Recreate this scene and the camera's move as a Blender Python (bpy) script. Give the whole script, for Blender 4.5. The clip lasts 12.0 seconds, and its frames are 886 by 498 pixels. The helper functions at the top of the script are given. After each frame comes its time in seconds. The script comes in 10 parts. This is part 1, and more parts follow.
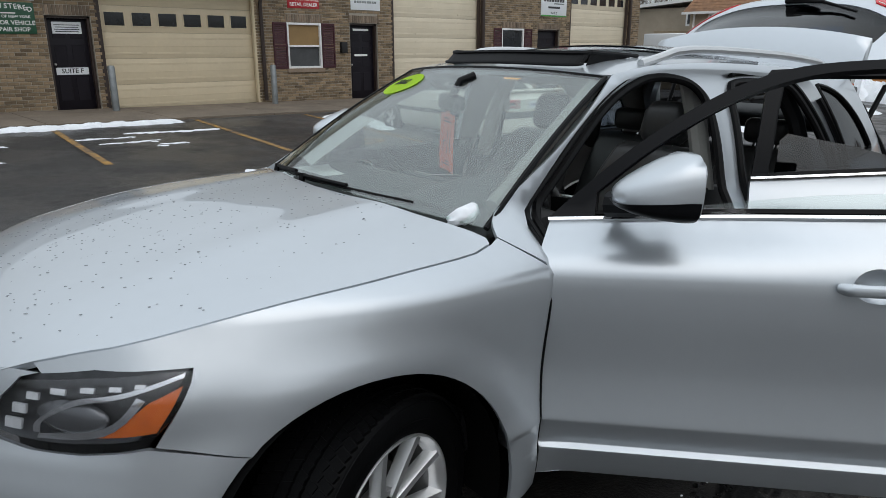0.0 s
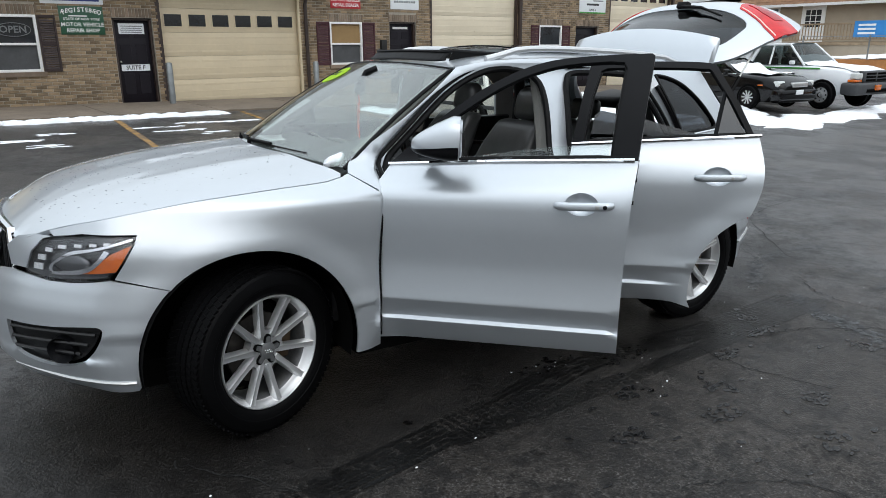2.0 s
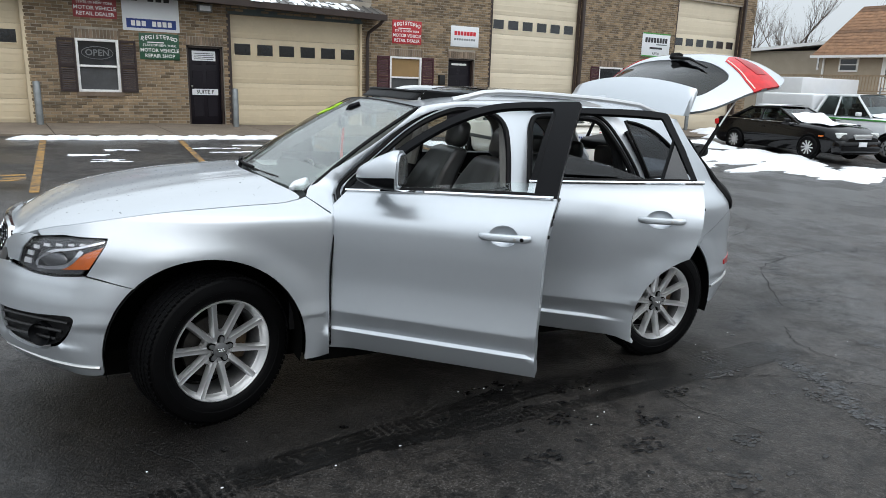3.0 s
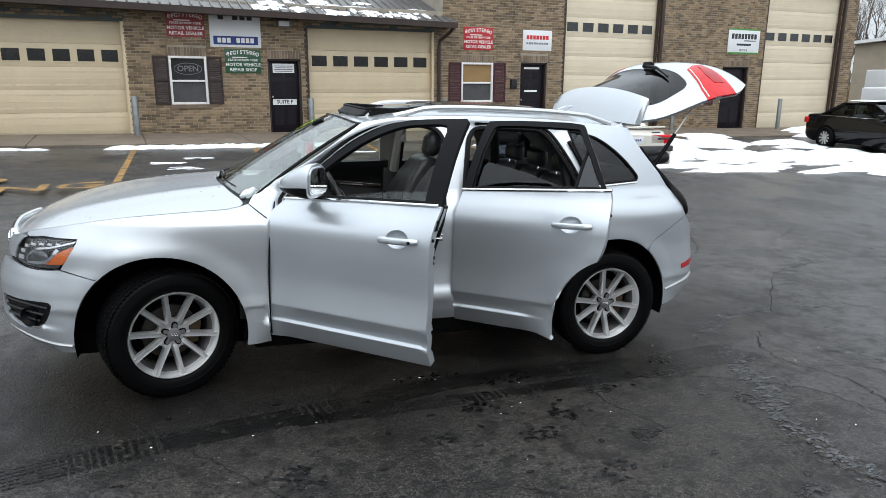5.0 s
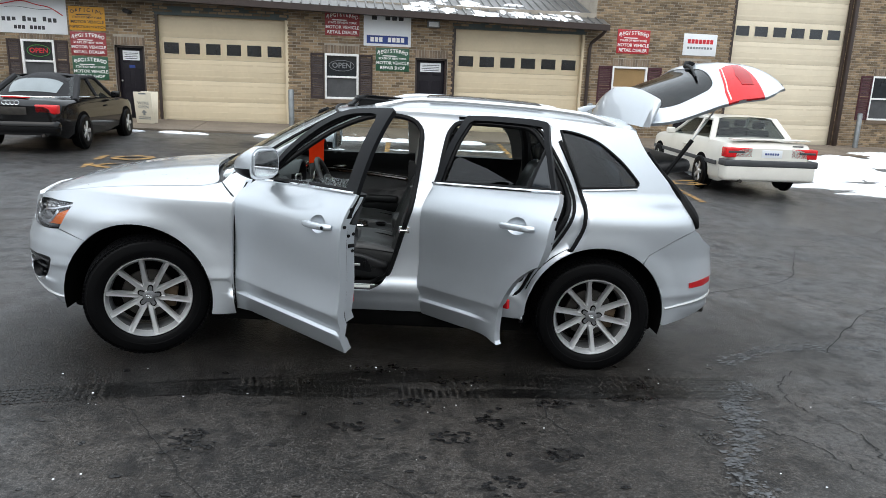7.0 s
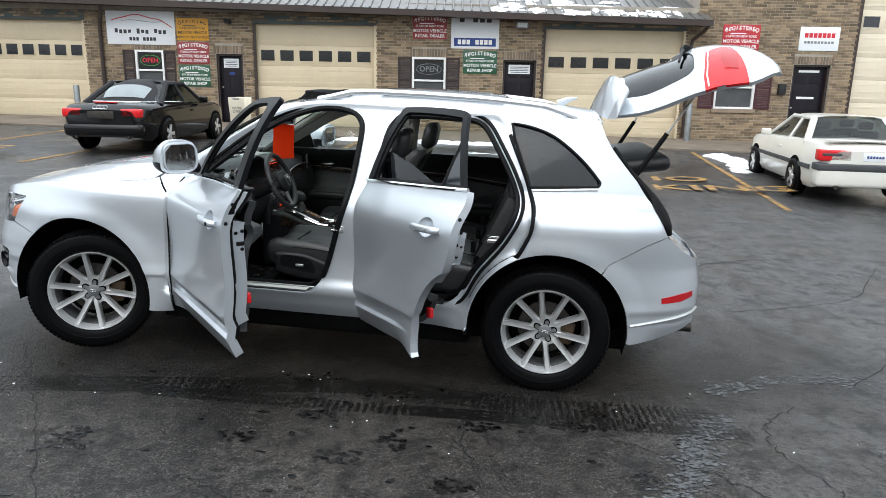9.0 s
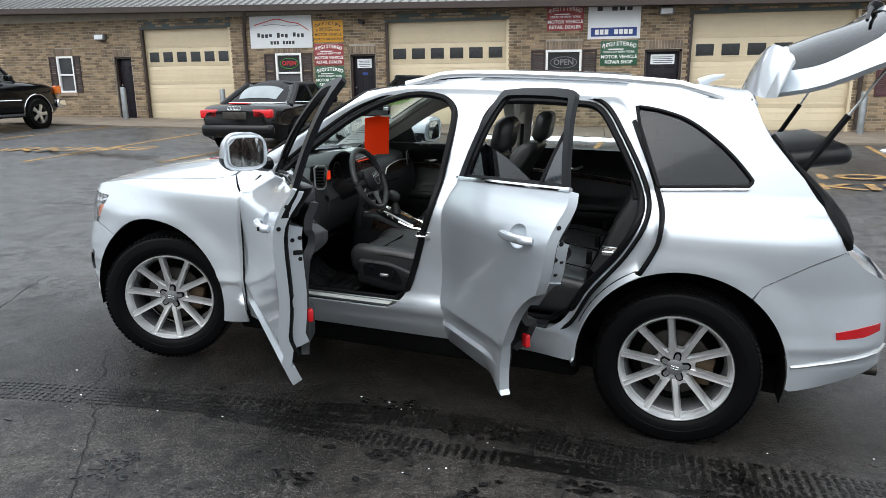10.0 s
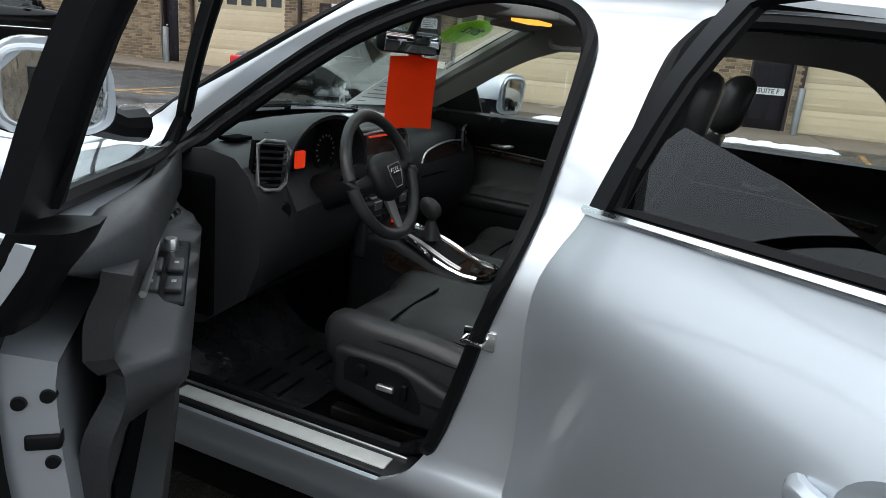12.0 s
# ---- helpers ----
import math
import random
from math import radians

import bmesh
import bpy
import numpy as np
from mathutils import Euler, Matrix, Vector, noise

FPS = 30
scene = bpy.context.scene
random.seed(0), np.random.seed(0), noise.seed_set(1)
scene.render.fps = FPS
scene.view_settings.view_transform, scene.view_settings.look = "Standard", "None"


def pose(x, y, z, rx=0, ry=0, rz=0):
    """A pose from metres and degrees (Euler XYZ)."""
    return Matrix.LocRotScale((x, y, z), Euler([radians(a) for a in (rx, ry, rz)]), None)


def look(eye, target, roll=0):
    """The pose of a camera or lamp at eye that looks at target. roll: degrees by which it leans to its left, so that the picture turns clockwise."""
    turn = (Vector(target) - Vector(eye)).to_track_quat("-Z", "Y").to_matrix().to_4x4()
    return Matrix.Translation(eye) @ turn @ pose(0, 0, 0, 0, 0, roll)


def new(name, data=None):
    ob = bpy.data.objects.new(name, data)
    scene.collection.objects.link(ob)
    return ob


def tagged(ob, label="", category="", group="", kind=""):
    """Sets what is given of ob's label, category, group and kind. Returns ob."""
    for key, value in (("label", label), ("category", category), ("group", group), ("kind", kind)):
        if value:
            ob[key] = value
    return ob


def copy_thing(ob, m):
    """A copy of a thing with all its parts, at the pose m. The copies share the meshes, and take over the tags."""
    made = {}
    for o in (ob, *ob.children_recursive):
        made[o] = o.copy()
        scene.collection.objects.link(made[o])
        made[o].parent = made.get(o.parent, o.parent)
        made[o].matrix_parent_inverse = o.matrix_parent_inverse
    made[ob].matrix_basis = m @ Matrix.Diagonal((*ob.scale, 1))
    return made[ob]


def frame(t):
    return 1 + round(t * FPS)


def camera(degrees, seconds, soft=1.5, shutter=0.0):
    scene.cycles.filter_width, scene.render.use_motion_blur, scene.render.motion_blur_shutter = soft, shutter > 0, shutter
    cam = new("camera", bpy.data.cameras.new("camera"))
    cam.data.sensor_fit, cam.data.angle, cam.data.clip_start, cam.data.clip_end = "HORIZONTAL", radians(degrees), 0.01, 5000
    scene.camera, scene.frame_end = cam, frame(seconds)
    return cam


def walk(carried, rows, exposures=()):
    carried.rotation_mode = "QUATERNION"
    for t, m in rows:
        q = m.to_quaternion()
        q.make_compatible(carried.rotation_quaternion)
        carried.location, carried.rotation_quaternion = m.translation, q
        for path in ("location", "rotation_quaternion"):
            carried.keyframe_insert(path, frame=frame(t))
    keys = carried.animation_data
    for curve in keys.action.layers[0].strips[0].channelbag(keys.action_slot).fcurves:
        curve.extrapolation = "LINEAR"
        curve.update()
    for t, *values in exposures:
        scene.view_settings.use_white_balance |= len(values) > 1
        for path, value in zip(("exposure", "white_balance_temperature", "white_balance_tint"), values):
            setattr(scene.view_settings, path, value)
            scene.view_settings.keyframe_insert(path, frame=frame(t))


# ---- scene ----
cam = camera(65.3, 12.0, soft=0.7)
PATH = [
    (0, (-2.451, -1.974, 1.647), (-1.112, -0.596, 1.092), -0.1),
    (0.5, (-2.558, -2.327, 1.663), (-1.223, -0.949, 1.097), -2.1),
    (1, (-2.6, -2.678, 1.66), (-1.248, -1.323, 1.08), -4.1),
    (1.5, (-2.577, -3.005, 1.661), (-1.282, -1.608, 1.052), 0.0),
    (2, (-2.581, -3.324, 1.662), (-1.37, -1.835, 1.098), -0.4),
    (2.5, (-2.475, -3.629, 1.696), (-1.329, -2.082, 1.156), -0.2),
    (2.7, (-2.389, -3.739, 1.698), (-1.263, -2.165, 1.193), 1.4),
    (4.3, (-1.918, -4.519, 1.78), (-1.08, -2.767, 1.301), -1.1),
    (4.5, (-1.819, -4.603, 1.795), (-1.004, -2.842, 1.309), 0.8),
    (5, (-1.609, -4.709, 1.815), (-0.793, -2.946, 1.34), 0.3),
    (5.5, (-1.346, -4.762, 1.814), (-0.62, -2.964, 1.328), 1.4),
    (6, (-1.023, -4.885, 1.8), (-0.51, -3.011, 1.329), 0.9),
    (6.5, (-0.718, -5.012, 1.801), (-0.301, -3.114, 1.328), -0.4),
    (7, (-0.362, -5.055, 1.77), (-0.026, -3.142, 1.296), 2.0),
    (7.2, (-0.234, -5.103, 1.776), (0.079, -3.187, 1.296), 1.9),
    (8.8, (0.675, -4.897, 1.721), (0.752, -2.957, 1.244), 1.5),
    (9, (0.77, -4.818, 1.702), (0.752, -2.873, 1.235), 1.1),
    (9.5, (0.942, -4.535, 1.667), (0.604, -2.621, 1.195), -0.1),
    (10, (0.921, -4.149, 1.604), (0.511, -2.249, 1.134), -0.6),
    (10.5, (0.843, -3.657, 1.528), (0.37, -1.78, 1.025), 0.4),
    (11, (0.693, -3.176, 1.497), (0.106, -1.339, 0.965), 1.0),
    (11.5, (0.536, -2.71, 1.472), (0.003, -0.844, 0.987), 1.6),
    (12, (0.396, -2.16, 1.407), (-0.14, -0.31, 0.868), 4.7),
]
walk(cam, [(t, look(eye, target, roll)) for t, eye, target, roll in PATH],
     [(0, -0.61), (0.5, -0.40), (1.0, -0.25), (2.5, -0.1), (5.5, 0.16), (7.2, 0.3), (9.0, 0.55), (9.5, 0.63), (10.5, 0.54), (11.5, 0.50), (12, 0.28)])

# ---- light: bright overcast winter sky ----
world = bpy.data.worlds.new("overcast_sky")
scene.world = world
world.use_nodes = True
wn, wl = world.node_tree.nodes, world.node_tree.links
sky = wn.new("ShaderNodeTexSky")
sky.sky_type = "NISHITA"
sky.sun_disc = False
sky.sun_elevation, sky.sun_rotation = radians(48), radians(200)
sky.air_density, sky.dust_density, sky.ozone_density = 1.0, 6.0, 1.0
haze = wn.new("ShaderNodeMix")
haze.data_type = "RGBA"
haze.inputs[0].default_value = 0.86
haze.inputs[7].default_value = (9.7, 10.6, 11.35, 1)
wl.new(sky.outputs[0], haze.inputs[6])
# an overcast dome: three times brighter overhead than at the horizon
way = wn.new("ShaderNodeTexCoord")
split = wn.new("ShaderNodeSeparateXYZ")
wl.new(way.outputs["Generated"], split.inputs[0])
dome = wn.new("ShaderNodeMapRange")
dome.inputs[1].default_value, dome.inputs[2].default_value, dome.inputs[3].default_value, dome.inputs[4].default_value = 0.0, 1.0, 0.66, 1.72
wl.new(split.outputs["Z"], dome.inputs[0])
shade = wn.new("ShaderNodeMix")
shade.data_type, shade.blend_type = "RGBA", "MULTIPLY"
shade.inputs[0].default_value = 1
wl.new(haze.outputs[2], shade.inputs[6])
wl.new(dome.outputs[0], shade.inputs[7])
back = wn["Background"]
back.inputs[1].default_value = 0.112
wl.new(shade.outputs[2], back.inputs[0])
sun_data = bpy.data.lights.new("sun", "SUN")
sun_data.energy, sun_data.angle, sun_data.color = 0.6, radians(60), (0.96, 0.98, 1.0)
sun = new("sun", sun_data)
sun.matrix_world = look((-6, -14, 20), (0, 0, 0))
scene.view_settings.exposure = 0.0


# ---- materials ----
def shader(name):
    m = bpy.data.materials.new(name)
    m.use_nodes = True
    return m, m.node_tree.nodes, m.node_tree.links, m.node_tree.nodes["Principled BSDF"]


def mat(name, col, rough=0.5, metal=0.0, var=0.12, scale=6.0, bump=0.0, bscale=60.0, coat=0.0, rvar=0.0, vary=0.0, spec=0.5):
    """A painted, moulded or cast surface: two scales of tone, fine relief, uneven gloss."""
    m, n, l, b = shader(name)
    tc = n.new("ShaderNodeTexCoord")
    big = n.new("ShaderNodeTexNoise")
    big.inputs["Scale"].default_value, big.inputs["Detail"].default_value = scale, 6
    l.new(tc.outputs["Object"], big.inputs["Vector"])
    fine = n.new("ShaderNodeTexNoise")
    fine.inputs["Scale"].default_value, fine.inputs["Detail"].default_value = scale * 9, 3
    l.new(tc.outputs["Object"], fine.inputs["Vector"])
    mix = n.new("ShaderNodeMath")
    mix.operation = "MULTIPLY_ADD"
    mix.inputs[1].default_value = 0.4
    l.new(fine.outputs[0], mix.inputs[0])
    l.new(big.outputs[0], mix.inputs[2])
    ramp = n.new("ShaderNodeMapRange")
    ramp.inputs[1].default_value, ramp.inputs[2].default_value = 0.45, 0.95
    ramp.inputs[3].default_value, ramp.inputs[4].default_value = 1 - var, 1 + var
    l.new(mix.outputs[0], ramp.inputs[0])
    tone = n.new("ShaderNodeMix")
    tone.data_type, tone.blend_type = "RGBA", "MULTIPLY"
    tone.inputs[0].default_value = 1
    tone.inputs[6].default_value = (*col, 1)
    l.new(ramp.outputs[0], tone.inputs[7])
    out = tone.outputs[2]
    if vary:
        info = n.new("ShaderNodeObjectInfo")
        geo = n.new("ShaderNodeNewGeometry")
        add = n.new("ShaderNodeMath")
        add.operation = "ADD"
        l.new(info.outputs["Random"], add.inputs[0])
        l.new(geo.outputs["Random Per Island"], add.inputs[1])
        frac = n.new("ShaderNodeMath")
        frac.operation = "FRACT"
        l.new(add.outputs[0], frac.inputs[0])
        span = n.new("ShaderNodeMapRange")
        span.inputs[3].default_value, span.inputs[4].default_value = 1 - vary, 1 + vary
        l.new(frac.outputs[0], span.inputs[0])
        more = n.new("ShaderNodeMix")
        more.data_type, more.blend_type = "RGBA", "MULTIPLY"
        more.inputs[0].default_value = 1
        l.new(out, more.inputs[6])
        l.new(span.outputs[0], more.inputs[7])
        out = more.outputs[2]
    l.new(out, b.inputs["Base Color"])
    b.inputs["Metallic"].default_value = metal
    b.inputs["Roughness"].default_value = rough
    b.inputs["Specular IOR Level"].default_value = spec
    if rvar:
        rr = n.new("ShaderNodeMapRange")
        rr.inputs[1].default_value, rr.inputs[2].default_value = 0.45, 0.95
        rr.inputs[3].default_value, rr.inputs[4].default_value = max(rough - rvar, 0.02), min(rough + rvar, 1)
        l.new(mix.outputs[0], rr.inputs[0])
        l.new(rr.outputs[0], b.inputs["Roughness"])
    if coat:
        b.inputs["Coat Weight"].default_value = coat
        b.inputs["Coat Roughness"].default_value = 0.03
    if bump:
        nb = n.new("ShaderNodeTexNoise")
        nb.inputs["Scale"].default_value, nb.inputs["Detail"].default_value = bscale, 4
        l.new(tc.outputs["Object"], nb.inputs["Vector"])
        bp = n.new("ShaderNodeBump")
        bp.inputs["Strength"].default_value, bp.inputs["Distance"].default_value = bump, 0.01
        l.new(nb.outputs[0], bp.inputs["Height"])
        l.new(bp.outputs[0], b.inputs["Normal"])
    return m


def glass(name, tint=(0.9, 0.95, 0.93), rough=0.0, least=0.045):
    """A clear pane: part mirror, part see-through, by its angle (Schlick's rule)."""
    m, n, l, b = shader(name)
    n.remove(b)
    tr, gl, mx, lw = n.new("ShaderNodeBsdfTransparent"), n.new("ShaderNodeBsdfGlossy"), n.new("ShaderNodeMixShader"), n.new("ShaderNodeLayerWeight")
    tr.inputs[0].default_value = (*tint, 1)
    gl.inputs["Roughness"].default_value = rough
    lw.inputs["Blend"].default_value = 0.5
    pw, ma = n.new("ShaderNodeMath"), n.new("ShaderNodeMath")
    pw.operation, ma.operation = "POWER", "MULTIPLY_ADD"
    pw.inputs[1].default_value = 5.0
    ma.inputs[1].default_value, ma.inputs[2].default_value = 1 - least, least
    l.new(lw.outputs["Facing"], pw.inputs[0])
    l.new(pw.outputs[0], ma.inputs[0])
    l.new(ma.outputs[0], mx.inputs[0])
    l.new(tr.outputs[0], mx.inputs[1])
    l.new(gl.outputs[0], mx.inputs[2])
    l.new(mx.outputs[0], n["Material Output"].inputs[0])
    return m


def asphalt_material():
    m, n, l, b = shader("wet_patched_asphalt")
    tc = n.new("ShaderNodeTexCoord")

    def noise_tex(scale, detail=5, rough=0.55, vec=None):
        t = n.new("ShaderNodeTexNoise")
        t.inputs["Scale"].default_value, t.inputs["Detail"].default_value, t.inputs["Roughness"].default_value = scale, detail, rough
        l.new(vec or tc.outputs["Object"], t.inputs["Vector"])
        return t.outputs[0]

    def ranged(src, a, b2, c, d):
        r = n.new("ShaderNodeMapRange")
        for i, val in enumerate((a, b2, c, d)):
            r.inputs[i + 1].default_value = val
        l.new(src, r.inputs[0])
        return r.outputs[0]

    def blend(fac, a, b2):
        x = n.new("ShaderNodeMix")
        x.data_type = "RGBA"
        l.new(fac, x.inputs[0])
        for i, val in ((6, a), (7, b2)):
            if isinstance(val, tuple):
                x.inputs[i].default_value = (*val, 1)
            else:
                l.new(val, x.inputs[i])
        return x.outputs[2]

    big = ranged(noise_tex(0.45, 6), 0.42, 0.62, 0, 1)
    col = blend(big, (0.0145, 0.0126, 0.0112), (0.041, 0.0350, 0.0302))
    # the ground pales away from a spot beside the car

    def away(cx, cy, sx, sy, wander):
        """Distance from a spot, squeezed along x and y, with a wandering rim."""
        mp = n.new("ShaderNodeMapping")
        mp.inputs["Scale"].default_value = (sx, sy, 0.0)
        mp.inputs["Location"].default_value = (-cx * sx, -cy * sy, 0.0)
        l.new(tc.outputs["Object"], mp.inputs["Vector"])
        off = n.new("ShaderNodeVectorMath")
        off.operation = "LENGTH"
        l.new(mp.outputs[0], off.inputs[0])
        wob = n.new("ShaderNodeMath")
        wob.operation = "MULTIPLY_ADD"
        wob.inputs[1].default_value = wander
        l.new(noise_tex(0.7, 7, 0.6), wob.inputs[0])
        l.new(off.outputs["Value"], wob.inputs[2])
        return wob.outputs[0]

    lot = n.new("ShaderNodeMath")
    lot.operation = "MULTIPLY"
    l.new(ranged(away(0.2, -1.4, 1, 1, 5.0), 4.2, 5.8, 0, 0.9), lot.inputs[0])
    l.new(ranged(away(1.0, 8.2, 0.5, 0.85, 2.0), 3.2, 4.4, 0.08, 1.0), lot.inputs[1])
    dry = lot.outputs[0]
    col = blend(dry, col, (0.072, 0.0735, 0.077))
    brown = ranged(noise_tex(2.3, 8, 0.7), 0.48, 0.68, 0, 0.85)
    col = blend(brown, col, (0.040, 0.034, 0.030))
    grit = ranged(noise_tex(95, 3, 0.75), 0.56, 0.67, 0, 0.95)
    col = blend(grit, col, (0.150, 0.142, 0.134))
    salt_a = ranged(noise_tex(0.9, 9, 0.72), 0.60, 0.70, 0, 0.55)
    col = blend(salt_a, col, (0.115, 0.118, 0.122))
    vor = n.new("ShaderNodeTexVoronoi")
    vor.inputs["Scale"].default_value = 150
    l.new(tc.outputs["Object"], vor.inputs["Vector"])
    chips = ranged(vor.outputs["Color"], 0.74, 0.93, 0, 0.65)
    col = blend(chips, col, (0.140, 0.134, 0.128))
    net = n.new("ShaderNodeTexVoronoi")
    net.feature = "DISTANCE_TO_EDGE"
    net.inputs["Scale"].default_value = 34
    l.new(tc.outputs["Object"], net.inputs["Vector"])
    veins = n.new("ShaderNodeMath")
    veins.operation = "MULTIPLY"
    l.new(ranged(net.outputs["Distance"], 0.0, 0.10, 0.75, 0), veins.inputs[0])
    l.new(ranged(noise_tex(1.6, 6, 0.7), 0.44, 0.60, 0, 1), veins.inputs[1])
    col = blend(veins.outputs[0], col, (0.090, 0.083, 0.076))
    pits = ranged(noise_tex(26, 4, 0.75), 0.36, 0.50, 0.8, 0)
    col = blend(pits, col, (0.004, 0.004, 0.004))
    blot = ranged(noise_tex(7, 6, 0.7), 0.38, 0.52, 0.75, 0)
    col = blend(blot, col, (0.008, 0.0075, 0.0075))
    # darker asphalt in a long oval under and beside the car
    car_oval = ranged(away(0.2, -0.5, 0.30, 1.0, 1.2), 1.3, 1.9, 0.72, 0)
    col = blend(car_oval, col, (0.005, 0.0048, 0.0047))
    wet = ranged(noise_tex(0.8, 7, 0.6), 0.46, 0.60, 0, 1)
    l.new(col, b.inputs["Base Color"])
    l.new(ranged(wet, 0, 1, 0.30, 0.55), b.inputs["Roughness"])
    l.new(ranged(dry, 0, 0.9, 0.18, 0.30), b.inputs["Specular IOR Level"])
    hgt = n.new("ShaderNodeMath")
    hgt.operation = "ADD"
    l.new(noise_tex(70, 3, 0.7), hgt.inputs[0])
    l.new(noise_tex(9, 4, 0.6), hgt.inputs[1])
    bp = n.new("ShaderNodeBump")
    bp.inputs["Strength"].default_value, bp.inputs["Distance"].default_value = 0.6, 0.010
    l.new(hgt.outputs[0], bp.inputs["Height"])
    l.new(bp.outputs[0], b.inputs["Normal"])
    return m


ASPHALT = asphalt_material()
PAINT = mat("silver_metallic_paint", (0.560, 0.595, 0.630), 0.37, 0.70, 0.02, 3.0, coat=1.0)
BRICK = mat("tan_brick", (0.222, 0.160, 0.098), 0.9, 0, 0.25, 5, 0.5, 90, vary=0.45)
BRICK_DARK = mat("brown_soldier_brick", (0.20, 0.150, 0.108), 0.9, 0, 0.22, 5, 0.5, 90, vary=0.3)
MORTAR = mat("grey_mortar", (0.33, 0.295, 0.245), 0.95, 0, 0.2, 4, 0.5, 120)
CREAM = mat("cream_garage_door", (0.62, 0.52, 0.36), 0.55, 0, 0.07, 1.3, 0.06, 160)
CREAM_TALL = mat("pale_cream_garage_door", (0.66, 0.58, 0.44), 0.55, 0, 0.06, 1.3, 0.06, 160)
BLACK_GLASS = mat("dark_door_pane", (0.018, 0.021, 0.025), 0.08, 0, 0.3, 2, spec=0.8)
CONCRETE = mat("damp_concrete", (0.165, 0.132, 0.100), 0.85, 0, 0.28, 1.5, 0.5, 60)
WHITE = mat("white_vinyl", (0.78, 0.78, 0.77), 0.45, 0, 0.04, 3)
SHUTTER = mat("dark_brown_shutter", (0.026, 0.014, 0.013), 0.6, 0, 0.15, 6)
MAROON = mat("maroon_shutter", (0.050, 0.009, 0.014), 0.6, 0, 0.15, 6)
DOORPAINT = mat("near_black_door_paint", (0.009, 0.007, 0.011), 0.45, 0, 0.15, 3, spec=0.25)
TRIM = mat("brown_metal_trim", (0.035, 0.022, 0.018), 0.45, 0, 0.2, 3)
GREENTRIM = mat("grey_green_header", (0.055, 0.075, 0.075), 0.6, 0, 0.2, 3)
ROOF = mat("grey_metal_roof", (0.16, 0.155, 0.15), 0.4, 0.5, 0.2, 2)
SNOW = mat("old_snow", (0.80, 0.82, 0.85), 0.75, 0, 0.12, 3, 0.7, 22)


# ---- building blocks ----
def mesh_of(name, verts, faces, material):
    me = bpy.data.meshes.new(name)
    me.from_pydata(verts, [], faces)
    me.validate()
    if isinstance(material, (list, tuple)):
        for m in material:
            me.materials.append(m)
    else:
        me.materials.append(material)
    return me


def obj(name, verts, faces, material, parent=None, label="", smooth=0, m=None):
    """One mesh object from lists, under a parent if given; smooth: the angle in degrees below which edges shade round."""
    me = mesh_of(name, verts, faces, material)
    if smooth:
        for p in me.polygons:
            p.use_smooth = True
        me.set_sharp_from_angle(angle=radians(smooth))
    ob = new(name, me)
    if parent:
        ob.parent = parent
    if m is not None:
        ob.matrix_basis = m
    if label:
        ob["label"] = label
    return ob


def part(name, bm, material, parent, label="", smooth=35):
    me = bpy.data.meshes.new(name)
    bm.to_mesh(me)
    bm.free()
    me.materials.append(material)
    if smooth:
        for p in me.polygons:
            p.use_smooth = True
        me.set_sharp_from_angle(angle=radians(smooth))
    ob = new(name, me)
    ob.parent = parent
    if label:
        ob["label"] = label
    return ob


def empty(name, m=None):
    ob = new(name)
    ob.empty_display_size = 0.1
    if m is not None:
        ob.matrix_basis = m
    return ob


def box_bm(x0, y0, z0, x1, y1, z1, bevel=0.0, bm=None, seg=2):
    bm = bm or bmesh.new()
    made = bmesh.ops.create_cube(bm, size=1)["verts"]
    for q in made:
        q.co = Vector(((x0 + x1) / 2 + q.co.x * (x1 - x0), (y0 + y1) / 2 + q.co.y * (y1 - y0), (z0 + z1) / 2 + q.co.z * (z1 - z0)))
    if bevel:
        edges = list({e for q in made for e in q.link_edges})
        bmesh.ops.bevel(bm, geom=edges, offset=bevel, segments=seg, affect="EDGES", profile=0.5)
    return bm


def box(name, x0, y0, z0, x1, y1, z1, material, parent=None, label="", bevel=0.0):
    return part(name, box_bm(x0, y0, z0, x1, y1, z1, bevel), material, parent, label)


def tube_bm(points, radius, sides=10, bm=None, closed=False, cap=True):
    """A round bar along points; radius: one number or one for each point."""
    bm = bm or bmesh.new()
    pts = [Vector(p) for p in points]
    n = len(pts)
    rings = []
    up = Vector((0.03, 0.05, 1)).normalized()
    for i, p in enumerate(pts):
        if closed:
            d = pts[(i + 1) % n] - pts[i - 1]
        else:
            d = pts[min(i + 1, n - 1)] - pts[max(i - 1, 0)]
        d.normalize()
        side = d.cross(up)
        if side.length < 0.05:
            side = d.cross(Vector((1, 0, 0)))
        side.normalize()
        top = side.cross(d)
        r = radius[i] if isinstance(radius, (list, tuple)) else radius
        rings.append([bm.verts.new(p + r * (math.cos(a) * side + math.sin(a) * top)) for a in [2 * math.pi * k / sides for k in range(sides)]])
    for i in range(n if closed else n - 1):
        a, b = rings[i], rings[(i + 1) % n]
        for k in range(sides):
            bm.faces.new((a[k], a[(k + 1) % sides], b[(k + 1) % sides], b[k]))
    if cap and not closed:
        bm.faces.new(rings[0][::-1])
        bm.faces.new(rings[-1])
    bmesh.ops.recalc_face_normals(bm, faces=bm.faces[:])
    return bm


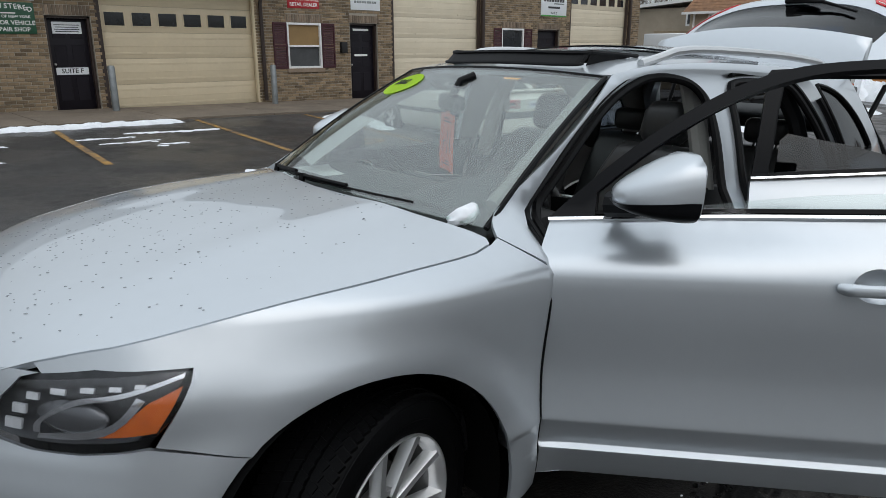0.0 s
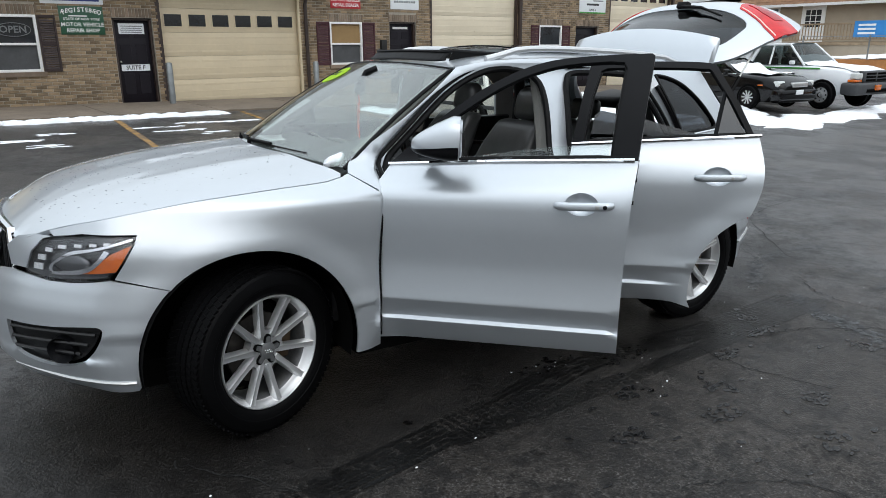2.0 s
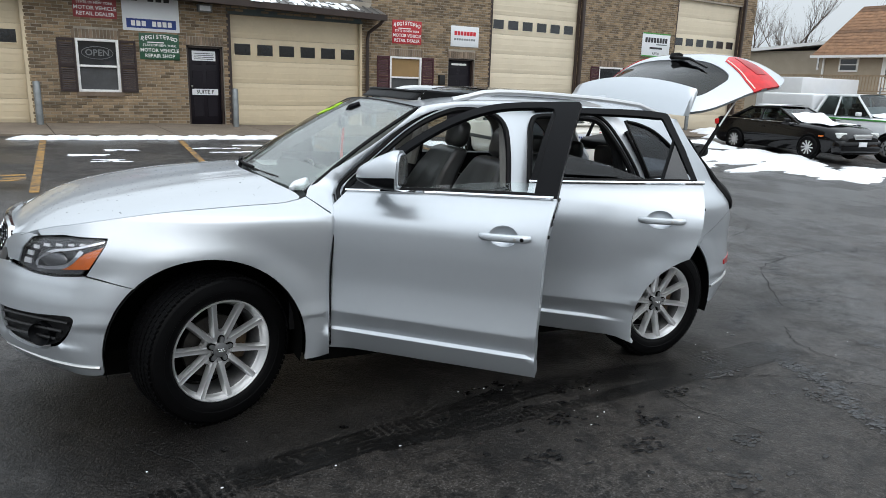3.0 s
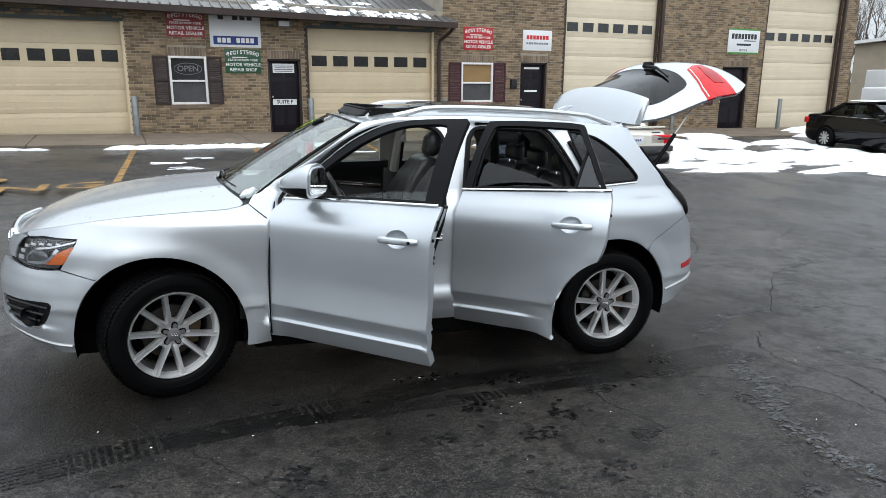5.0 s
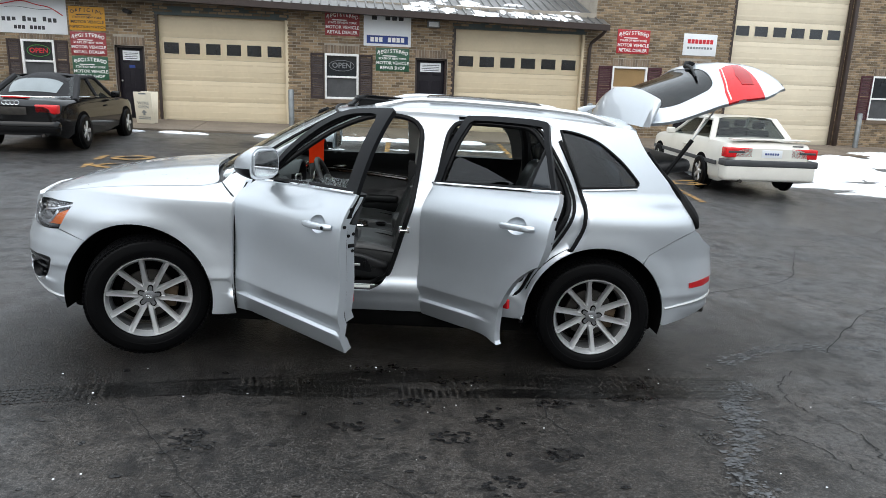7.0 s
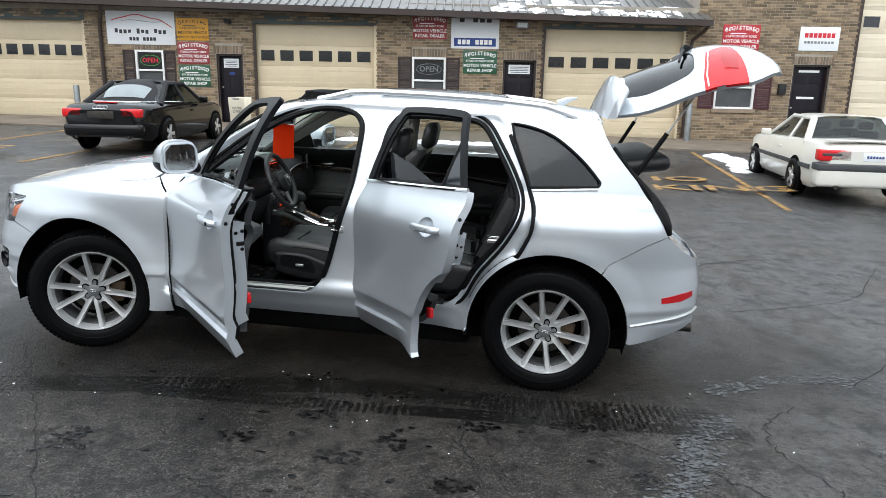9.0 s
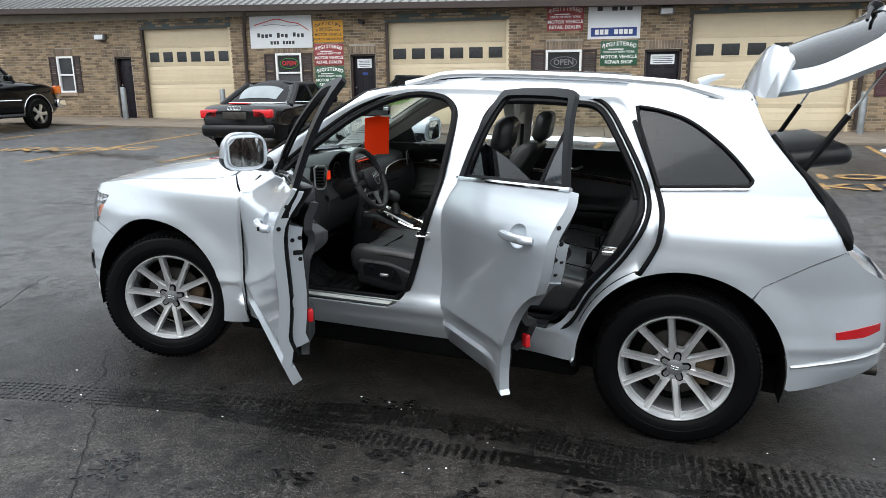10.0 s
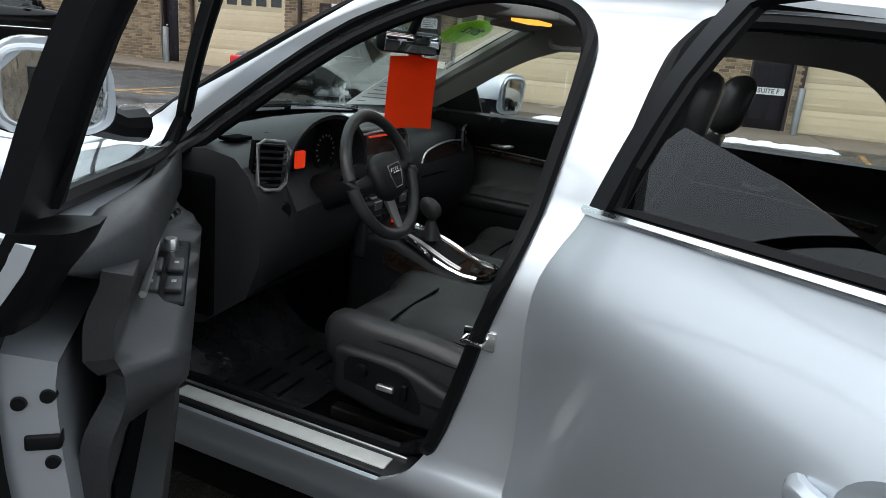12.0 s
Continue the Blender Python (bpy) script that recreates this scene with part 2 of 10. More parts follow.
def lathe_bm(profile, sides=48, axis="y", bm=None, centre=(0, 0, 0)):
    """Turns (radius, along) pairs round an axis."""
    bm = bm or bmesh.new()
    c = Vector(centre)
    rings = []
    for r, h in profile:
        ring = []
        for k in range(sides):
            a = 2 * math.pi * k / sides
            p = (r * math.cos(a), h, r * math.sin(a)) if axis == "y" else (r * math.cos(a), r * math.sin(a), h)
            ring.append(bm.verts.new(c + Vector(p)))
        rings.append(ring)
    for a, b in zip(rings, rings[1:]):
        for k in range(sides):
            bm.faces.new((a[k], b[k], b[(k + 1) % sides], a[(k + 1) % sides]))
    bmesh.ops.recalc_face_normals(bm, faces=bm.faces[:])
    return bm


def step(a, b, t):
    t = min(max((t - a) / (b - a), 0), 1)
    return t * t * (3 - 2 * t)


def curve(points, t):
    """A smooth line through (t, value) pairs, without overshoot."""
    if t <= points[0][0]:
        return points[0][1]
    for i in range(len(points) - 1):
        (a, va), (b, vb) = points[i], points[i + 1]
        if t <= b:
            def slope(j):
                if j <= 0 or j >= len(points) - 1:
                    return (points[min(j + 1, len(points) - 1)][1] - points[max(j - 1, 0)][1]) / (points[min(j + 1, len(points) - 1)][0] - points[max(j - 1, 0)][0])
                d0 = (points[j][1] - points[j - 1][1]) / (points[j][0] - points[j - 1][0])
                d1 = (points[j + 1][1] - points[j][1]) / (points[j + 1][0] - points[j][0])
                return 0.0 if d0 * d1 <= 0 else 2 * d0 * d1 / (d0 + d1)
            h = b - a
            s = (t - a) / h
            return ((1 + 2 * s) * (1 - s) ** 2 * va + s * (1 - s) ** 2 * h * slope(i) + s * s * (3 - 2 * s) * vb + s * s * (s - 1) * h * slope(i + 1))
    return points[-1][1]


# ---- ground: a lot that falls gently to the east and rises to the building ----
def ground_z(x, y):
    xx = min(max(x, -22), 30)
    near = -0.0286 * xx - 0.003
    far = 0.40 - 0.0165 * xx
    s = min(max((y - 1.5) / 12.0, 0), 1)
    return near * (1 - s) + far * s


def axis_steps(lo, hi, fine_lo, fine_hi, fine, coarse):
    out, t = [], lo
    while t < hi:
        out.append(t)
        t += fine if fine_lo <= t < fine_hi else coarse
    return out + [hi]


gx = [-900, -300, -120, -60] + axis_steps(-40, 60, -7, 8, 0.5, 2.5) + [90, 160, 320, 900]
gy = [-900, -300, -120, -60, -40] + axis_steps(-25, 30, -6, 14, 0.5, 2.5) + [60, 120, 300, 900]
gv = [(x, y, ground_z(x, y)) for y in gy for x in gx]
gf = [(j * len(gx) + i, j * len(gx) + i + 1, (j + 1) * len(gx) + i + 1, (j + 1) * len(gx) + i) for j in range(len(gy) - 1) for i in range(len(gx) - 1)]
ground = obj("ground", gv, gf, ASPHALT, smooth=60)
tagged(ground, "wet dark asphalt parking lot with salt stains and cracks", "ground", kind="structure")
from mathutils.geometry import delaunay_2d_cdt



def spl(*pts, n=8):
    """A smooth open line through points (Catmull-Rom)."""
    pts = [tuple(map(float, p)) for p in pts]
    out = []
    for i in range(len(pts) - 1):
        p0, p1, p2, p3 = pts[max(i - 1, 0)], pts[i], pts[i + 1], pts[min(i + 2, len(pts) - 1)]
        for k in range(n):
            t = k / n
            out.append(tuple(0.5 * (2 * b + (c - a) * t + (2 * a - 5 * b + 4 * c - d) * t * t + (3 * b - a - 3 * c + d) * t ** 3) for a, b, c, d in zip(p0, p1, p2, p3)))
    return out + [pts[-1]]


def arc(cx, cz, r, a0, a1, n=18):
    return [(cx + r * math.cos(radians(a0 + (a1 - a0) * k / n)), cz + r * math.sin(radians(a0 + (a1 - a0) * k / n))) for k in range(n + 1)]


def inside(p, loop):
    x, y = p
    hit = False
    for (x0, y0), (x1, y1) in zip(loop, loop[1:] + loop[:1]):
        if (y0 > y) != (y1 > y) and x < (x1 - x0) * (y - y0) / (y1 - y0) + x0:
            hit = not hit
    return hit


def gap(p, loop):
    """Distance from a point to a closed line."""
    best = 9.0
    for (x0, y0), (x1, y1) in zip(loop, loop[1:] + loop[:1]):
        dx, dy = x1 - x0, y1 - y0
        q = dx * dx + dy * dy
        t = 0 if q == 0 else min(max(((p[0] - x0) * dx + (p[1] - y0) * dy) / q, 0), 1)
        best = min(best, math.hypot(p[0] - x0 - t * dx, p[1] - y0 - t * dy))
    return best


def inset(loop, d):
    """The loop drawn in by d, whichever way it runs."""
    n = len(loop)
    area = sum(loop[i - 1][0] * loop[i][1] - loop[i][0] * loop[i - 1][1] for i in range(n))
    d = -d if area > 0 else d
    out = []
    for i, (x, z) in enumerate(loop):
        (xa, za), (xb, zb) = loop[i - 1], loop[(i + 1) % n]
        q = math.hypot(xb - xa, zb - za) or 1
        out.append((x + d * (zb - za) / q, z - d * (xb - xa) / q))
    return out


def denser(loop, most):
    out = []
    for p, q in zip(loop, loop[1:] + loop[:1]):
        k = max(1, int(math.hypot(q[0] - p[0], q[1] - p[1]) / most))
        if math.hypot(q[0] - p[0], q[1] - p[1]) < 1e-5:
            continue
        out += [(p[0] + (q[0] - p[0]) * i / k, p[1] + (q[1] - p[1]) * i / k) for i in range(k)]
    return out


def levels(lo, hi, d, extra=()):
    n = max(1, int(round((hi - lo) / d)))
    return sorted({*[lo + (hi - lo) * i / n for i in range(n + 1)], *[e for e in extra if lo < e < hi]})


FEATURES = (0.385, 0.404, 0.414, 0.421, 0.428, 0.434, 0.470, 0.505, 0.512, 0.518, 0.522, 0.526, 0.534, 0.55)


def sheet(name, loops, fn, da, db, thick, material, parent, label="", extra=(), inner=None, lines=()):
    """A pressed panel: the region inside loops[0] and outside the others, laid on the surface fn(a, b), of the given thickness, with true normals."""

    loops = [denser(lp, min(da, db) * 0.9) for lp in loops]
    pts, edges = [], []
    for lp in loops:
        s = len(pts)
        pts += lp
        edges += [(s + i, s + (i + 1) % len(lp)) for i in range(len(lp))]
    for ln in lines:
        ln = denser(ln, 0.03)
        s = len(pts)
        pts += ln
        edges += [(s + i, s + (i + 1) % len(ln)) for i in range(len(ln))]
    outer = loops[0]
    fences = loops + [denser(ln, 0.1) for ln in lines]
    a0, a1 = min(p[0] for p in outer), max(p[0] for p in outer)
    b0, b1 = min(p[1] for p in outer), max(p[1] for p in outer)
    keep = 0.3 * min(da, db)
    for a in levels(a0, a1, da):
        for b in levels(b0, b1, db, extra):
            p = (a, b)
            if inside(p, outer) and not any(inside(p, h) for h in loops[1:]) and all(gap(p, lp) > keep for lp in fences):
                pts.append(p)
    vs, es, fs, *_ = delaunay_2d_cdt([Vector(p) for p in pts], edges, [], 0, 1e-6)
    tris = []
    for f in fs:
        c = ((vs[f[0]][0] + vs[f[1]][0] + vs[f[2]][0]) / 3, (vs[f[0]][1] + vs[f[1]][1] + vs[f[2]][1]) / 3)
        if inside(c, outer) and not any(inside(c, h) for h in loops[1:]):
            tris.append(tuple(f))
    e = 0.003
    co, no = [], []
    for q in vs:
        p = Vector(fn(q[0], q[1]))
        da_, db_ = Vector(fn(q[0] + e, q[1])) - Vector(fn(q[0] - e, q[1])), Vector(fn(q[0], q[1] + e)) - Vector(fn(q[0], q[1] - e))
        nn = da_.cross(db_)
        no.append(nn.normalized() if nn.length > 1e-12 else Vector((0, 0, 1)))
        co.append(p)
    n = len(co)
    count = {}
    for f in tris:
        for i in range(3):
            k = (f[i], f[(i + 1) % 3])
            count[k] = count.get(k, 0) + 1
    rim = [k for k in count if (k[1], k[0]) not in count]
    back = [co[i] - no[i] * thick for i in range(n)]
    verts = co + back
    faces = list(tris) + [(f[2] + n, f[1] + n, f[0] + n) for f in tris]
    normals = no + [-q for q in no]
    for i, j in rim:
        s = len(verts)
        verts += [co[i], co[j], back[j], back[i]]
        normals += [Vector((0, 0, 0))] * 4
        faces.append((s + 1, s, s + 3, s + 2))
    me = bpy.data.meshes.new(name)
    me.from_pydata([tuple(q) for q in verts], [], faces)
    me.materials.append(material)
    if inner:
        me.materials.append(inner)
        for i, p in enumerate(me.polygons):
            if len(tris) <= i < 2 * len(tris):
                p.material_index = 1
    for p in me.polygons:
        p.use_smooth = True
    me.normals_split_custom_set_from_vertices([tuple(q) for q in normals])
    ob = new(name, me)
    ob.parent = parent
    if label:
        ob["label"] = label
    return ob


def left_side(off=0.0):
    return lambda x, z: (x, -(half(x, z) + off), z)


def right_side(off=0.0):
    return lambda x, z: (-x, half(-x, z) + off, z)


def soft_box(name, x0, y0, z0, x1, y1, z1, r, material, parent, label="", seg=3, m=None, shape=None):
    bm = box_bm(x0, y0, z0, x1, y1, z1, r, seg=seg)
    if shape:
        bmesh.ops.subdivide_edges(bm, edges=[e for e in bm.edges if e.calc_length() > 0.1], cuts=5, use_grid_fill=True)
        for q in bm.verts:
            q.co = shape(q.co)
    if m is not None:
        bm.transform(m)
    return part(name, bm, material, parent, label, 50)


def skin(rows, bm=None):
    bm = bm or bmesh.new()
    vs = [[bm.verts.new(p) for p in r] for r in rows]
    for a, b in zip(vs, vs[1:]):
        for i in range(len(a) - 1):
            bm.faces.new((a[i], b[i], b[i + 1], a[i + 1]))
    return bm, vs


def join_bm(bm, other):
    me = bpy.data.meshes.new("scrap")
    other.to_mesh(me)
    other.free()
    bm.from_mesh(me)
    bpy.data.meshes.remove(me)
    return bm


BLACKTRIM = mat("charcoal_window_trim", (0.006, 0.0063, 0.0075), 0.38, 0, 0.1, 5, spec=0.13)
RUBBER = mat("black_rubber_seal", (0.004, 0.004, 0.0045), 0.5, 0, 0.2, 20, spec=0.15)
TYRE = mat("black_tyre_rubber", (0.0016, 0.0016, 0.0019), 0.55, 0, 0.25, 12, 0.12, 160, spec=0.10)
ALLOY = mat("silver_alloy", (0.70, 0.705, 0.71), 0.36, 0.82, 0.04, 8, coat=0.3)
# rim barrel in dark grey; the shade inside the wheel is in its colour
BARREL = mat("shaded_rim_barrel", (0.17, 0.172, 0.175), 0.5, 0.7, 0.3, 10)
CAPGREY = mat("grey_wheel_cap", (0.20, 0.205, 0.21), 0.4, 0.6, 0.06, 8)
DARKMETAL = mat("dark_brake_metal", (0.06, 0.055, 0.05), 0.5, 0.8, 0.35, 10)
CALIPER = mat("rusty_caliper", (0.075, 0.048, 0.026), 0.6, 0.5, 0.4, 18)
SILLMETAL = mat("brushed_sill_metal", (0.60, 0.60, 0.56), 0.5, 0.1, 0.08, 30)
RAIL = mat("satin_silver_rail", (0.62, 0.63, 0.64), 0.4, 0.6, 0.04, 6, coat=0.4)
CHROME = mat("chrome", (0.80, 0.81, 0.82), 0.08, 1.0, 0.02, 4)
SATIN = mat("satin_aluminium", (0.58, 0.58, 0.57), 0.3, 0.9, 0.06, 8)
PLASTIC = mat("black_moulded_plastic", (0.012, 0.0122, 0.013), 0.46, 0, 0.2, 10, 0.06, 180, spec=0.36)
DOORTRIM = mat("charcoal_door_trim", (0.026, 0.0265, 0.028), 0.48, 0, 0.15, 10, 0.06, 180, spec=0.5)
LEATHER = mat("black_leather", (0.032, 0.0325, 0.0325), 0.36, 0, 0.22, 14, 0.06, 160, rvar=0.08, spec=0.42)
CARPET = mat("black_carpet", (0.003, 0.003, 0.0035), 0.95, 0, 0.3, 25, 0.6, 300, spec=0.05)
MATMAT = mat("shiny_protective_floor_film", (0.020, 0.021, 0.022), 0.2, 0, 0.5, 6, 0.9, 16)
HEADLINER = mat("grey_headliner", (0.24, 0.235, 0.22), 0.9, 0, 0.08, 6, 0.2, 200)
UNDER = mat("dark_underbody", (0.003, 0.003, 0.003), 0.9, 0, 0.3, 6, spec=0.05)
CLEAR = glass("clear_window_glass", (0.93, 0.96, 0.95))
SCREEN = glass("windscreen_glass", (0.93, 0.98, 0.96), least=0.155)
TINTED = glass("privacy_glass", (0.22, 0.24, 0.26), least=0.05)
LENS = glass("headlamp_lens", (0.97, 0.97, 0.98), least=0.035)
AMBER = mat("amber_reflector", (0.62, 0.13, 0.012), 0.2, 0, 0.15, 20, coat=1.0)
REDLENS = mat("red_lamp_lens", (0.60, 0.012, 0.016), 0.25, 0, 0.25, 14, coat=0.25, spec=0.3)
REDDARK = mat("deep_red_lamp_lens", (0.36, 0.004, 0.007), 0.2, 0, 0.1, 9, coat=0.25, spec=0.3)
MIRRORGLASS = mat("mirror_glass", (0.85, 0.87, 0.88), 0.01, 1.0, 0.0, 4)
ORANGE = mat("orange_price_card", (1.0, 0.095, 0.006), 0.7, 0, 0.04, 6)
# windscreen face of the card: paler orange, daylight put into its colour
ORANGE_SUN = mat("sunlit_orange_card_face", (1.0, 0.27, 0.13), 0.7, 0, 0.05, 6)
LIME = mat("lime_green_sticker", (0.50, 0.78, 0.012), 0.6, 0, 0.05, 6)
INK = mat("black_ink", (0.01, 0.01, 0.012), 0.7, 0, 0.1, 6)
WATER = mat("water_bead", (0.34, 0.36, 0.38), 0.08, 0.5, 0.1, 9)

HEADBOWL = mat("dark_lamp_housing", (0.085, 0.088, 0.092), 0.22, 0.6, 0.3, 30)
LAMPDOME = mat("smoked_lamp_dome", (0.12, 0.125, 0.13), 0.18, 0.5, 0.2, 12)
HEADGLASS_PALE = mat("pale_lamp_strip", (0.80, 0.62, 0.58), 0.2, 0, 0.1, 12, coat=0.6)
LEDPAD = mat("clear_lamp_pad", (0.82, 0.84, 0.85), 0.15, 0.35, 0.15, 60, coat=1.0)


def see_through_card(m, col, share=0.5):
    """Paper that also passes light from its far side."""
    n, l = m.node_tree.nodes, m.node_tree.links
    tl, mx = n.new("ShaderNodeBsdfTranslucent"), n.new("ShaderNodeMixShader")
    tl.inputs[0].default_value = (*col, 1)
    mx.inputs[0].default_value = share
    l.new(n["Principled BSDF"].outputs[0], mx.inputs[1])
    l.new(tl.outputs[0], mx.inputs[2])
    l.new(mx.outputs[0], n["Material Output"].inputs[0])


see_through_card(ORANGE, (1.0, 0.10, 0.006))
see_through_card(LIME, (0.45, 0.66, 0.02), 0.4)
see_through_card(ORANGE_SUN, (1.0, 0.16, 0.05))


# ---- the brick garage building ----
WALL = 14.52
def base_z(x):
    return 0.40 - 0.0165 * x

OPEN = []  # openings: x0, z0, x1, z1
GARAGES = [(-12.02, -9.20, 3.16), (-4.62, -1.32, 3.16), (3.18, 6.95, 3.16), (11.50, 15.30, 5.0), (20.35, 24.35, 5.0)]
DOORS = [(-13.0, -12.42, 2.41), (-5.66, -4.93, 2.36), (2.12, 3.02, 2.34), (9.92, 10.92, 2.36), (18.40, 19.72, 2.34)]
WINDOWS = [(-14.96, -14.38, 1.40, 2.46), (-7.86, -7.08, 1.38, 2.42), (-0.34, 0.57, 1.17, 2.37), (7.87, 8.95, 1.16, 2.33), (16.42, 17.62, 1.00, 2.34)]
for a, b, z in GARAGES + DOORS:
    OPEN.append((a, base_z((a + b) / 2) - 0.2, b, z))
for a, b, z0, z1 in WINDOWS:
    OPEN.append((a, z0, b, z1))

def wall_panels(x0, x1, z0, z1):
    """Splits a stretch of wall into rectangles between the openings."""
    cuts = sorted({x0, x1, *[c for o in OPEN for c in (o[0], o[2]) if x0 < c < x1]})
    out = []
    for a, b in zip(cuts, cuts[1:]):
        mid = (a + b) / 2
        z = z0
        for o in sorted([o for o in OPEN if o[0] < mid < o[2]], key=lambda o: o[1]):
            if o[1] > z:
                out.append((a, b, z, o[1]))
            z = max(z, o[3])
        if z < z1:
            out.append((a, b, z, z1))
    return out

def wall_mesh(name, x0, x1, z0, z1):
    bm = bmesh.new()
    for a, b, c, d in wall_panels(x0, x1, z0, z1):
        box_bm(a, WALL, c, b, WALL + 0.3, d, bm=bm)
    ob = part(name, bm, MORTAR, None, "", 0)
    return tagged(ob, "tan and brown brick wall with grey mortar joints", "wall", kind="structure")

wall_low = wall_mesh("wall_low", -30, 7.25, -0.6, 3.75)
wall_high = wall_mesh("wall_high", 7.25, 25.3, -0.9, 6.6)


# ---- lettering ----
def words(text, size, material, parent, m, name="lettering", depth=0.003, squeeze=1.0):
    """Raised letters in the built-in font, centred at m, reading along its x, up its y."""
    cu = bpy.data.curves.new("text", "FONT")
    cu.body, cu.size, cu.align_x, cu.align_y, cu.extrude = text, size, "CENTER", "CENTER", depth / 2
    cu.offset = 0.018 * size
    cu.resolution_u = 2
    tmp = new("text", cu)
    bpy.context.view_layer.update()
    me = bpy.data.meshes.new_from_object(tmp.evaluated_get(bpy.context.evaluated_depsgraph_get()))
    bpy.data.objects.remove(tmp)
    bpy.data.curves.remove(cu)
    me.materials.clear()
    me.materials.append(material)
    ob = new(name, me)
    ob["kind"] = "stuff"
    ob.parent = parent
    ob.matrix_basis = m @ Matrix.Diagonal((squeeze, 1, 1, 1))
    return ob


def bar(parent, x0, z0, x1, z1, y, material, name="bar"):
    return box(name, x0, y - 0.004, z0, x1, y, z1, material, parent)


FACE = Matrix.Rotation(radians(90), 4, "X")  # lettering that faces -y
SIGN_RED = mat("red_sign_enamel", (0.42, 0.018, 0.025), 0.4, 0, 0.06, 4)
SIGN_RED_FADED = mat("faded_red_sign", (0.27, 0.035, 0.04), 0.5, 0, 0.1, 4)
SIGN_GREEN = mat("green_sign_enamel", (0.02, 0.085, 0.045), 0.4, 0, 0.08, 4)
SIGN_YELLOW = mat("amber_sign_enamel", (0.62, 0.30, 0.02), 0.45, 0, 0.06, 4)
SIGN_WHITE = mat("white_sign_board", (0.74, 0.76, 0.78), 0.45, 0, 0.04, 3)
SIGN_BLUE = mat("blue_sign_band", (0.012, 0.04, 0.20), 0.4, 0, 0.05, 4)
LETTER_WHITE = mat("white_letters", (0.80, 0.80, 0.78), 0.5, 0, 0.03, 4)
LETTER_DARK = mat("dark_letters", (0.03, 0.03, 0.035), 0.5, 0, 0.05, 4)
LETTER_RED = mat("red_letters", (0.55, 0.02, 0.03), 0.4, 0, 0.05, 4)
LETTER_GREEN = mat("green_stripe", (0.06, 0.30, 0.05), 0.4, 0, 0.05, 4)
STEEL = mat("galvanised_steel", (0.22, 0.235, 0.24), 0.45, 0.6, 0.2, 6)
PANE = mat("window_pane_dark", (0.025, 0.028, 0.032), 0.06, 0, 0.35, 1.2, spec=0.7)
SCREENMESH = mat("insect_screen", (0.06, 0.062, 0.065), 0.7, 0, 0.25, 3)
BLIND = mat("tan_window_blind", (0.27, 0.17, 0.07), 0.7, 0, 0.12, 3)


# ---- garage doors ----
def garage_door(x0, x1, top, tall, label):
    bz = base_z((x0 + x1) / 2)
    door = empty("garage_door", pose((x0 + x1) / 2, WALL + 0.13, bz))
    tagged(door, label, "garage door", "garage doors of the brick building")
    w = (x1 - x0) / 2
    h = top - bz
    paint = CREAM_TALL if tall else CREAM
    sections = 8 if tall else 5
    win = 5 if tall else 3
    hs = h / sections
    zwin = None
    for s in range(sections):
        z0, z1 = s * hs, (s + 1) * hs
        bm = box_bm(-w, 0, z0 + 0.0025, w, 0.045, z1 - 0.0025, 0.004)
        if s != win:
            for k in range(4):
                a = -w + 0.10 + k * (2 * w - 0.1) / 4
                b = a + (2 * w - 0.1) / 4 - 0.10
                for zz0, zz1 in ((z0 + hs * 0.16, z0 + hs * 0.24), (z0 + hs * 0.76, z0 + hs * 0.84)):
                    box_bm(a, -0.0045, zz0, b, 0.004, zz1, 0.002, bm, 1)
            box_bm(-w, -0.004, z0 + hs * 0.47, w, 0.004, z0 + hs * 0.50, 0.002, bm, 1)
        part("panel", bm, paint, door)
        if s == win:
            ww = (2 * w - 0.16) / 6
            wh = min(0.28, hs * 0.55)
            gm = ww * 0.15
            for k in range(6):
                a = -w + 0.08 + k * ww
                pane = box("window_pane", a + gm, -0.006, z0 + hs / 2 - wh / 2, a + ww - gm, 0.004, z0 + hs / 2 + wh / 2, BLACK_GLASS, door, "dark glazed door light")
                bm = bmesh.new()
                for q in ((a + gm - 0.025, z0 + hs / 2 - wh / 2 - 0.025, a + ww - gm + 0.025, z0 + hs / 2 - wh / 2), (a + gm - 0.025, z0 + hs / 2 + wh / 2, a + ww - gm + 0.025, z0 + hs / 2 + wh / 2 + 0.025),
                          (a + gm - 0.025, z0 + hs / 2 - wh / 2, a + gm, z0 + hs / 2 + wh / 2), (a + ww - gm, z0 + hs / 2 - wh / 2, a + ww - gm + 0.025, z0 + hs / 2 + wh / 2)):
                    box_bm(q[0], -0.014, q[1], q[2], 0.004, q[3], 0.003, bm, 1)
                part("light_frame", bm, paint, door)
    box("bottom_seal", -w, -0.006, -0.012, w, 0.05, 0.012, RUBBER_G, door)
    for sx in (-1, 1):
        box("jamb", sx * (w + 0.0) - 0.05, -0.132, -0.02, sx * (w + 0.0) + 0.05, -0.10 + 0.06, h, TRIM if (tall or sx < 0) else CREAM, door, "brown metal door jamb")
    if not tall:
        box("header", -w - 0.05, -0.14, h, w + 0.05, -0.09, h + 0.26, GREENTRIM, door, "grey green header board")
    return door


RUBBER_G = mat("black_sweep", (0.01, 0.01, 0.01), 0.7, 0, 0.1, 4)
for i, (a, b, z) in enumerate(GARAGES):
    garage_door(a, b, z, i > 2, "cream sectional garage door with a row of small windows, shut" if i < 3 else "tall pale cream sectional garage door, shut")
garage_door(-21.0, -16.9, 3.2, False, "cream sectional garage door with a row of small windows, shut")


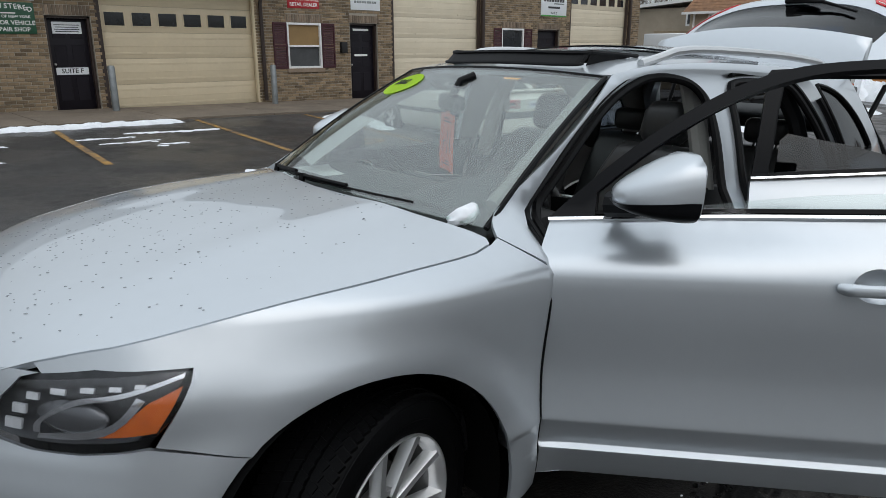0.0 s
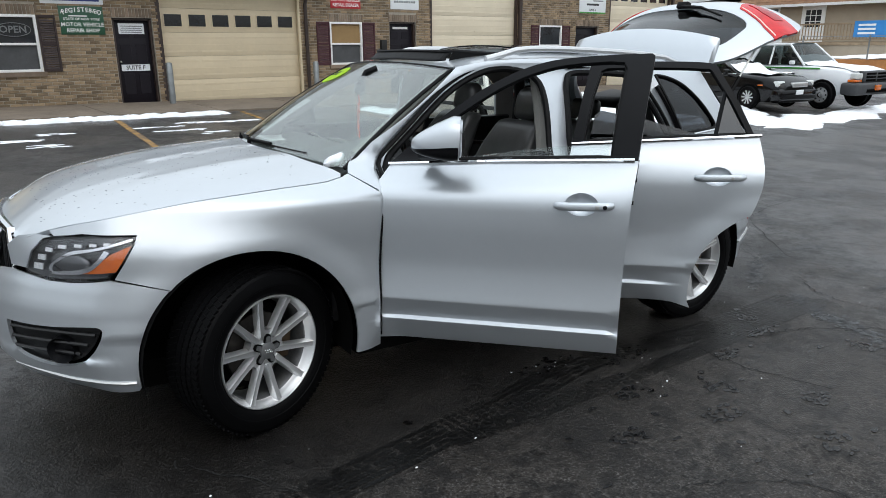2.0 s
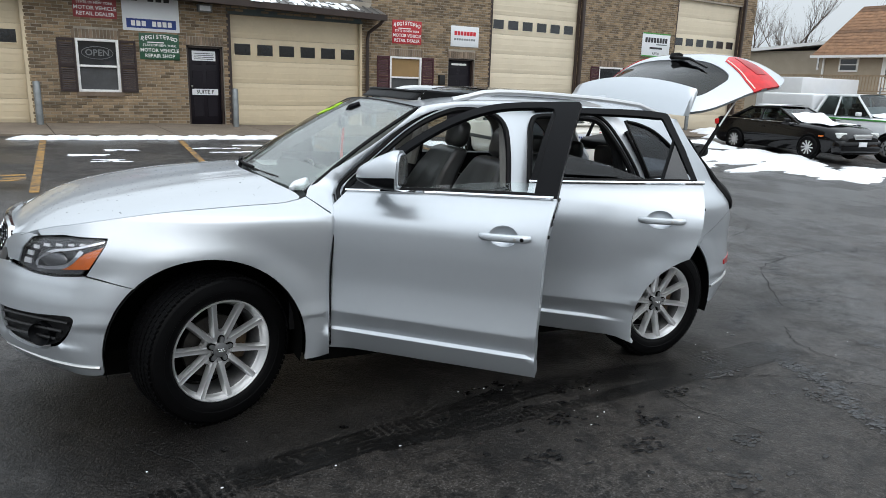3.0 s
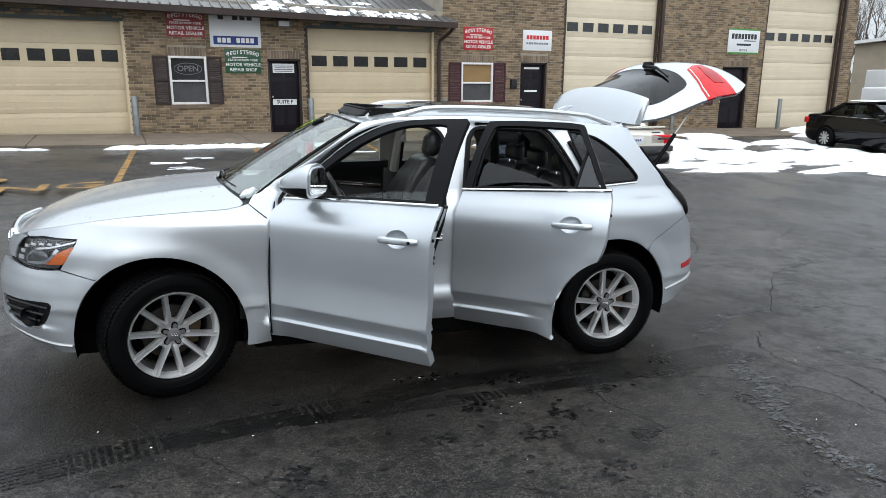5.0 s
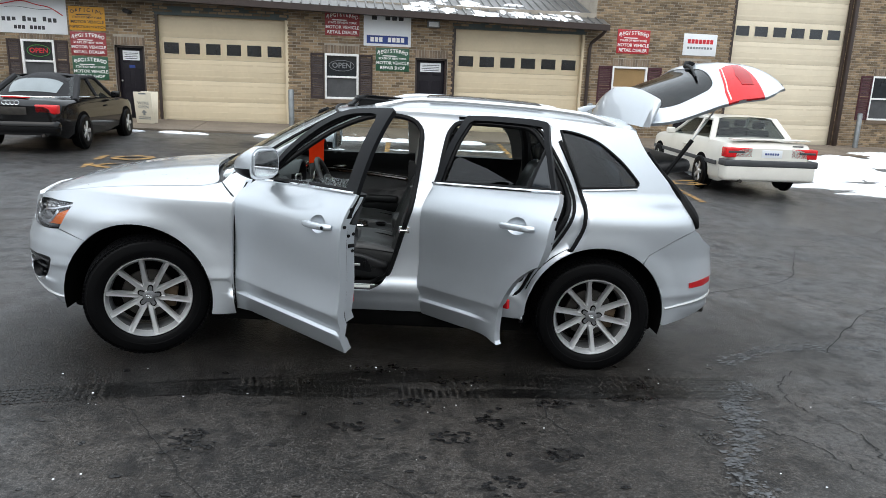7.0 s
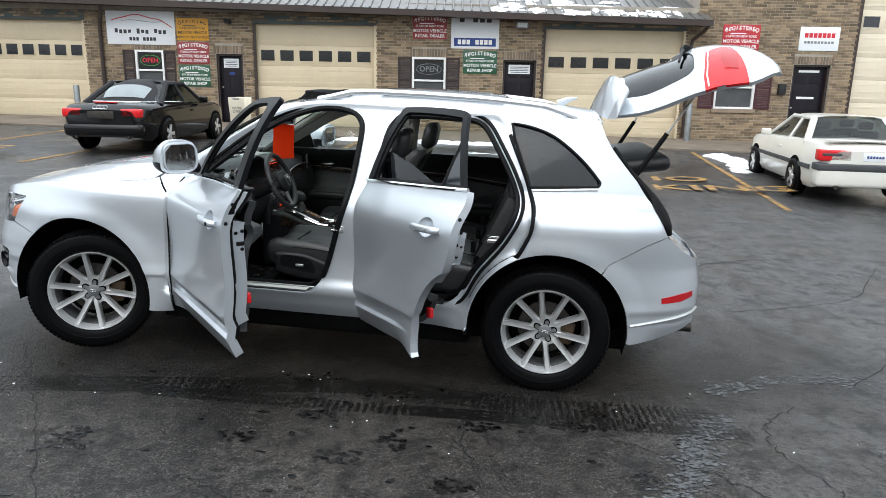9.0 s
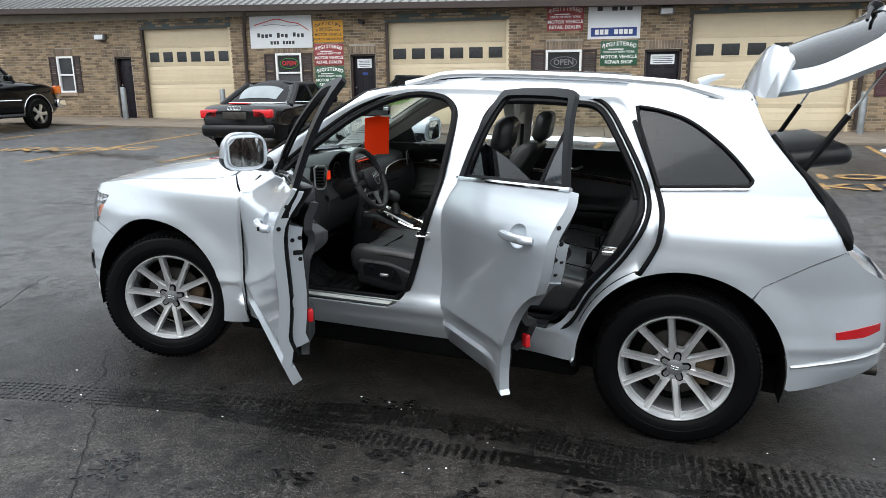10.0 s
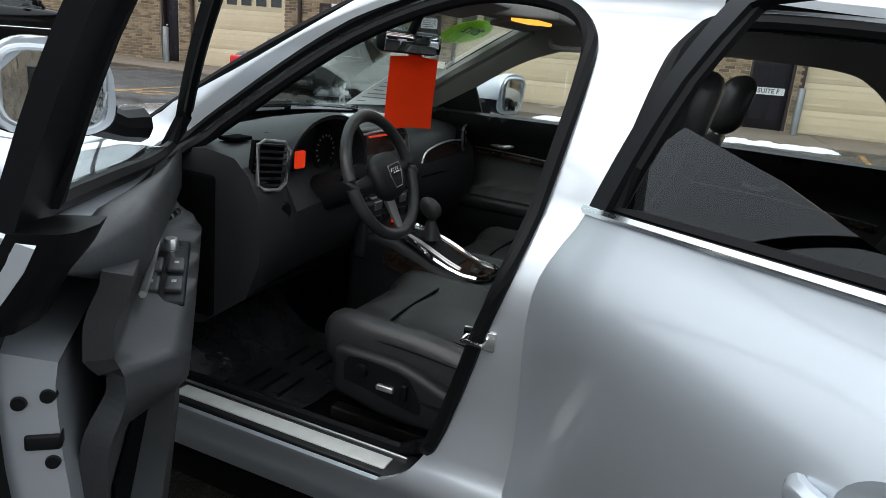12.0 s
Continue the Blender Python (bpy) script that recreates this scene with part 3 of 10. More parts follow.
# ---- entry doors ----
def entry_door(x0, x1, top, n):
    bz = base_z((x0 + x1) / 2) + 0.01
    ob = empty("entry_door", pose((x0 + x1) / 2, WALL + 0.16, bz))
    tagged(ob, "near-black six panel entry door in a brick opening", "door", "entry doors of the brick building")
    w, h = (x1 - x0) / 2, top - bz
    bm = box_bm(-w + 0.05, 0, 0.01, w - 0.05, 0.045, h - 0.05, 0.004)
    pw = (2 * w - 0.10 - 0.30) / 2
    for zz0, zz1 in ((0.22, 0.72), (0.86, 1.40), (1.54, 1.74)):
        for sx in (-1, 1):
            a = -w + 0.15 if sx < 0 else 0.05
            box_bm(a, -0.008, zz0 * h / 2.0, a + pw, 0.003, zz1 * h / 2.0, 0.006, bm, 1)
    leaf = part("leaf", bm, DOORPAINT, ob)
    for sx in (-1, 1):
        box("frame_post", sx * w - 0.055 * (sx > 0), -0.10, 0, sx * w + 0.055 * (sx < 0), 0.02, h, TRIM, ob)
    box("frame_head", -w, -0.10, h - 0.05, w, 0.02, h, TRIM, ob)
    bm = bmesh.new()
    bmesh.ops.create_uvsphere(bm, u_segments=12, v_segments=8, radius=0.028, matrix=Matrix.Translation((-w + 0.12, -0.045, 0.98)))
    tube_bm([(-w + 0.12, -0.04, 0.98), (-w + 0.12, 0.0, 0.98)], 0.012, 8, bm)
    part("door_knob", bm, SATIN_G, ob, "steel door knob")
    box("threshold", -w, -0.12, -0.012, w, 0.04, 0.012, CONCRETE, ob)
    if n in (1, 2):
        note = box("paper_notice", -w + 0.16, -0.014, h - 0.36, w - 0.16, -0.009, h - 0.12, SIGN_WHITE, ob, "white notice with small print")
        for k in range(4):
            bar(note, -w + 0.20 + 0.02 * (k % 2), h - 0.19 - 0.045 * k, w - 0.20 - 0.02 * (k % 2), h - 0.175 - 0.045 * k, -0.014, LETTER_DARK)
    if n == 1:
        box("blue_sticker", -0.06, -0.014, h - 0.55, 0.08, -0.009, h - 0.48, SIGN_BLUE, ob)
    if n == 2:
        plate = box("suite_sign", -0.325, -0.016, 0.765, 0.325, -0.009, 0.915, SIGN_WHITE, ob, "white suite sign with black letters")
        words("SUITE F", 0.135, LETTER_DARK, plate, Matrix.Translation((0, -0.018, 0.84)) @ FACE)
    if n == 3:
        bar(ob, -0.28, h - 0.20, 0.28, h - 0.14, -0.009, LETTER_WHITE, "pale_bar")
        bar(ob, -0.25, 1.22, 0.22, 1.28, -0.009, LETTER_WHITE, "pale_bar")
    return ob


SATIN_G = mat("brushed_knob", (0.5, 0.5, 0.48), 0.3, 0.9, 0.05, 6)
for i, (a, b, z) in enumerate(DOORS):
    entry_door(a, b, z, i)


# ---- windows with shutters ----
def sash_window(x0, x1, z0, z1, n):
    ob = empty("window_%d" % (n + 1), pose((x0 + x1) / 2, WALL + 0.05, z0))
    tagged(ob, "white double-hung window with dark louvred shutters", "window", kind="structure")
    w, h = (x1 - x0) / 2, z1 - z0
    f = 0.055
    for q in ((-w, 0, -w + f, h), (w - f, 0, w, h), (-w + f, 0, w - f, f), (-w + f, h - f, w - f, h)):
        box("window_frame", q[0], -0.06, q[1], q[2], 0.05, q[3], WHITE, ob, "", 0.004)
    box("meeting_rail", -w + f, -0.035, h * 0.47, w - f, 0.02, h * 0.47 + 0.05, WHITE, ob, "", 0.003)
    box("pane", -w + f, 0.0, h * 0.47 + 0.05, w - f, 0.006, h - f, BLIND if n == 3 else PANE, ob, "upper pane")
    box("pane", -w + f, 0.012, f, w - f, 0.018, h * 0.47, SCREENMESH, ob, "lower pane behind an insect screen")
    box("window_sill", -w - 0.05, -0.10, -0.10, w + 0.05, 0.02, 0.0, BRICK_DARK, ob, "brick sill")
    if n in (1, 2):
        sign = words("OPEN", 0.20 if n == 2 else 0.17, LETTER_RED if n == 1 else GREYNEON, ob, Matrix.Translation((0, -0.006, h * 0.74)) @ FACE, "open_sign")
        part("sign_ring", tube_bm([((w - 0.12) * math.cos(t), -0.01, h * 0.74 + 0.14 * math.sin(t)) for t in [2 * math.pi * k / 30 for k in range(30)]], 0.008, 5, closed=True), LETTER_GREEN if n == 1 else GREYNEON, ob)
    sw = min(0.40 * (2 * w), 0.42)
    for sx in (-1, 1):
        a = -w - 0.012 - sw if sx < 0 else w + 0.012
        bm = bmesh.new()
        for q in ((a, 0, a + 0.045, h), (a + sw - 0.045, 0, a + sw, h), (a + 0.045, 0, a + sw - 0.045, 0.06), (a + 0.045, h - 0.06, a + sw - 0.045, h), (a + 0.045, h * 0.5 - 0.03, a + sw - 0.045, h * 0.5 + 0.03)):
            box_bm(q[0], -0.085, q[1], q[2], -0.052, q[3], 0.003, bm, 1)
        sh = part("shutter", bm, MAROON if n > 2 else SHUTTER, ob, "dark louvred shutter")
        slat = None
        k = 0.075
        while k < h - 0.07:
            if abs(k - h * 0.5) > 0.045:
                if slat is None:
                    bm = box_bm(a + 0.046, -0.016, -0.020, a + sw - 0.046, -0.006, 0.020)
                    bm.transform(Matrix.Rotation(radians(-25), 4, "X"))
                    slat = part("slat", bm, MAROON if n > 2 else SHUTTER, sh, "", 0)
                    slat.matrix_basis = pose(0, -0.055, k)
                else:
                    c = new("slat", slat.data)
                    c.parent = sh
                    c.matrix_basis = pose(0, -0.055, k)
            k += 0.048
    return ob


GREYNEON = mat("unlit_neon", (0.16, 0.17, 0.18), 0.3, 0, 0.05, 4)
for i, (a, b, z0, z1) in enumerate(WINDOWS):
    sash_window(a, b, z0, z1, i)


# ---- signs ----
def board(name, x0, x1, z0, z1, material, label):
    ob = empty(name, pose((x0 + x1) / 2, WALL - 0.012, (z0 + z1) / 2))
    tagged(ob, label, "sign", "signs on the brick wall")
    box("panel", -(x1 - x0) / 2, -0.012, -(z1 - z0) / 2, (x1 - x0) / 2, 0.010, (z1 - z0) / 2, material, ob, "", 0.003)
    return ob


def dealer_sign(x, z, material, lines, ink, label, scale=1.0):
    w, h = 0.914 * scale, 0.61 * scale
    ob = board("wall_sign", x - w / 2, x + w / 2, z - h / 2, z + h / 2, material, label)
    for (text, size, zz, arched) in lines:
        if arched:
            n = len(text)
            for i, ch in enumerate(text):
                u = (i - (n - 1) / 2) / n
                words(ch, size * h, ink, ob, Matrix.Translation((u * w * 0.92, -0.014, (zz - 0.42 * u * u) * h)) @ Matrix.Rotation(-u * 0.75, 4, "Y") @ FACE)
        else:
            words(text, size * h, ink, ob, Matrix.Translation((0, -0.014, zz * h)) @ FACE)
    bar(ob, -0.30 * w, 0.135 * h, 0.12 * w, 0.175 * h, -0.0125, ink)
    return ob


REG = [("REGISTERED", 0.22, 0.37, True), ("STATE OF NEW YORK", 0.125, 0.045, False)]
DEALER = REG + [("MOTOR VEHICLE", 0.19, -0.15, False), ("RETAIL DEALER", 0.19, -0.36, False)]
REPAIR = REG + [("MOTOR VEHICLE", 0.19, -0.15, False), ("REPAIR SHOP", 0.19, -0.36, False)]
INSPECT = [("OFFICIAL", 0.22, 0.35, True), ("STATE OF NEW YORK", 0.125, 0.045, False), ("MOTOR VEHICLE", 0.18, -0.15, False), ("INSPECTION STATION", 0.155, -0.36, False)]
dealer_sign(0.13, 3.14, SIGN_RED_FADED, DEALER, LETTER_WHITE, "faded red dealer registration sign with white letters")
dealer_sign(1.49, 2.265, SIGN_GREEN, REPAIR, LETTER_WHITE, "green repair shop sign with white letters")
dealer_sign(8.42, 3.025, SIGN_RED, DEALER, LETTER_WHITE, "bright red dealer registration sign with white letters", 1.08)
dealer_sign(-6.245, 2.975, SIGN_YELLOW, INSPECT, LETTER_DARK, "amber inspection station sign with dark letters", 0.93)
dealer_sign(-6.255, 2.365, SIGN_RED_FADED, DEALER, LETTER_WHITE, "red dealer registration sign with white letters", 0.93)
dealer_sign(-6.25, 1.765, SIGN_GREEN, REPAIR, LETTER_WHITE, "green repair shop sign with white letters", 0.93)
ob = board("wall_sign", 0.70, 1.98, 2.61, 3.46, SIGN_WHITE, "white shop sign with a blue band and dark bars")
bar(ob, -0.56, -0.36, 0.56, -0.15, -0.012, SIGN_BLUE, "blue_band")
for k in range(8):
    if k != 3:
        bar(ob, -0.46 + 0.118 * k, -0.315, -0.46 + 0.118 * k + 0.09, -0.195, -0.0165, LETTER_WHITE, "pale_bar")
for k in range(5):
    if k != 1:
        bar(ob, -0.42 + 0.18 * k, 0.25, -0.29 + 0.18 * k, 0.37, -0.012, LETTER_DARK)
ob = board("wall_sign", -8.56, -6.72, 2.56, 3.42, SIGN_WHITE, "large white shop sign with a red and grey car outline")
part("outline", tube_bm(spl((-0.78, -0.015, 0.19), (-0.45, -0.015, 0.27), (-0.1, -0.015, 0.34), (0.25, -0.015, 0.26), (0.55, -0.015, 0.20), (0.84, -0.015, 0.02), n=8), [0.004] + [0.012] * 39 + [0.004], 5), LETTER_RED, ob, "red car outline")
part("outline", tube_bm(spl((-0.50, -0.015, 0.18), (-0.2, -0.015, 0.20), (0.3, -0.015, 0.15), (0.6, -0.015, 0.17), n=8), 0.007, 5), STEEL, ob)
for k in range(12):
    if k not in (4, 8):
        bar(ob, -0.70 + 0.118 * k, -0.15 + 0.02 * (k % 3 == 0), -0.62 + 0.118 * k, -0.05 + 0.03 * (k in (0, 5, 9)), -0.012, LETTER_DARK)
for k in range(8):
    if k != 3:
        bar(ob, -0.32 + 0.092 * k, -0.33, -0.25 + 0.092 * k, -0.24, -0.012, LETTER_DARK)
ob = board("wall_sign", 9.97, 11.02, 2.72, 3.33, SIGN_WHITE, "small white shop sign with red and grey bars")
for k in range(7):
    bar(ob, -0.40 + 0.118 * k, 0.03, -0.305 + 0.118 * k, 0.15, -0.012, LETTER_RED)
for k in range(9):
    bar(ob, -0.40 + 0.09 * k, -0.12, -0.335 + 0.09 * k, -0.06, -0.012, STEEL)
ob = board("wall_sign", 18.52, 20.06, 2.80, 3.66, SIGN_WHITE, "white shop sign with green edges and dark bars")
bar(ob, -0.77, 0.385, 0.77, 0.43, -0.012, LETTER_GREEN, "green_edge")
bar(ob, -0.77, -0.43, 0.77, -0.385, -0.012, LETTER_GREEN, "green_edge")
for k in range(8):
    bar(ob, -0.62 + 0.158 * k, 0.08, -0.50 + 0.158 * k, 0.26, -0.012, LETTER_DARK)
bar(ob, 0.0, 0.0, 0.6, 0.04, -0.012, STEEL)
bar(ob, -0.35, -0.15, 0.35, -0.08, -0.012, LETTER_DARK)
words("SUITE G", 0.11, LETTER_DARK, ob, Matrix.Translation((0, -0.014, -0.31)) @ FACE)

# wall lamps, camera, letter box
for x, z in ((2.58, 3.24), (-13.3, 2.98)):
    lamp = box("wall_lamp", x - 0.17, WALL - 0.16, z - 0.09, x + 0.17, WALL - 0.005, z + 0.09, STEEL, None, "", 0.02)
    tagged(lamp, "grey box wall lamp on brick, unlit", "wall lamp", "wall lamps")
    box("diffuser", x - 0.13, WALL - 0.168, z - 0.07, x + 0.13, WALL - 0.158, z + 0.05, SIGN_WHITE, lamp)
bm = tube_bm([(-5.35, WALL - 0.02, 3.22), (-5.30, WALL - 0.14, 3.20), (-5.15, WALL - 0.22, 3.16)], [0.05, 0.06, 0.05], 10)
tagged(part("security_camera", bm, RUBBER_G, None), "black security camera on the brick wall", "camera")
lb = box("letter_box", 9.55, WALL - 0.12, 1.55, 9.75, WALL - 0.004, 1.85, RUBBER_G, None, "", 0.02)
tagged(lb, "black letter box on the brick wall", "letter box")

# downspouts
def downspout(x, top, name="downspout"):
    z = base_z(x)
    ob = part(name, tube_bm([(x + 0.30, WALL - 0.55, top), (x + 0.22, WALL - 0.40, top - 0.18), (x + 0.02, WALL - 0.09, top - 0.42), (x, WALL - 0.07, top - 0.6), (x, WALL - 0.07, z + 0.1)], 0.05, 8), TRIM, None)
    tagged(ob, "brown metal downspout on the brick wall", "downspout", "downspouts")

downspout(7.10, 3.35)
downspout(-8.72, 3.55)
for x in (15.38, 24.45):
    ob = part("downspout", box_bm(x - 0.06, WALL - 0.12, base_z(x), x + 0.06, WALL - 0.01, 6.5, 0.01), TRIM, None)
    tagged(ob, "brown metal downspout on the brick wall", "downspout", "downspouts")

# bollards
for x, y, h in ((-1.22, 14.05, 0.98), (3.10, 13.9, 0.98), (-9.25, 13.95, 0.92), (7.05, 13.95, 1.0), (15.75, 14.0, 1.08), (20.85, 13.95, 1.15), (-12.35, 13.9, 0.95)):
    b = part("bollard", lathe_bm([(0.001, h), (0.06, h - 0.005), (0.075, h - 0.03), (0.075, -0.15)], 18, "z"), STEEL, None)
    b.matrix_basis = pose(x, y, ground_z(x, y))
    tagged(b, "grey steel bollard on the concrete apron", "bollard", "bollards")

# ---- eaves, roof ----
def eave(x):
    return 3.40 - 0.0165 * x

bm = bmesh.new()
def sheared(x0, x1, y0, y1, a0, a1):
    v = [bm.verts.new(p) for p in ((x0, y0, eave(x0) + a0), (x1, y0, eave(x1) + a0), (x1, y1, eave(x1) + a0), (x0, y1, eave(x0) + a0), (x0, y0, eave(x0) + a1), (x1, y0, eave(x1) + a1), (x1, y1, eave(x1) + a1), (x0, y1, eave(x0) + a1))]
    for f in ((3, 2, 1, 0), (4, 5, 6, 7), (0, 1, 5, 4), (1, 2, 6, 5), (2, 3, 7, 6), (3, 0, 4, 7)):
        bm.faces.new([v[i] for i in f])
sheared(-30, 7.45, 13.93, 14.06, -0.02, 0.13)
ob = part("gutter", bm, TRIM, None, "", 0)
tagged(ob, "dark brown eave gutter", "gutter", kind="structure")
bm = bmesh.new()
sheared(-30, 7.40, 14.06, WALL + 0.02, 0.0, 0.03)
tagged(part("soffit", bm, TRIM, None, "", 0), "brown eave soffit", "soffit", kind="structure")
bm = bmesh.new()
rise = 0.36
rv = [bm.verts.new(p) for p in ((-30, 13.98, eave(-30) + 0.14), (7.45, 13.98, eave(7.45) + 0.14), (7.45, 22, eave(7.45) + 0.14 + 8 * rise), (-30, 22, eave(-30) + 0.14 + 8 * rise))]
bm.faces.new(rv)
x = -30.0
while x < 7.4:
    z = eave(x) + 0.14
    a = [bm.verts.new(p) for p in ((x, 13.97, z + 0.001), (x + 0.05, 13.97, z + 0.001), (x + 0.04, 13.97, z + 0.035), (x + 0.01, 13.97, z + 0.035))]
    b = [bm.verts.new((q.co.x, 22, q.co.z + 8.03 * rise)) for q in a]
    for i in range(4):
        bm.faces.new((a[i], b[i], b[(i + 1) % 4], a[(i + 1) % 4]))
    bm.faces.new(a)
    x += 0.24
bmesh.ops.recalc_face_normals(bm, faces=bm.faces[:])
tagged(part("roof_low", bm, ROOF, None, "", 0), "ribbed grey metal roof with melting snow", "roof", kind="structure")
box("wall_step", 7.25, WALL + 0.3, 3.0, 7.55, 24, 6.6, MORTAR, None)
tagged(bpy.data.objects["wall_step"], "brick side wall of the taller part", "wall", kind="structure")
box("wall_back", -30, 24, -0.6, 25.3, 24.3, 6.6, MORTAR, None)
tagged(bpy.data.objects["wall_back"], "plain back wall", "wall", kind="structure")
box("wall_end", 25.0, WALL + 0.3, -0.9, 25.3, 24, 6.6, MORTAR, None)
tagged(bpy.data.objects["wall_end"], "brick end wall", "wall", kind="structure")
box("roof_high", 7.25, WALL - 0.05, 6.6, 25.4, 24.4, 6.75, ROOF, None)
tagged(bpy.data.objects["roof_high"], "flat roof edge of the taller part", "roof", kind="structure")
# snow lying on the low roof
def blob_sheet(name, spots, zfun, lift, material, label, category, kind="stuff", seed=3):
    """Patches of lying snow: uneven mounds with ragged rims."""
    rnd = random.Random(seed)
    verts, faces = [], []
    for cx, cy, rx, ry, h in spots:
        n, rings = 26, 5
        ph = [rnd.uniform(0, 6.28) for _ in range(4)]
        base = len(verts)
        verts.append((cx, cy, zfun(cx, cy) + lift + h))
        for r in range(1, rings + 1):
            for k in range(n):
                a = 2 * math.pi * k / n
                wob = 1 + 0.22 * math.sin(3 * a + ph[0]) + 0.16 * math.sin(5 * a + ph[1]) + 0.12 * math.sin(9 * a + ph[2]) + rnd.uniform(-0.07, 0.07)
                t = r / rings
                px, py = cx + rx * t * wob * math.cos(a), cy + ry * t * wob * math.sin(a)
                hh = h * (1 - t ** 2.2) * (1 + rnd.uniform(-0.22, 0.22))
                verts.append((px, py, zfun(px, py) + lift + (hh if r < rings else -0.012)))
        for k in range(n):
            faces.append((base, base + 1 + k, base + 1 + (k + 1) % n))
        for r in range(rings - 1):
            for k in range(n):
                a0, a1 = base + 1 + r * n + k, base + 1 + r * n + (k + 1) % n
                faces.append((a0, a0 + n, a1 + n, a1))
    ob = obj(name, verts, faces, material, smooth=70)
    return tagged(ob, label, category, kind=kind)

rnd = random.Random(8)
blob_sheet("roof_snow", [(rnd.uniform(1.8, 6.9), 14.1 + rnd.random() ** 2 * 1.2, rnd.uniform(0.08, 0.35), rnd.uniform(0.06, 0.22), 0.03) for _ in range(46)],
           lambda x, y: eave(x) + 0.15 + (y - 13.98) * rise, 0.012, SNOW, "patches of melting snow on the metal roof", "snow")

# ---- concrete apron in slabs ----
apron = empty("pavement")
tagged(apron, "damp concrete apron in front of the garages", "pavement", kind="structure")
x = -31.0
while x < 30:
    w = 2.3
    bm = bmesh.new()
    x1 = x + w - 0.018
    top, low = [], []
    for (px, py) in ((x, 11.9), (x1, 11.9), (x1, WALL), (x, WALL)):
        top.append(bm.verts.new((px, py, ground_z(px, py) + 0.045)))
        low.append(bm.verts.new((px, py, ground_z(px, py) - 0.15)))
    bm.faces.new(top)
    for i in range(4):
        bm.faces.new((low[i], low[(i + 1) % 4], top[(i + 1) % 4], top[i]))
    part("slab", bm, CONCRETE, apron, "", 0)
    x += w

# ---- bricks ----
def lay_bricks(x0, x1, ztop):
    """Running-bond bricks on the free stretches of the wall, each with its own face and edges."""
    out = []
    course, length, joint = 0.0735, 0.222, 0.012
    k = 0
    z = -0.45
    blocks = [(o[0] - 0.01, o[1] - 0.005, o[2] + 0.01, o[3] + (0.22 if o[3] < 3.0 else 0.005)) for o in OPEN]
    while z < ztop:
        x = x0 - (length / 2 if k % 2 else 0)
        row = [(o[0], o[2]) for o in blocks if o[1] < z + course - joint and o[3] > z]
        while x < x1:
            a, b = max(x, x0), min(x + length - joint, x1)
            segs = [(a, b)]
            for p, q in row:
                nxt = []
                for s, e in segs:
                    if e <= p or s >= q:
                        nxt.append((s, e))
                    else:
                        if s < p:
                            nxt.append((s, p))
                        if e > q:
                            nxt.append((q, e))
                segs = nxt
            out += [(s, e, z, z + course - joint) for s, e in segs if e - s > 0.03]
            x += length
        z += course
        k += 1
    return out


def brick_verts(a, b, z0, z1, rnd, e=0.005):
    d = 0.009 + rnd.random() * 0.004
    y1, y0 = WALL - 0.0005, WALL - d
    return [(a, y1, z0), (b, y1, z0), (b, y1, z1), (a, y1, z1), (a + e, y0, z0 + e), (b - e, y0, z0 + e), (b - e, y0, z1 - e), (a + e, y0, z1 - e)]

BF = [(4, 5, 6, 7), (0, 1, 5, 4), (1, 2, 6, 5), (2, 3, 7, 6), (3, 0, 4, 7)]
rnd = random.Random(21)
bricks = lay_bricks(-17.5, 7.25, 3.42) + lay_bricks(7.25, 25.3, 5.6)
near = [q for q in bricks if 1.02 < q[0] < 2.1 and q[2] > 0.3 and q[2] < 3.0]
near = near[:300]
chosen = set(near)
verts, faces = [], []
for q in bricks:
    if q in chosen or q[3] < base_z(q[0]) - 0.05:
        continue
    s = len(verts)
    verts += brick_verts(*q, rnd)
    faces += [tuple(s + i for i in f) for f in BF]
rest = obj("bricks", verts, faces, BRICK, wall_low)
rest["kind"] = "stuff"
# soldier courses over windows and doors
verts, faces = [], []
for a, b, z in [(w[0] - 0.06, w[1] + 0.06, w[3]) for w in WINDOWS] + [(d[0] - 0.05, d[1] + 0.05, d[2]) for d in DOORS]:
    x = a
    while x < b - 0.05:
        s = len(verts)
        verts += brick_verts(x, min(x + 0.064, b), z + 0.012, z + 0.212, rnd)
        faces += [tuple(s + i for i in f) for f in BF]
        x += 0.0745
obj("soldier_bricks", verts, faces, BRICK_DARK, wall_low)["kind"] = "stuff"
shared = {}
for q in near:
    L = round(q[1] - q[0], 2)
    if L not in shared:
        shared[L] = mesh_of("brick", [(x - q[0], y - WALL, z - q[2]) for x, y, z in brick_verts(q[0], q[0] + L, q[2], q[3], rnd)], BF, BRICK)
    b = new("brick", shared[L])
    b.parent = wall_low
    b.matrix_basis = pose(q[0], WALL, q[2])


# ---- the car: shape functions, in the car's own axes (nose to -x, driver's side to -y) ----
PROFILE = [(0.20, 0.79), (0.27, 0.845), (0.33, 0.880), (0.385, 0.904), (0.414, 0.9165), (0.421, 0.918), (0.428, 0.899), (0.434, 0.900),
           (0.470, 0.9125), (0.512, 0.9285), (0.518, 0.9306), (0.522, 0.9312), (0.526, 0.9310), (0.540, 0.9295), (0.60, 0.9230), (0.68, 0.919), (0.78, 0.925), (0.88, 0.933), (0.95, 0.935), (1.00, 0.929),
           (1.04, 0.916), (1.08, 0.897), (1.115, 0.874), (1.14, 0.860), (1.20, 0.840), (1.30, 0.805), (1.40, 0.762), (1.50, 0.706), (1.56, 0.663), (1.62, 0.610)]
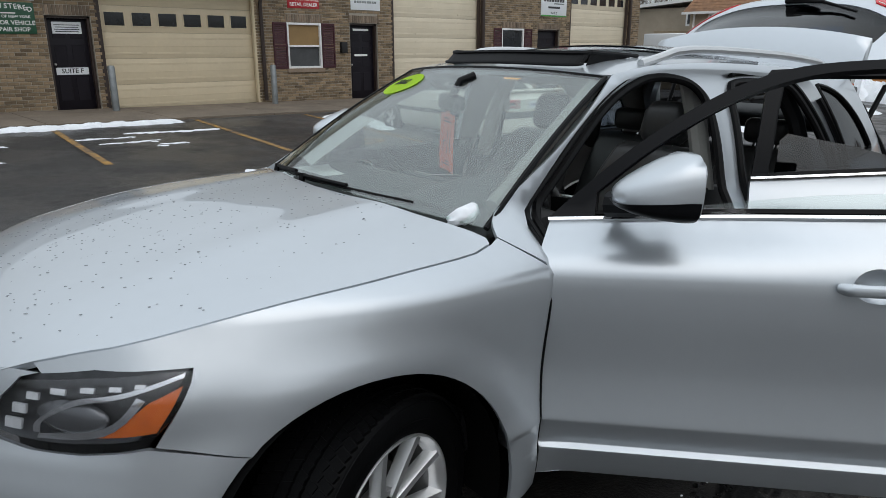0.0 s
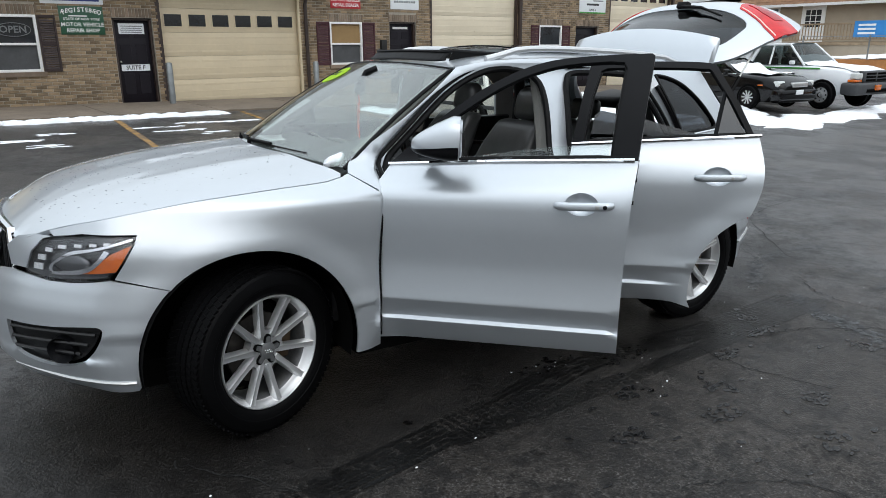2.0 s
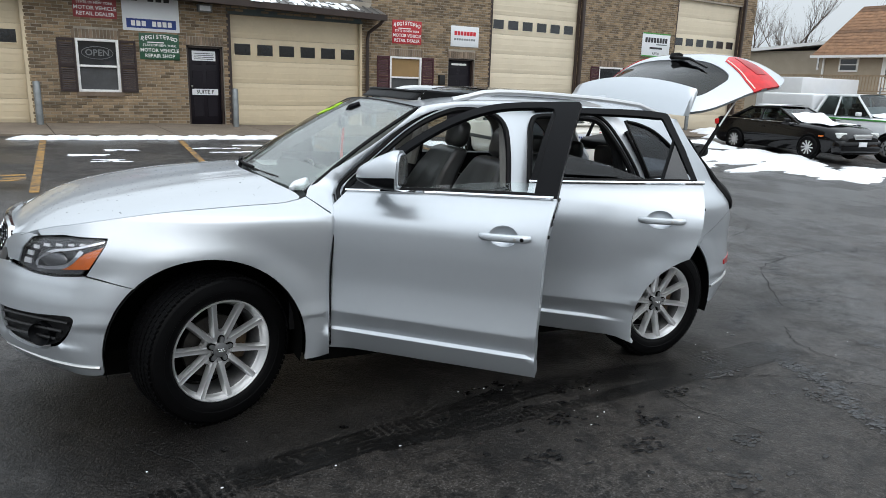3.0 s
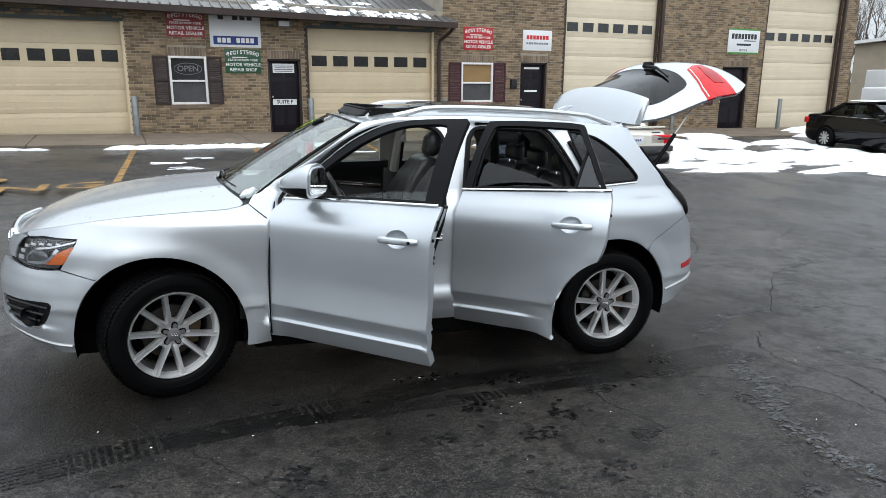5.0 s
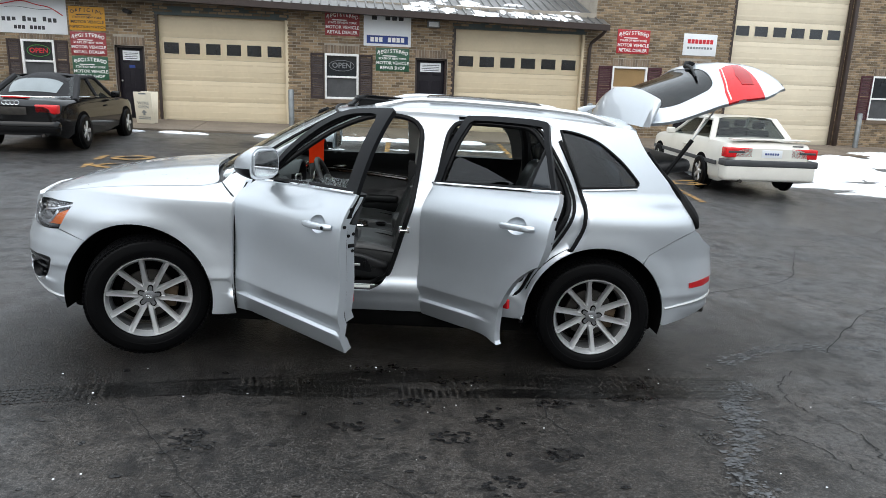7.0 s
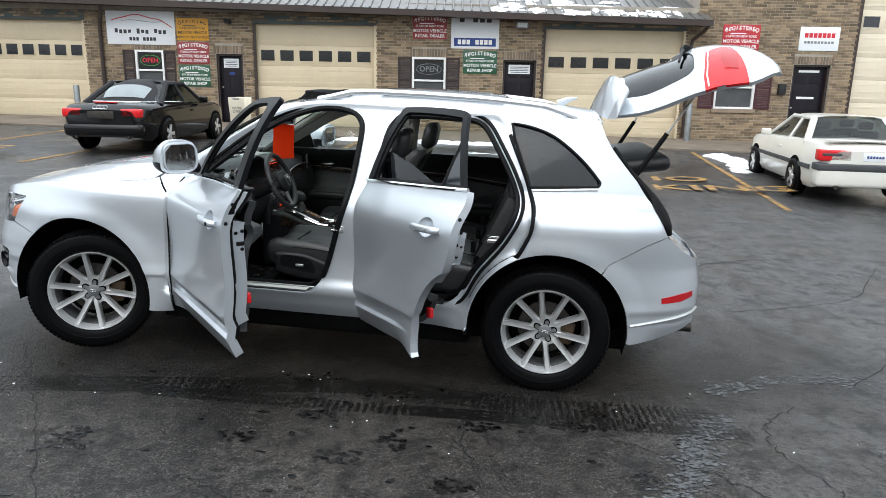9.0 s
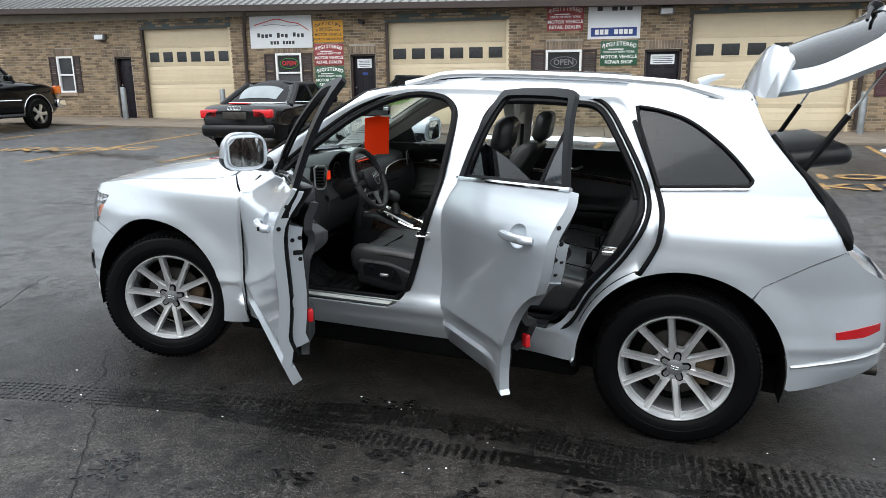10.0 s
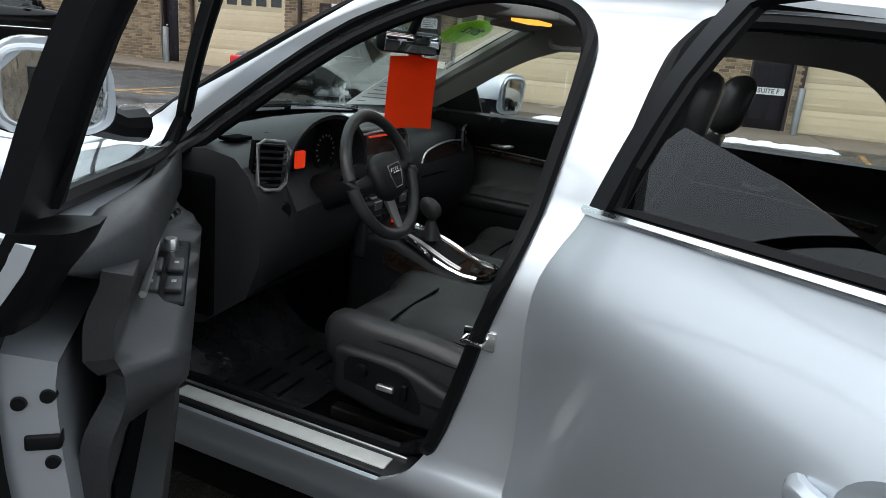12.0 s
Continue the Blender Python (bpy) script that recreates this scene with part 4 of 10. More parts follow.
NOSE = [(-2.345, 0.0), (-2.335, 0.16), (-2.31, 0.31), (-2.27, 0.44), (-2.22, 0.545), (-2.16, 0.64), (-2.06, 0.765), (-1.963, 0.85), (-1.84, 0.90),
        (-1.60, 0.968), (-1.40, 0.995), (-1.10, 1.0), (1.20, 1.0), (1.50, 0.992), (1.80, 0.955), (1.97, 0.905), (2.09, 0.842), (2.18, 0.762), (2.25, 0.655), (2.295, 0.46), (2.315, 0.2), (2.32, 0.0)]
CABIN = [(-1.2, 0.815), (-0.95, 0.84), (-0.60, 0.872), (-0.27, 0.902), (0.0, 0.95), (0.40, 1.0), (0.90, 0.997), (1.23, 0.978), (1.64, 0.915), (1.95, 0.85), (2.3, 0.77)]
PUSH = [(0.25, -0.02), (0.33, 0.045), (0.45, 0.06), (0.60, 0.06), (0.70, 0.035), (0.76, 0.01), (0.85, 0.0), (1.2, -0.02)]
FWX, FWZ, RWX, RWZ, ARCH = -1.442, 0.372, 1.410, 0.372, 0.458


def half(x, z):
    """Half the body's width at x, z."""
    sh = curve(PUSH, z)
    xx = x + sh if x < -1.5 else (x - sh * 0.6 if x > 1.7 else x)
    if -1.9 < x < -1.5:
        xx = x + sh * step(-1.5, -1.9, x)
    if 1.7 < x < 2.0:
        xx = x - 0.6 * sh * step(1.7, 2.0, x)
    low = curve(NOSE, xx)
    k = step(1.0, 1.16, z)
    w = curve(PROFILE, z) * (low * (1 - k) + min(curve(CABIN, x), 1) * k)
    for cx, cz in ((FWX, FWZ), (RWX, RWZ)):
        r = math.hypot(x - cx, z - cz)
        if r < 0.76:
            smoothed = 0.925 * low
            near = step(0.74, 0.49, r)
            w = w * (1 - near) + max(w, smoothed) * near if z < 0.95 else w
            w += 0.012 * step(0.60, 0.47, r) * step(1.0, 0.8, z)
    # the front shoulder leans in towards the hood
    if x < -1.15 and z > 0.80:
        w -= 0.075 * step(-1.15, -1.80, x) * step(0.80, 1.03, z) * (1 if abs(w) > 0.2 else 0)
    return w


def edge_z(x):
    return curve([(-0.35, 1.535), (-0.27, 1.552), (0.0, 1.592), (0.40, 1.607), (0.90, 1.600), (1.30, 1.577), (1.66, 1.545), (1.9, 1.51)], x)


def roof_z(x, y):
    e = edge_z(x)
    he = half(x, e)
    return e + (0.022 + 0.036 * step(-0.4, 0.6, x)) * (1 - min(abs(y) / he, 1.0) ** 2.2)


CAR = pose(0.027, 0.002, -0.003, 0, 1.75, -6.5)
car = empty("car", CAR)
tagged(car, "silver crossover with open doors and raised tailgate on wet asphalt", "car")

# ---- body sides ----
WS_EDGE = spl((-0.955, 1.095), (-0.88, 1.165), (-0.57, 1.345), (-0.272, 1.545), n=6)
ROOF_EDGE = [(x, edge_z(x)) for x in levels(-0.25, 1.62, 0.1)]
REAR_EDGE = spl((1.63, 1.545), (1.712, 1.395), (1.935, 1.148), (2.0, 1.05), (2.035, 0.955), n=5)
FRONT_OPEN = spl((-0.70, 0.47), (-0.74, 0.75), (-0.765, 1.02), n=5) + spl((-0.74, 1.10), (-0.62, 1.20), (-0.32, 1.425), (-0.06, 1.535), (0.14, 1.54), (0.235, 1.49), (0.25, 1.38), (0.215, 1.08), (0.165, 0.88), (0.10, 0.64), (0.05, 0.53), (-0.03, 0.472), n=6)
REAR_OPEN = spl((0.36, 0.47), (0.335, 0.70), (0.35, 1.05), (0.40, 1.38), (0.44, 1.49), (0.52, 1.53), (0.82, 1.528), (0.955, 1.505), (1.05, 1.385), (1.165, 1.18), (1.188, 1.05), (1.11, 0.88), (0.975, 0.70), (0.89, 0.54), (0.80, 0.472), n=5)
QUARTER = spl((1.252, 1.190), (1.120, 1.512), n=4)[:-1] + spl((1.128, 1.524), (1.24, 1.508), (1.372, 1.462), (1.521, 1.355), (1.632, 1.240), (1.640, 1.215), n=5)[:-1] + spl((1.63, 1.202), (1.254, 1.185), n=4)
DOORS_CUT = spl((-0.85, 0.30), (-0.868, 0.6), (-0.862, 0.9), (-0.825, 1.10), n=5) + spl((-0.79, 1.145), (-0.55, 1.345), (-0.30, 1.495), (-0.08, 1.565), (0.20, 1.580), (0.55, 1.577), (0.90, 1.563), (1.07, 1.548), (1.155, 1.40), (1.233, 1.24), n=5) + spl((1.282, 1.13), (1.296, 1.05), (1.290, 0.95), (1.256, 0.86), (1.222, 0.795), n=5) + arc(RWX, RWZ, 0.468, 116, 186, 12) + [(0.955, 0.30)]
CUT_IN = []
for i, (x, z) in enumerate(DOORS_CUT):
    (xa, za), (xb, zb) = DOORS_CUT[i - 1], DOORS_CUT[(i + 1) % len(DOORS_CUT)]
    d = math.hypot(xb - xa, zb - za)
    CUT_IN.append((x + 0.020 * (zb - za) / d, z - 0.020 * (xb - xa) / d))


def frame_side(side):
    def fn(x, z):
        xx = x if side < 0 else -x
        off = 0.0
        p = (xx, z)
        if side < 0 and -0.95 < xx < 1.3 and z < 1.62:
            d = gap(p, DOORS_CUT)
            if inside(p, DOORS_CUT):
                off = -0.058 * step(0.0, 0.020, d) * (1 - 0.6 * step(0.56, 0.46, z))
            elif z < 0.36:
                off = -0.05
        return (x, side * (half(xx, z) + off), z)
    return fn


def flip(loop):
    return [(-x, z) for x, z in loop][::-1]


side_loop = (WS_EDGE + ROOF_EDGE + REAR_EDGE + [(1.90, 0.895), (1.72, 0.79)]
             + arc(RWX, RWZ, ARCH, 53, 180, 24) + [(0.95, 0.345), (0.93, 0.338), (-0.83, 0.338), (-0.855, 0.36)] + spl((-0.882, 0.60), (-0.878, 0.90), (-0.86, 1.03), n=5))
sheet("side_frame", [side_loop, FRONT_OPEN, REAR_OPEN, QUARTER], frame_side(-1), 0.05, 0.04, 0.012, PAINT, car, "silver painted pillars, sill and rear quarter", lines=(DOORS_CUT, CUT_IN))
# the far side, doors shut
FAR_FRONT = spl((-0.66, 1.165), (-0.48, 1.30), (-0.28, 1.42), (-0.06, 1.495), (0.10, 1.515), n=5) + [(0.16, 1.50), (0.19, 1.165)]
FAR_REAR = [(0.33, 1.165), (0.38, 1.50)] + spl((0.45, 1.515), (0.80, 1.505), (0.93, 1.46), (1.02, 1.36), (1.08, 1.165), n=5)
far_loop = (WS_EDGE + ROOF_EDGE + REAR_EDGE + [(1.90, 0.895), (1.72, 0.79)] + arc(RWX, RWZ, ARCH, 53, 180, 24) + [(0.95, 0.27), (-0.99, 0.27)])
far_loop = far_loop + [(-0.99, 0.60), (-0.97, 1.0)]
sheet("far_side", [flip(far_loop), flip(FAR_FRONT), flip(FAR_REAR), flip(QUARTER)], lambda a, z: (-a, half(-a, z), z), 0.06, 0.05, 0.03, PAINT, car, "silver far side with shut doors", inner=HEADLINER)
for nm, lp in (("front_pane", FAR_FRONT), ("rear_pane", FAR_REAR)):
    sheet(nm, [flip(lp)], lambda a, z: (-a, half(-a, z) - 0.015, z), 0.1, 0.1, 0.004, CLEAR, car, "clear side window")
for nm, sg in (("quarter_window", -1), ("quarter_window", 1)):
    lp = QUARTER if sg < 0 else flip(QUARTER)
    q = sheet(nm, [lp], (lambda x, z: (x, -half(x, z) + 0.004, z)) if sg < 0 else (lambda a, z: (-a, half(-a, z) - 0.004, z)), 0.07, 0.07, 0.004, TINTED, car, "dark tinted rear side window")
    bm = tube_bm([(x, sg * (half(x, z) + 0.003), z) for x, z in QUARTER], 0.009, 6, closed=True)
    part("rubber_surround", bm, RUBBER, q)
    part("chrome_strip", tube_bm([(x, sg * (half(x, z - 0.014) + 0.006), z - 0.016) for x, z in spl((1.27, 1.186), (1.63, 1.205), n=10)], 0.008, 6), CHROME, q)

# seals round the door openings
for nm, lp in (("front_door_seal", FRONT_OPEN), ("rear_door_seal", REAR_OPEN)):
    base = frame_side(-1)
    pts = []
    for x, z in denser(lp, 0.06):
        p = base(x, z)
        low = step(0.60, 0.49, z)
        pts.append((p[0], (p[1] - 0.006) * (1 - low) - 0.765 * low, p[2] + 0.012 * low))
    part(nm, tube_bm(pts, 0.0165, 8, closed=True), RUBBER, car, "black rubber door seal")
for nm, lp in (("front_outer_seal", FRONT_OPEN), ("rear_outer_seal", REAR_OPEN)):
    out = [q for q in inset(denser(lp, 0.05), -0.034) if not inside(q, lp) and gap(q, lp) > 0.028]
    near_pillar = [(x > 0.12 or (x > -0.20 and z < 0.70)) if nm[0] == "f" else (x < 0.47 or (x < 0.85 and z < 0.54)) for x, z in out]
    first = next(i for i in range(len(out)) if near_pillar[i - 1] and not near_pillar[i])
    out = [out[(first + i) % len(out)] for i in range(len(out)) if not near_pillar[(first + i) % len(out)]]
    part(nm, tube_bm([(x, -half(x, z) + 0.040, z) for x, z in out], 0.011, 6), RUBBER, car, "black rubber outer door seal")
# the weatherstrip on the rear quarter's cut line
ws = [(x, -half(x, z) + 0.014, z) for x, z in spl((1.125, 1.46), (1.225, 1.25), (1.268, 1.13), (1.288, 1.05), (1.282, 0.95), (1.250, 0.87), (1.214, 0.80), n=5)]
ws += [(x, -half(x, z) + 0.044, z) for x, z in arc(RWX, RWZ, 0.470, 117, 188, 14)]
part("weatherstrip", tube_bm(ws, 0.015, 6), RUBBER, car, "black rubber weatherstrip on the rear quarter")
# inner pillar trims and jambs
for sg in (-1, 1):
    bm = bmesh.new()
    box_bm(0.19, sg * 0.70 - 0.02, 0.40, 0.37, sg * 0.70 + 0.02, 1.12, 0.01, bm)
    part("pillar_trim", bm, PLASTIC, car, "dark lower pillar trim")
    part("upper_pillar_trim", tube_bm([(0.28, sg * 0.69, 1.10), (0.30, sg * 0.615, 1.35), (0.32, sg * 0.54, 1.53)], 0.04, 8), HEADLINER, car, "grey upper pillar trim")
    part("screen_pillar_trim", tube_bm([(-0.86, sg * 0.665, 1.15), (-0.55, sg * 0.60, 1.345), (-0.25, sg * 0.53, 1.525)], 0.028, 8), HEADLINER, car, "grey windscreen pillar trim")
    part("rear_pillar_trim", tube_bm([(1.18, sg * 0.68, 1.10), (1.14, sg * 0.61, 1.35), (1.08, sg * 0.54, 1.51)], 0.04, 8), PLASTIC, car)

# ---- roof, rails, sunroof ----
def roof_fn(x, y):
    return (x, y, roof_z(x, y))

roof_loop = [(x, -half(x, edge_z(x)) + 0.001) for x in levels(-0.262, 1.64, 0.12)] + [(x, half(x, edge_z(x)) - 0.001) for x in levels(-0.262, 1.64, 0.12)[::-1]]
roof_loop = spl((-0.272, 0.59), (-0.33, 0.3), (-0.35, 0.0), (-0.33, -0.3), (-0.272, -0.59), n=4)[:-1] + roof_loop
HOLE = [(-0.14, -0.40), (0.32, -0.40), (0.32, 0.40), (-0.14, 0.40)]
sheet("roof", [roof_loop, HOLE], roof_fn, 0.08, 0.08, 0.018, PAINT, car, "silver roof with a wide open sunroof", inner=HEADLINER)
sheet("sunroof_panel", [[(0.30, -0.43), (1.06, -0.43), (1.06, 0.43), (0.30, 0.43)]], lambda x, y: (x, y, roof_z(x, y) + 0.022), 0.12, 0.12, 0.008, BLACK_GLASS, car, "black glass sunroof panel slid back")
bm = bmesh.new()
rim = [(-0.15, 0.41), (-0.19, 0.36), (-0.21, 0.0), (-0.19, -0.36), (-0.15, -0.41)]
top = spl(*[(x, y, roof_z(x, y) + 0.046) for x, y in rim], n=5)
foot = spl(*[(x - 0.045, y, roof_z(x, y) + 0.002) for x, y in rim], n=5)
tube_bm(top, 0.009, 6, bm)
tube_bm(foot, 0.007, 6, bm)
for a, b, c, d in zip(top, top[1:], foot[1:], foot):
    bm.faces.new([bm.verts.new(q) for q in (a, b, c, d)])
for end, sy in ((top[0], 1), (top[-1], -1)):
    tail = (0.12, sy * 0.42, roof_z(0.12, 0.42) + 0.005)
    tube_bm([end, tail], 0.008, 5, bm)
    bm.faces.new([bm.verts.new(q) for q in (end, tail, (end[0] - 0.03, end[1], end[2] - 0.055))])
part("wind_deflector", bm, RUBBER, car, "raised black sunroof wind deflector")
for sg in (-1, 1):
    xs = levels(-0.05, 1.50, 0.1)
    pts = []
    for x in xs:
        lift = 0.040 * step(-0.06, 0.20, x) * step(1.53, 1.28, x)
        y = sg * (half(x, edge_z(x)) - 0.035)
        pts.append((x, y, roof_z(x, y) + 0.004 + lift))
    bm = tube_bm(pts, 0.017, 8)
    part("roof_rail", bm, RAIL, car, "satin silver roof rail")
bm = tube_bm([(1.40, 0, roof_z(1.40, 0)), (1.46, 0, roof_z(1.46, 0) + 0.035), (1.52, 0, roof_z(1.5, 0) + 0.055)], [0.028, 0.018, 0.006], 8)
for q in bm.verts:
    q.co.y *= 0.45
part("antenna_fin", bm, PAINT, car, "small silver shark fin antenna")

# ---- windscreen ----
def screen_fn(s, t):
    ed = Vector((-0.945 + 0.665 * t, 0.735 * s * (1 - 0.195 * t), 1.105 + 0.437 * t + 0.02 * math.sin(math.pi * t)))
    c0, c1 = -1.085, -0.335
    ctr_x = c0 + (c1 - c0) * t
    ctr_z = 1.135 + 0.430 * t + 0.02 * math.sin(math.pi * t)
    k = 1 - abs(s) ** 2.2
    return (ed.x + (ctr_x - ed.x) * k, ed.y, ed.z + (ctr_z - ed.z) * k)

FULL = [(-1, 0), (1, 0), (1, 1), (-1, 1)]
sheet("windscreen", [FULL], lambda s, t: screen_fn(s, t), 0.08, 0.1, 0.005, SCREEN, car, "clear windscreen with water drops")
bm = tube_bm([screen_fn(-1, t) for t in levels(0, 1, 0.1)] + [screen_fn(s, 1) for s in levels(-1, 1, 0.1)[1:]] + [screen_fn(1, 1 - t) for t in levels(0, 1, 0.1)[1:]], 0.010, 6)
part("windscreen_seal", bm, RUBBER, car)
bm = bmesh.new()
cowl = []
for s in levels(-1, 1, 0.1):
    p = screen_fn(s, 0)
    cowl.append(((p[0] - 0.13, p[1], p[2] - 0.045), (p[0] - 0.02, p[1], p[2] - 0.028), (p[0] + 0.05, p[1], p[2] + 0.0)))
rows = [[bm.verts.new(q) for q in c] for c in cowl]
for a, b in zip(rows, rows[1:]):
    for i in range(2):
        bm.faces.new((a[i], b[i], b[i + 1], a[i + 1]))
part("cowl", bm, PLASTIC, car, "black plastic cowl below the windscreen")
for arm in (((0.25, 0.005), (-0.62, 0.035)), ((0.78, 0.005), (-0.02, 0.03))):
    bm = bmesh.new()
    (s0, t0), (s1, t1) = arm
    line = []
    for k in levels(0, 1, 0.12):
        p = screen_fn(s0 + (s1 - s0) * k, t0 + (t1 - t0) * k)
        line.append((p[0] - 0.008, p[1], p[2] + 0.015))
    tube_bm(line[:5], 0.007, 6, bm)
    tube_bm([(x + 0.006, y, z - 0.012) for x, y, z in line], 0.005, 6, bm)
    tube_bm([(line[0][0] - 0.01, line[0][1], line[0][2] - 0.04), (line[0][0], line[0][1], line[0][2] + 0.008)], 0.012, 8, bm)
    part("wiper", bm, RUBBER, car, "black windscreen wiper")
sticker = sheet("year_sticker", [[(0.66 + 0.20 * math.cos(a), 0.80 + 0.115 * math.sin(a)) for a in [2 * math.pi * k / 28 for k in range(28)]]],
                lambda s, t: tuple(Vector(screen_fn(s, t)) + Vector((-0.004, 0, 0.006))), 0.05, 0.03, 0.0012, LIME, car, "lime green oval sticker with a model year")
mid = Vector(screen_fn(0.69, 0.815))
ax = (Vector(screen_fn(0.64, 0.815)) - Vector(screen_fn(0.74, 0.815))).normalized()
nz = ax.cross(Vector(screen_fn(0.69, 0.86)) - Vector(screen_fn(0.69, 0.77))).normalized()
ay = nz.cross(ax)
for lift in (0.0105, 0.0050):
    at = mid + nz * lift
    words("2012", 0.062, INK, sticker, Matrix(((ax.x, ay.x, nz.x, at.x), (ax.y, ay.y, nz.y, at.y), (ax.z, ay.z, nz.z, at.z), (0, 0, 0, 1))), depth=0.001)

# ---- hood and fenders ----
def seam_z(x):
    return curve([(-2.24, 0.865), (-2.18, 0.902), (-2.08, 0.945), (-1.95, 0.977), (-1.80, 1.004), (-1.60, 1.034), (-1.30, 1.060), (-1.05, 1.074), (-0.95, 1.098)], x)

def hood_z(x, y):
    zs = seam_z(x)
    zc = curve([(-2.30, 0.865), (-2.24, 0.905), (-2.15, 0.955), (-2.0, 1.008), (-1.80, 1.052), (-1.55, 1.092), (-1.30, 1.122), (-1.10, 1.140), (-0.9, 1.15)], x)
    ys = half(x, zs)
    a = min(abs(y) / max(ys, 0.05), 1.05)
    dome = 0.010 * math.exp(-((abs(y) - 0.42 + 0.08 * (x + 1.5)) / 0.10) ** 2) * step(-2.2, -1.6, x)
    return zs + max(zc - zs, 0.0) * (1 - a ** 2.6) + dome * (1 - a)

hood_side = [(x, seam_z(x)) for x in levels(-2.205, -1.0, 0.07)]
hl = [(x, half(x, z) - 0.0015) for x, z in hood_side]
rear = spl((-0.985, 0.80), (-0.998, 0.70), (-1.055, 0.50), (-1.105, 0.25), (-1.125, 0.0), n=4)
rear = rear[1:] + [(x, -y) for x, y in rear[::-1][1:-1]]
front = spl((-2.205, -hl[0][1]), (-2.255, -0.38), (-2.285, -0.2), (-2.295, 0.0), (-2.285, 0.2), (-2.255, 0.38), (-2.205, hl[0][1]), n=4)[1:-1]
sheet("hood", [hl + rear + [(x, -y) for x, y in hl[::-1]] + front], lambda x, y: (x, y, hood_z(x, y)), 0.06, 0.05, 0.02, PAINT, car, "silver hood beaded with water drops")
for sg in (-1, 1):
    up = [(x, seam_z(x) - 0.002) for x in levels(-2.13, -1.0, 0.07)]
    loop = up + [(-0.96, 1.093), (-0.860, 1.02)] + spl((-0.874, 0.90), (-0.878, 0.60), (-0.858, 0.34), n=5) + [(-0.852, 0.29), (-0.985, 0.29)]
    loop += [p for p in arc(FWX, FWZ, ARCH, -10, 130, 26)] + [(-1.758, 0.700), (-1.945, 0.752), (-1.86, 0.89), (-1.85, 0.918), (-2.03, 0.922), (-2.12, 0.905)]
    loop = loop if sg < 0 else flip(loop)
    sheet("front_fender", [loop], left_side(0.0025) if sg < 0 else right_side(0.0025), 0.05, 0.035, 0.012, PAINT, car, "silver front fender", FEATURES)
    # headlamp
    HL = spl((-1.838, 0.906), (-1.90, 0.828), (-1.965, 0.752), n=4)[:-1] + spl((-1.965, 0.745), (-2.08, 0.735), (-2.17, 0.735), (-2.222, 0.748), n=4)[:-1] + spl((-2.226, 0.76), (-2.205, 0.83), (-2.165, 0.882), n=4)[:-1] + spl((-2.16, 0.886), (-2.03, 0.906), (-1.90, 0.914), (-1.838, 0.908), n=4)[:-1]
    lamp_fn = (lambda off: (lambda x, z: (x, -(half(x, z) + off), z))) if sg < 0 else (lambda off: (lambda a, z: (-a, half(-a, z) + off, z)))
    mir = (lambda lp: lp) if sg < 0 else flip
    bowl = sheet("headlamp", [mir(HL)], lamp_fn(-0.055), 0.03, 0.03, 0.01, HEADBOWL, car, "clear headlamp with amber corner and silver reflector")
    sheet("lens", [mir(HL)], lamp_fn(0.003), 0.03, 0.03, 0.004, LENS, bowl, "clear lens")
    sheet("amber_reflector", [mir([(-1.872, 0.875), (-1.935, 0.775), (-2.045, 0.765), (-2.00, 0.80), (-1.945, 0.845)])], lamp_fn(-0.022), 0.02, 0.02, 0.01, AMBER, bowl, "amber turn reflector")
    sheet("silver_brow", [mir(spl((-1.862, 0.902), (-2.0, 0.866), (-2.08, 0.846), (-2.14, 0.795), (-2.15, 0.765), n=5) + spl((-2.138, 0.765), (-2.13, 0.795), (-2.075, 0.836), (-2.0, 0.856), (-1.868, 0.892), n=5))], lamp_fn(-0.02), 0.02, 0.02, 0.008, CHROME, bowl)
    sheet("silver_sweep", [mir(spl((-1.965, 0.86), (-2.03, 0.79), (-2.14, 0.765), n=5) + spl((-2.145, 0.753), (-2.03, 0.772), (-1.95, 0.852), n=5))], lamp_fn(-0.018), 0.02, 0.02, 0.008, CHROME, bowl)
    dome = [(-2.075 + 0.062 * math.cos(q), 0.802 + 0.040 * math.sin(q)) for q in [2 * math.pi * k / 24 for k in range(24)]]
    bump = (lambda x, z: 0.028 * max(0.0, 1 - ((x + 2.075) / 0.062) ** 2 - ((z - 0.802) / 0.040) ** 2) ** 0.5)
    sheet("projector", [mir(dome[::-1])], (lambda x, z: (x, -(half(x, z) - 0.042 + bump(x, z)), z)) if sg < 0 else (lambda q, z: (-q, half(-q, z) - 0.042 + bump(-q, z), z)), 0.012, 0.010, 0.004, LAMPDOME, bowl, "smoked lamp dome")
    for x0, z0, w, h in ((-1.955, 0.884, 0.030, 0.012), (-2.000, 0.879, 0.032, 0.014), (-2.048, 0.874, 0.034, 0.016), (-2.098, 0.866, 0.036, 0.018), (-2.142, 0.850, 0.030, 0.022), (-2.168, 0.818, 0.034, 0.030), (-2.182, 0.780, 0.040, 0.034)):
        w, h = w * 0.78, h * 0.72
        pad = [(x0 + w / 2, z0 + h / 2), (x0 + w / 2 - 0.004, z0 - h / 2), (x0 - w / 2, z0 - h / 2), (x0 - w / 2 + 0.004, z0 + h / 2)]
        sheet("lamp_pad", [mir(pad)], lamp_fn(-0.014), 0.015, 0.010, 0.006, LEDPAD, bowl, "clear daytime lamp pad")
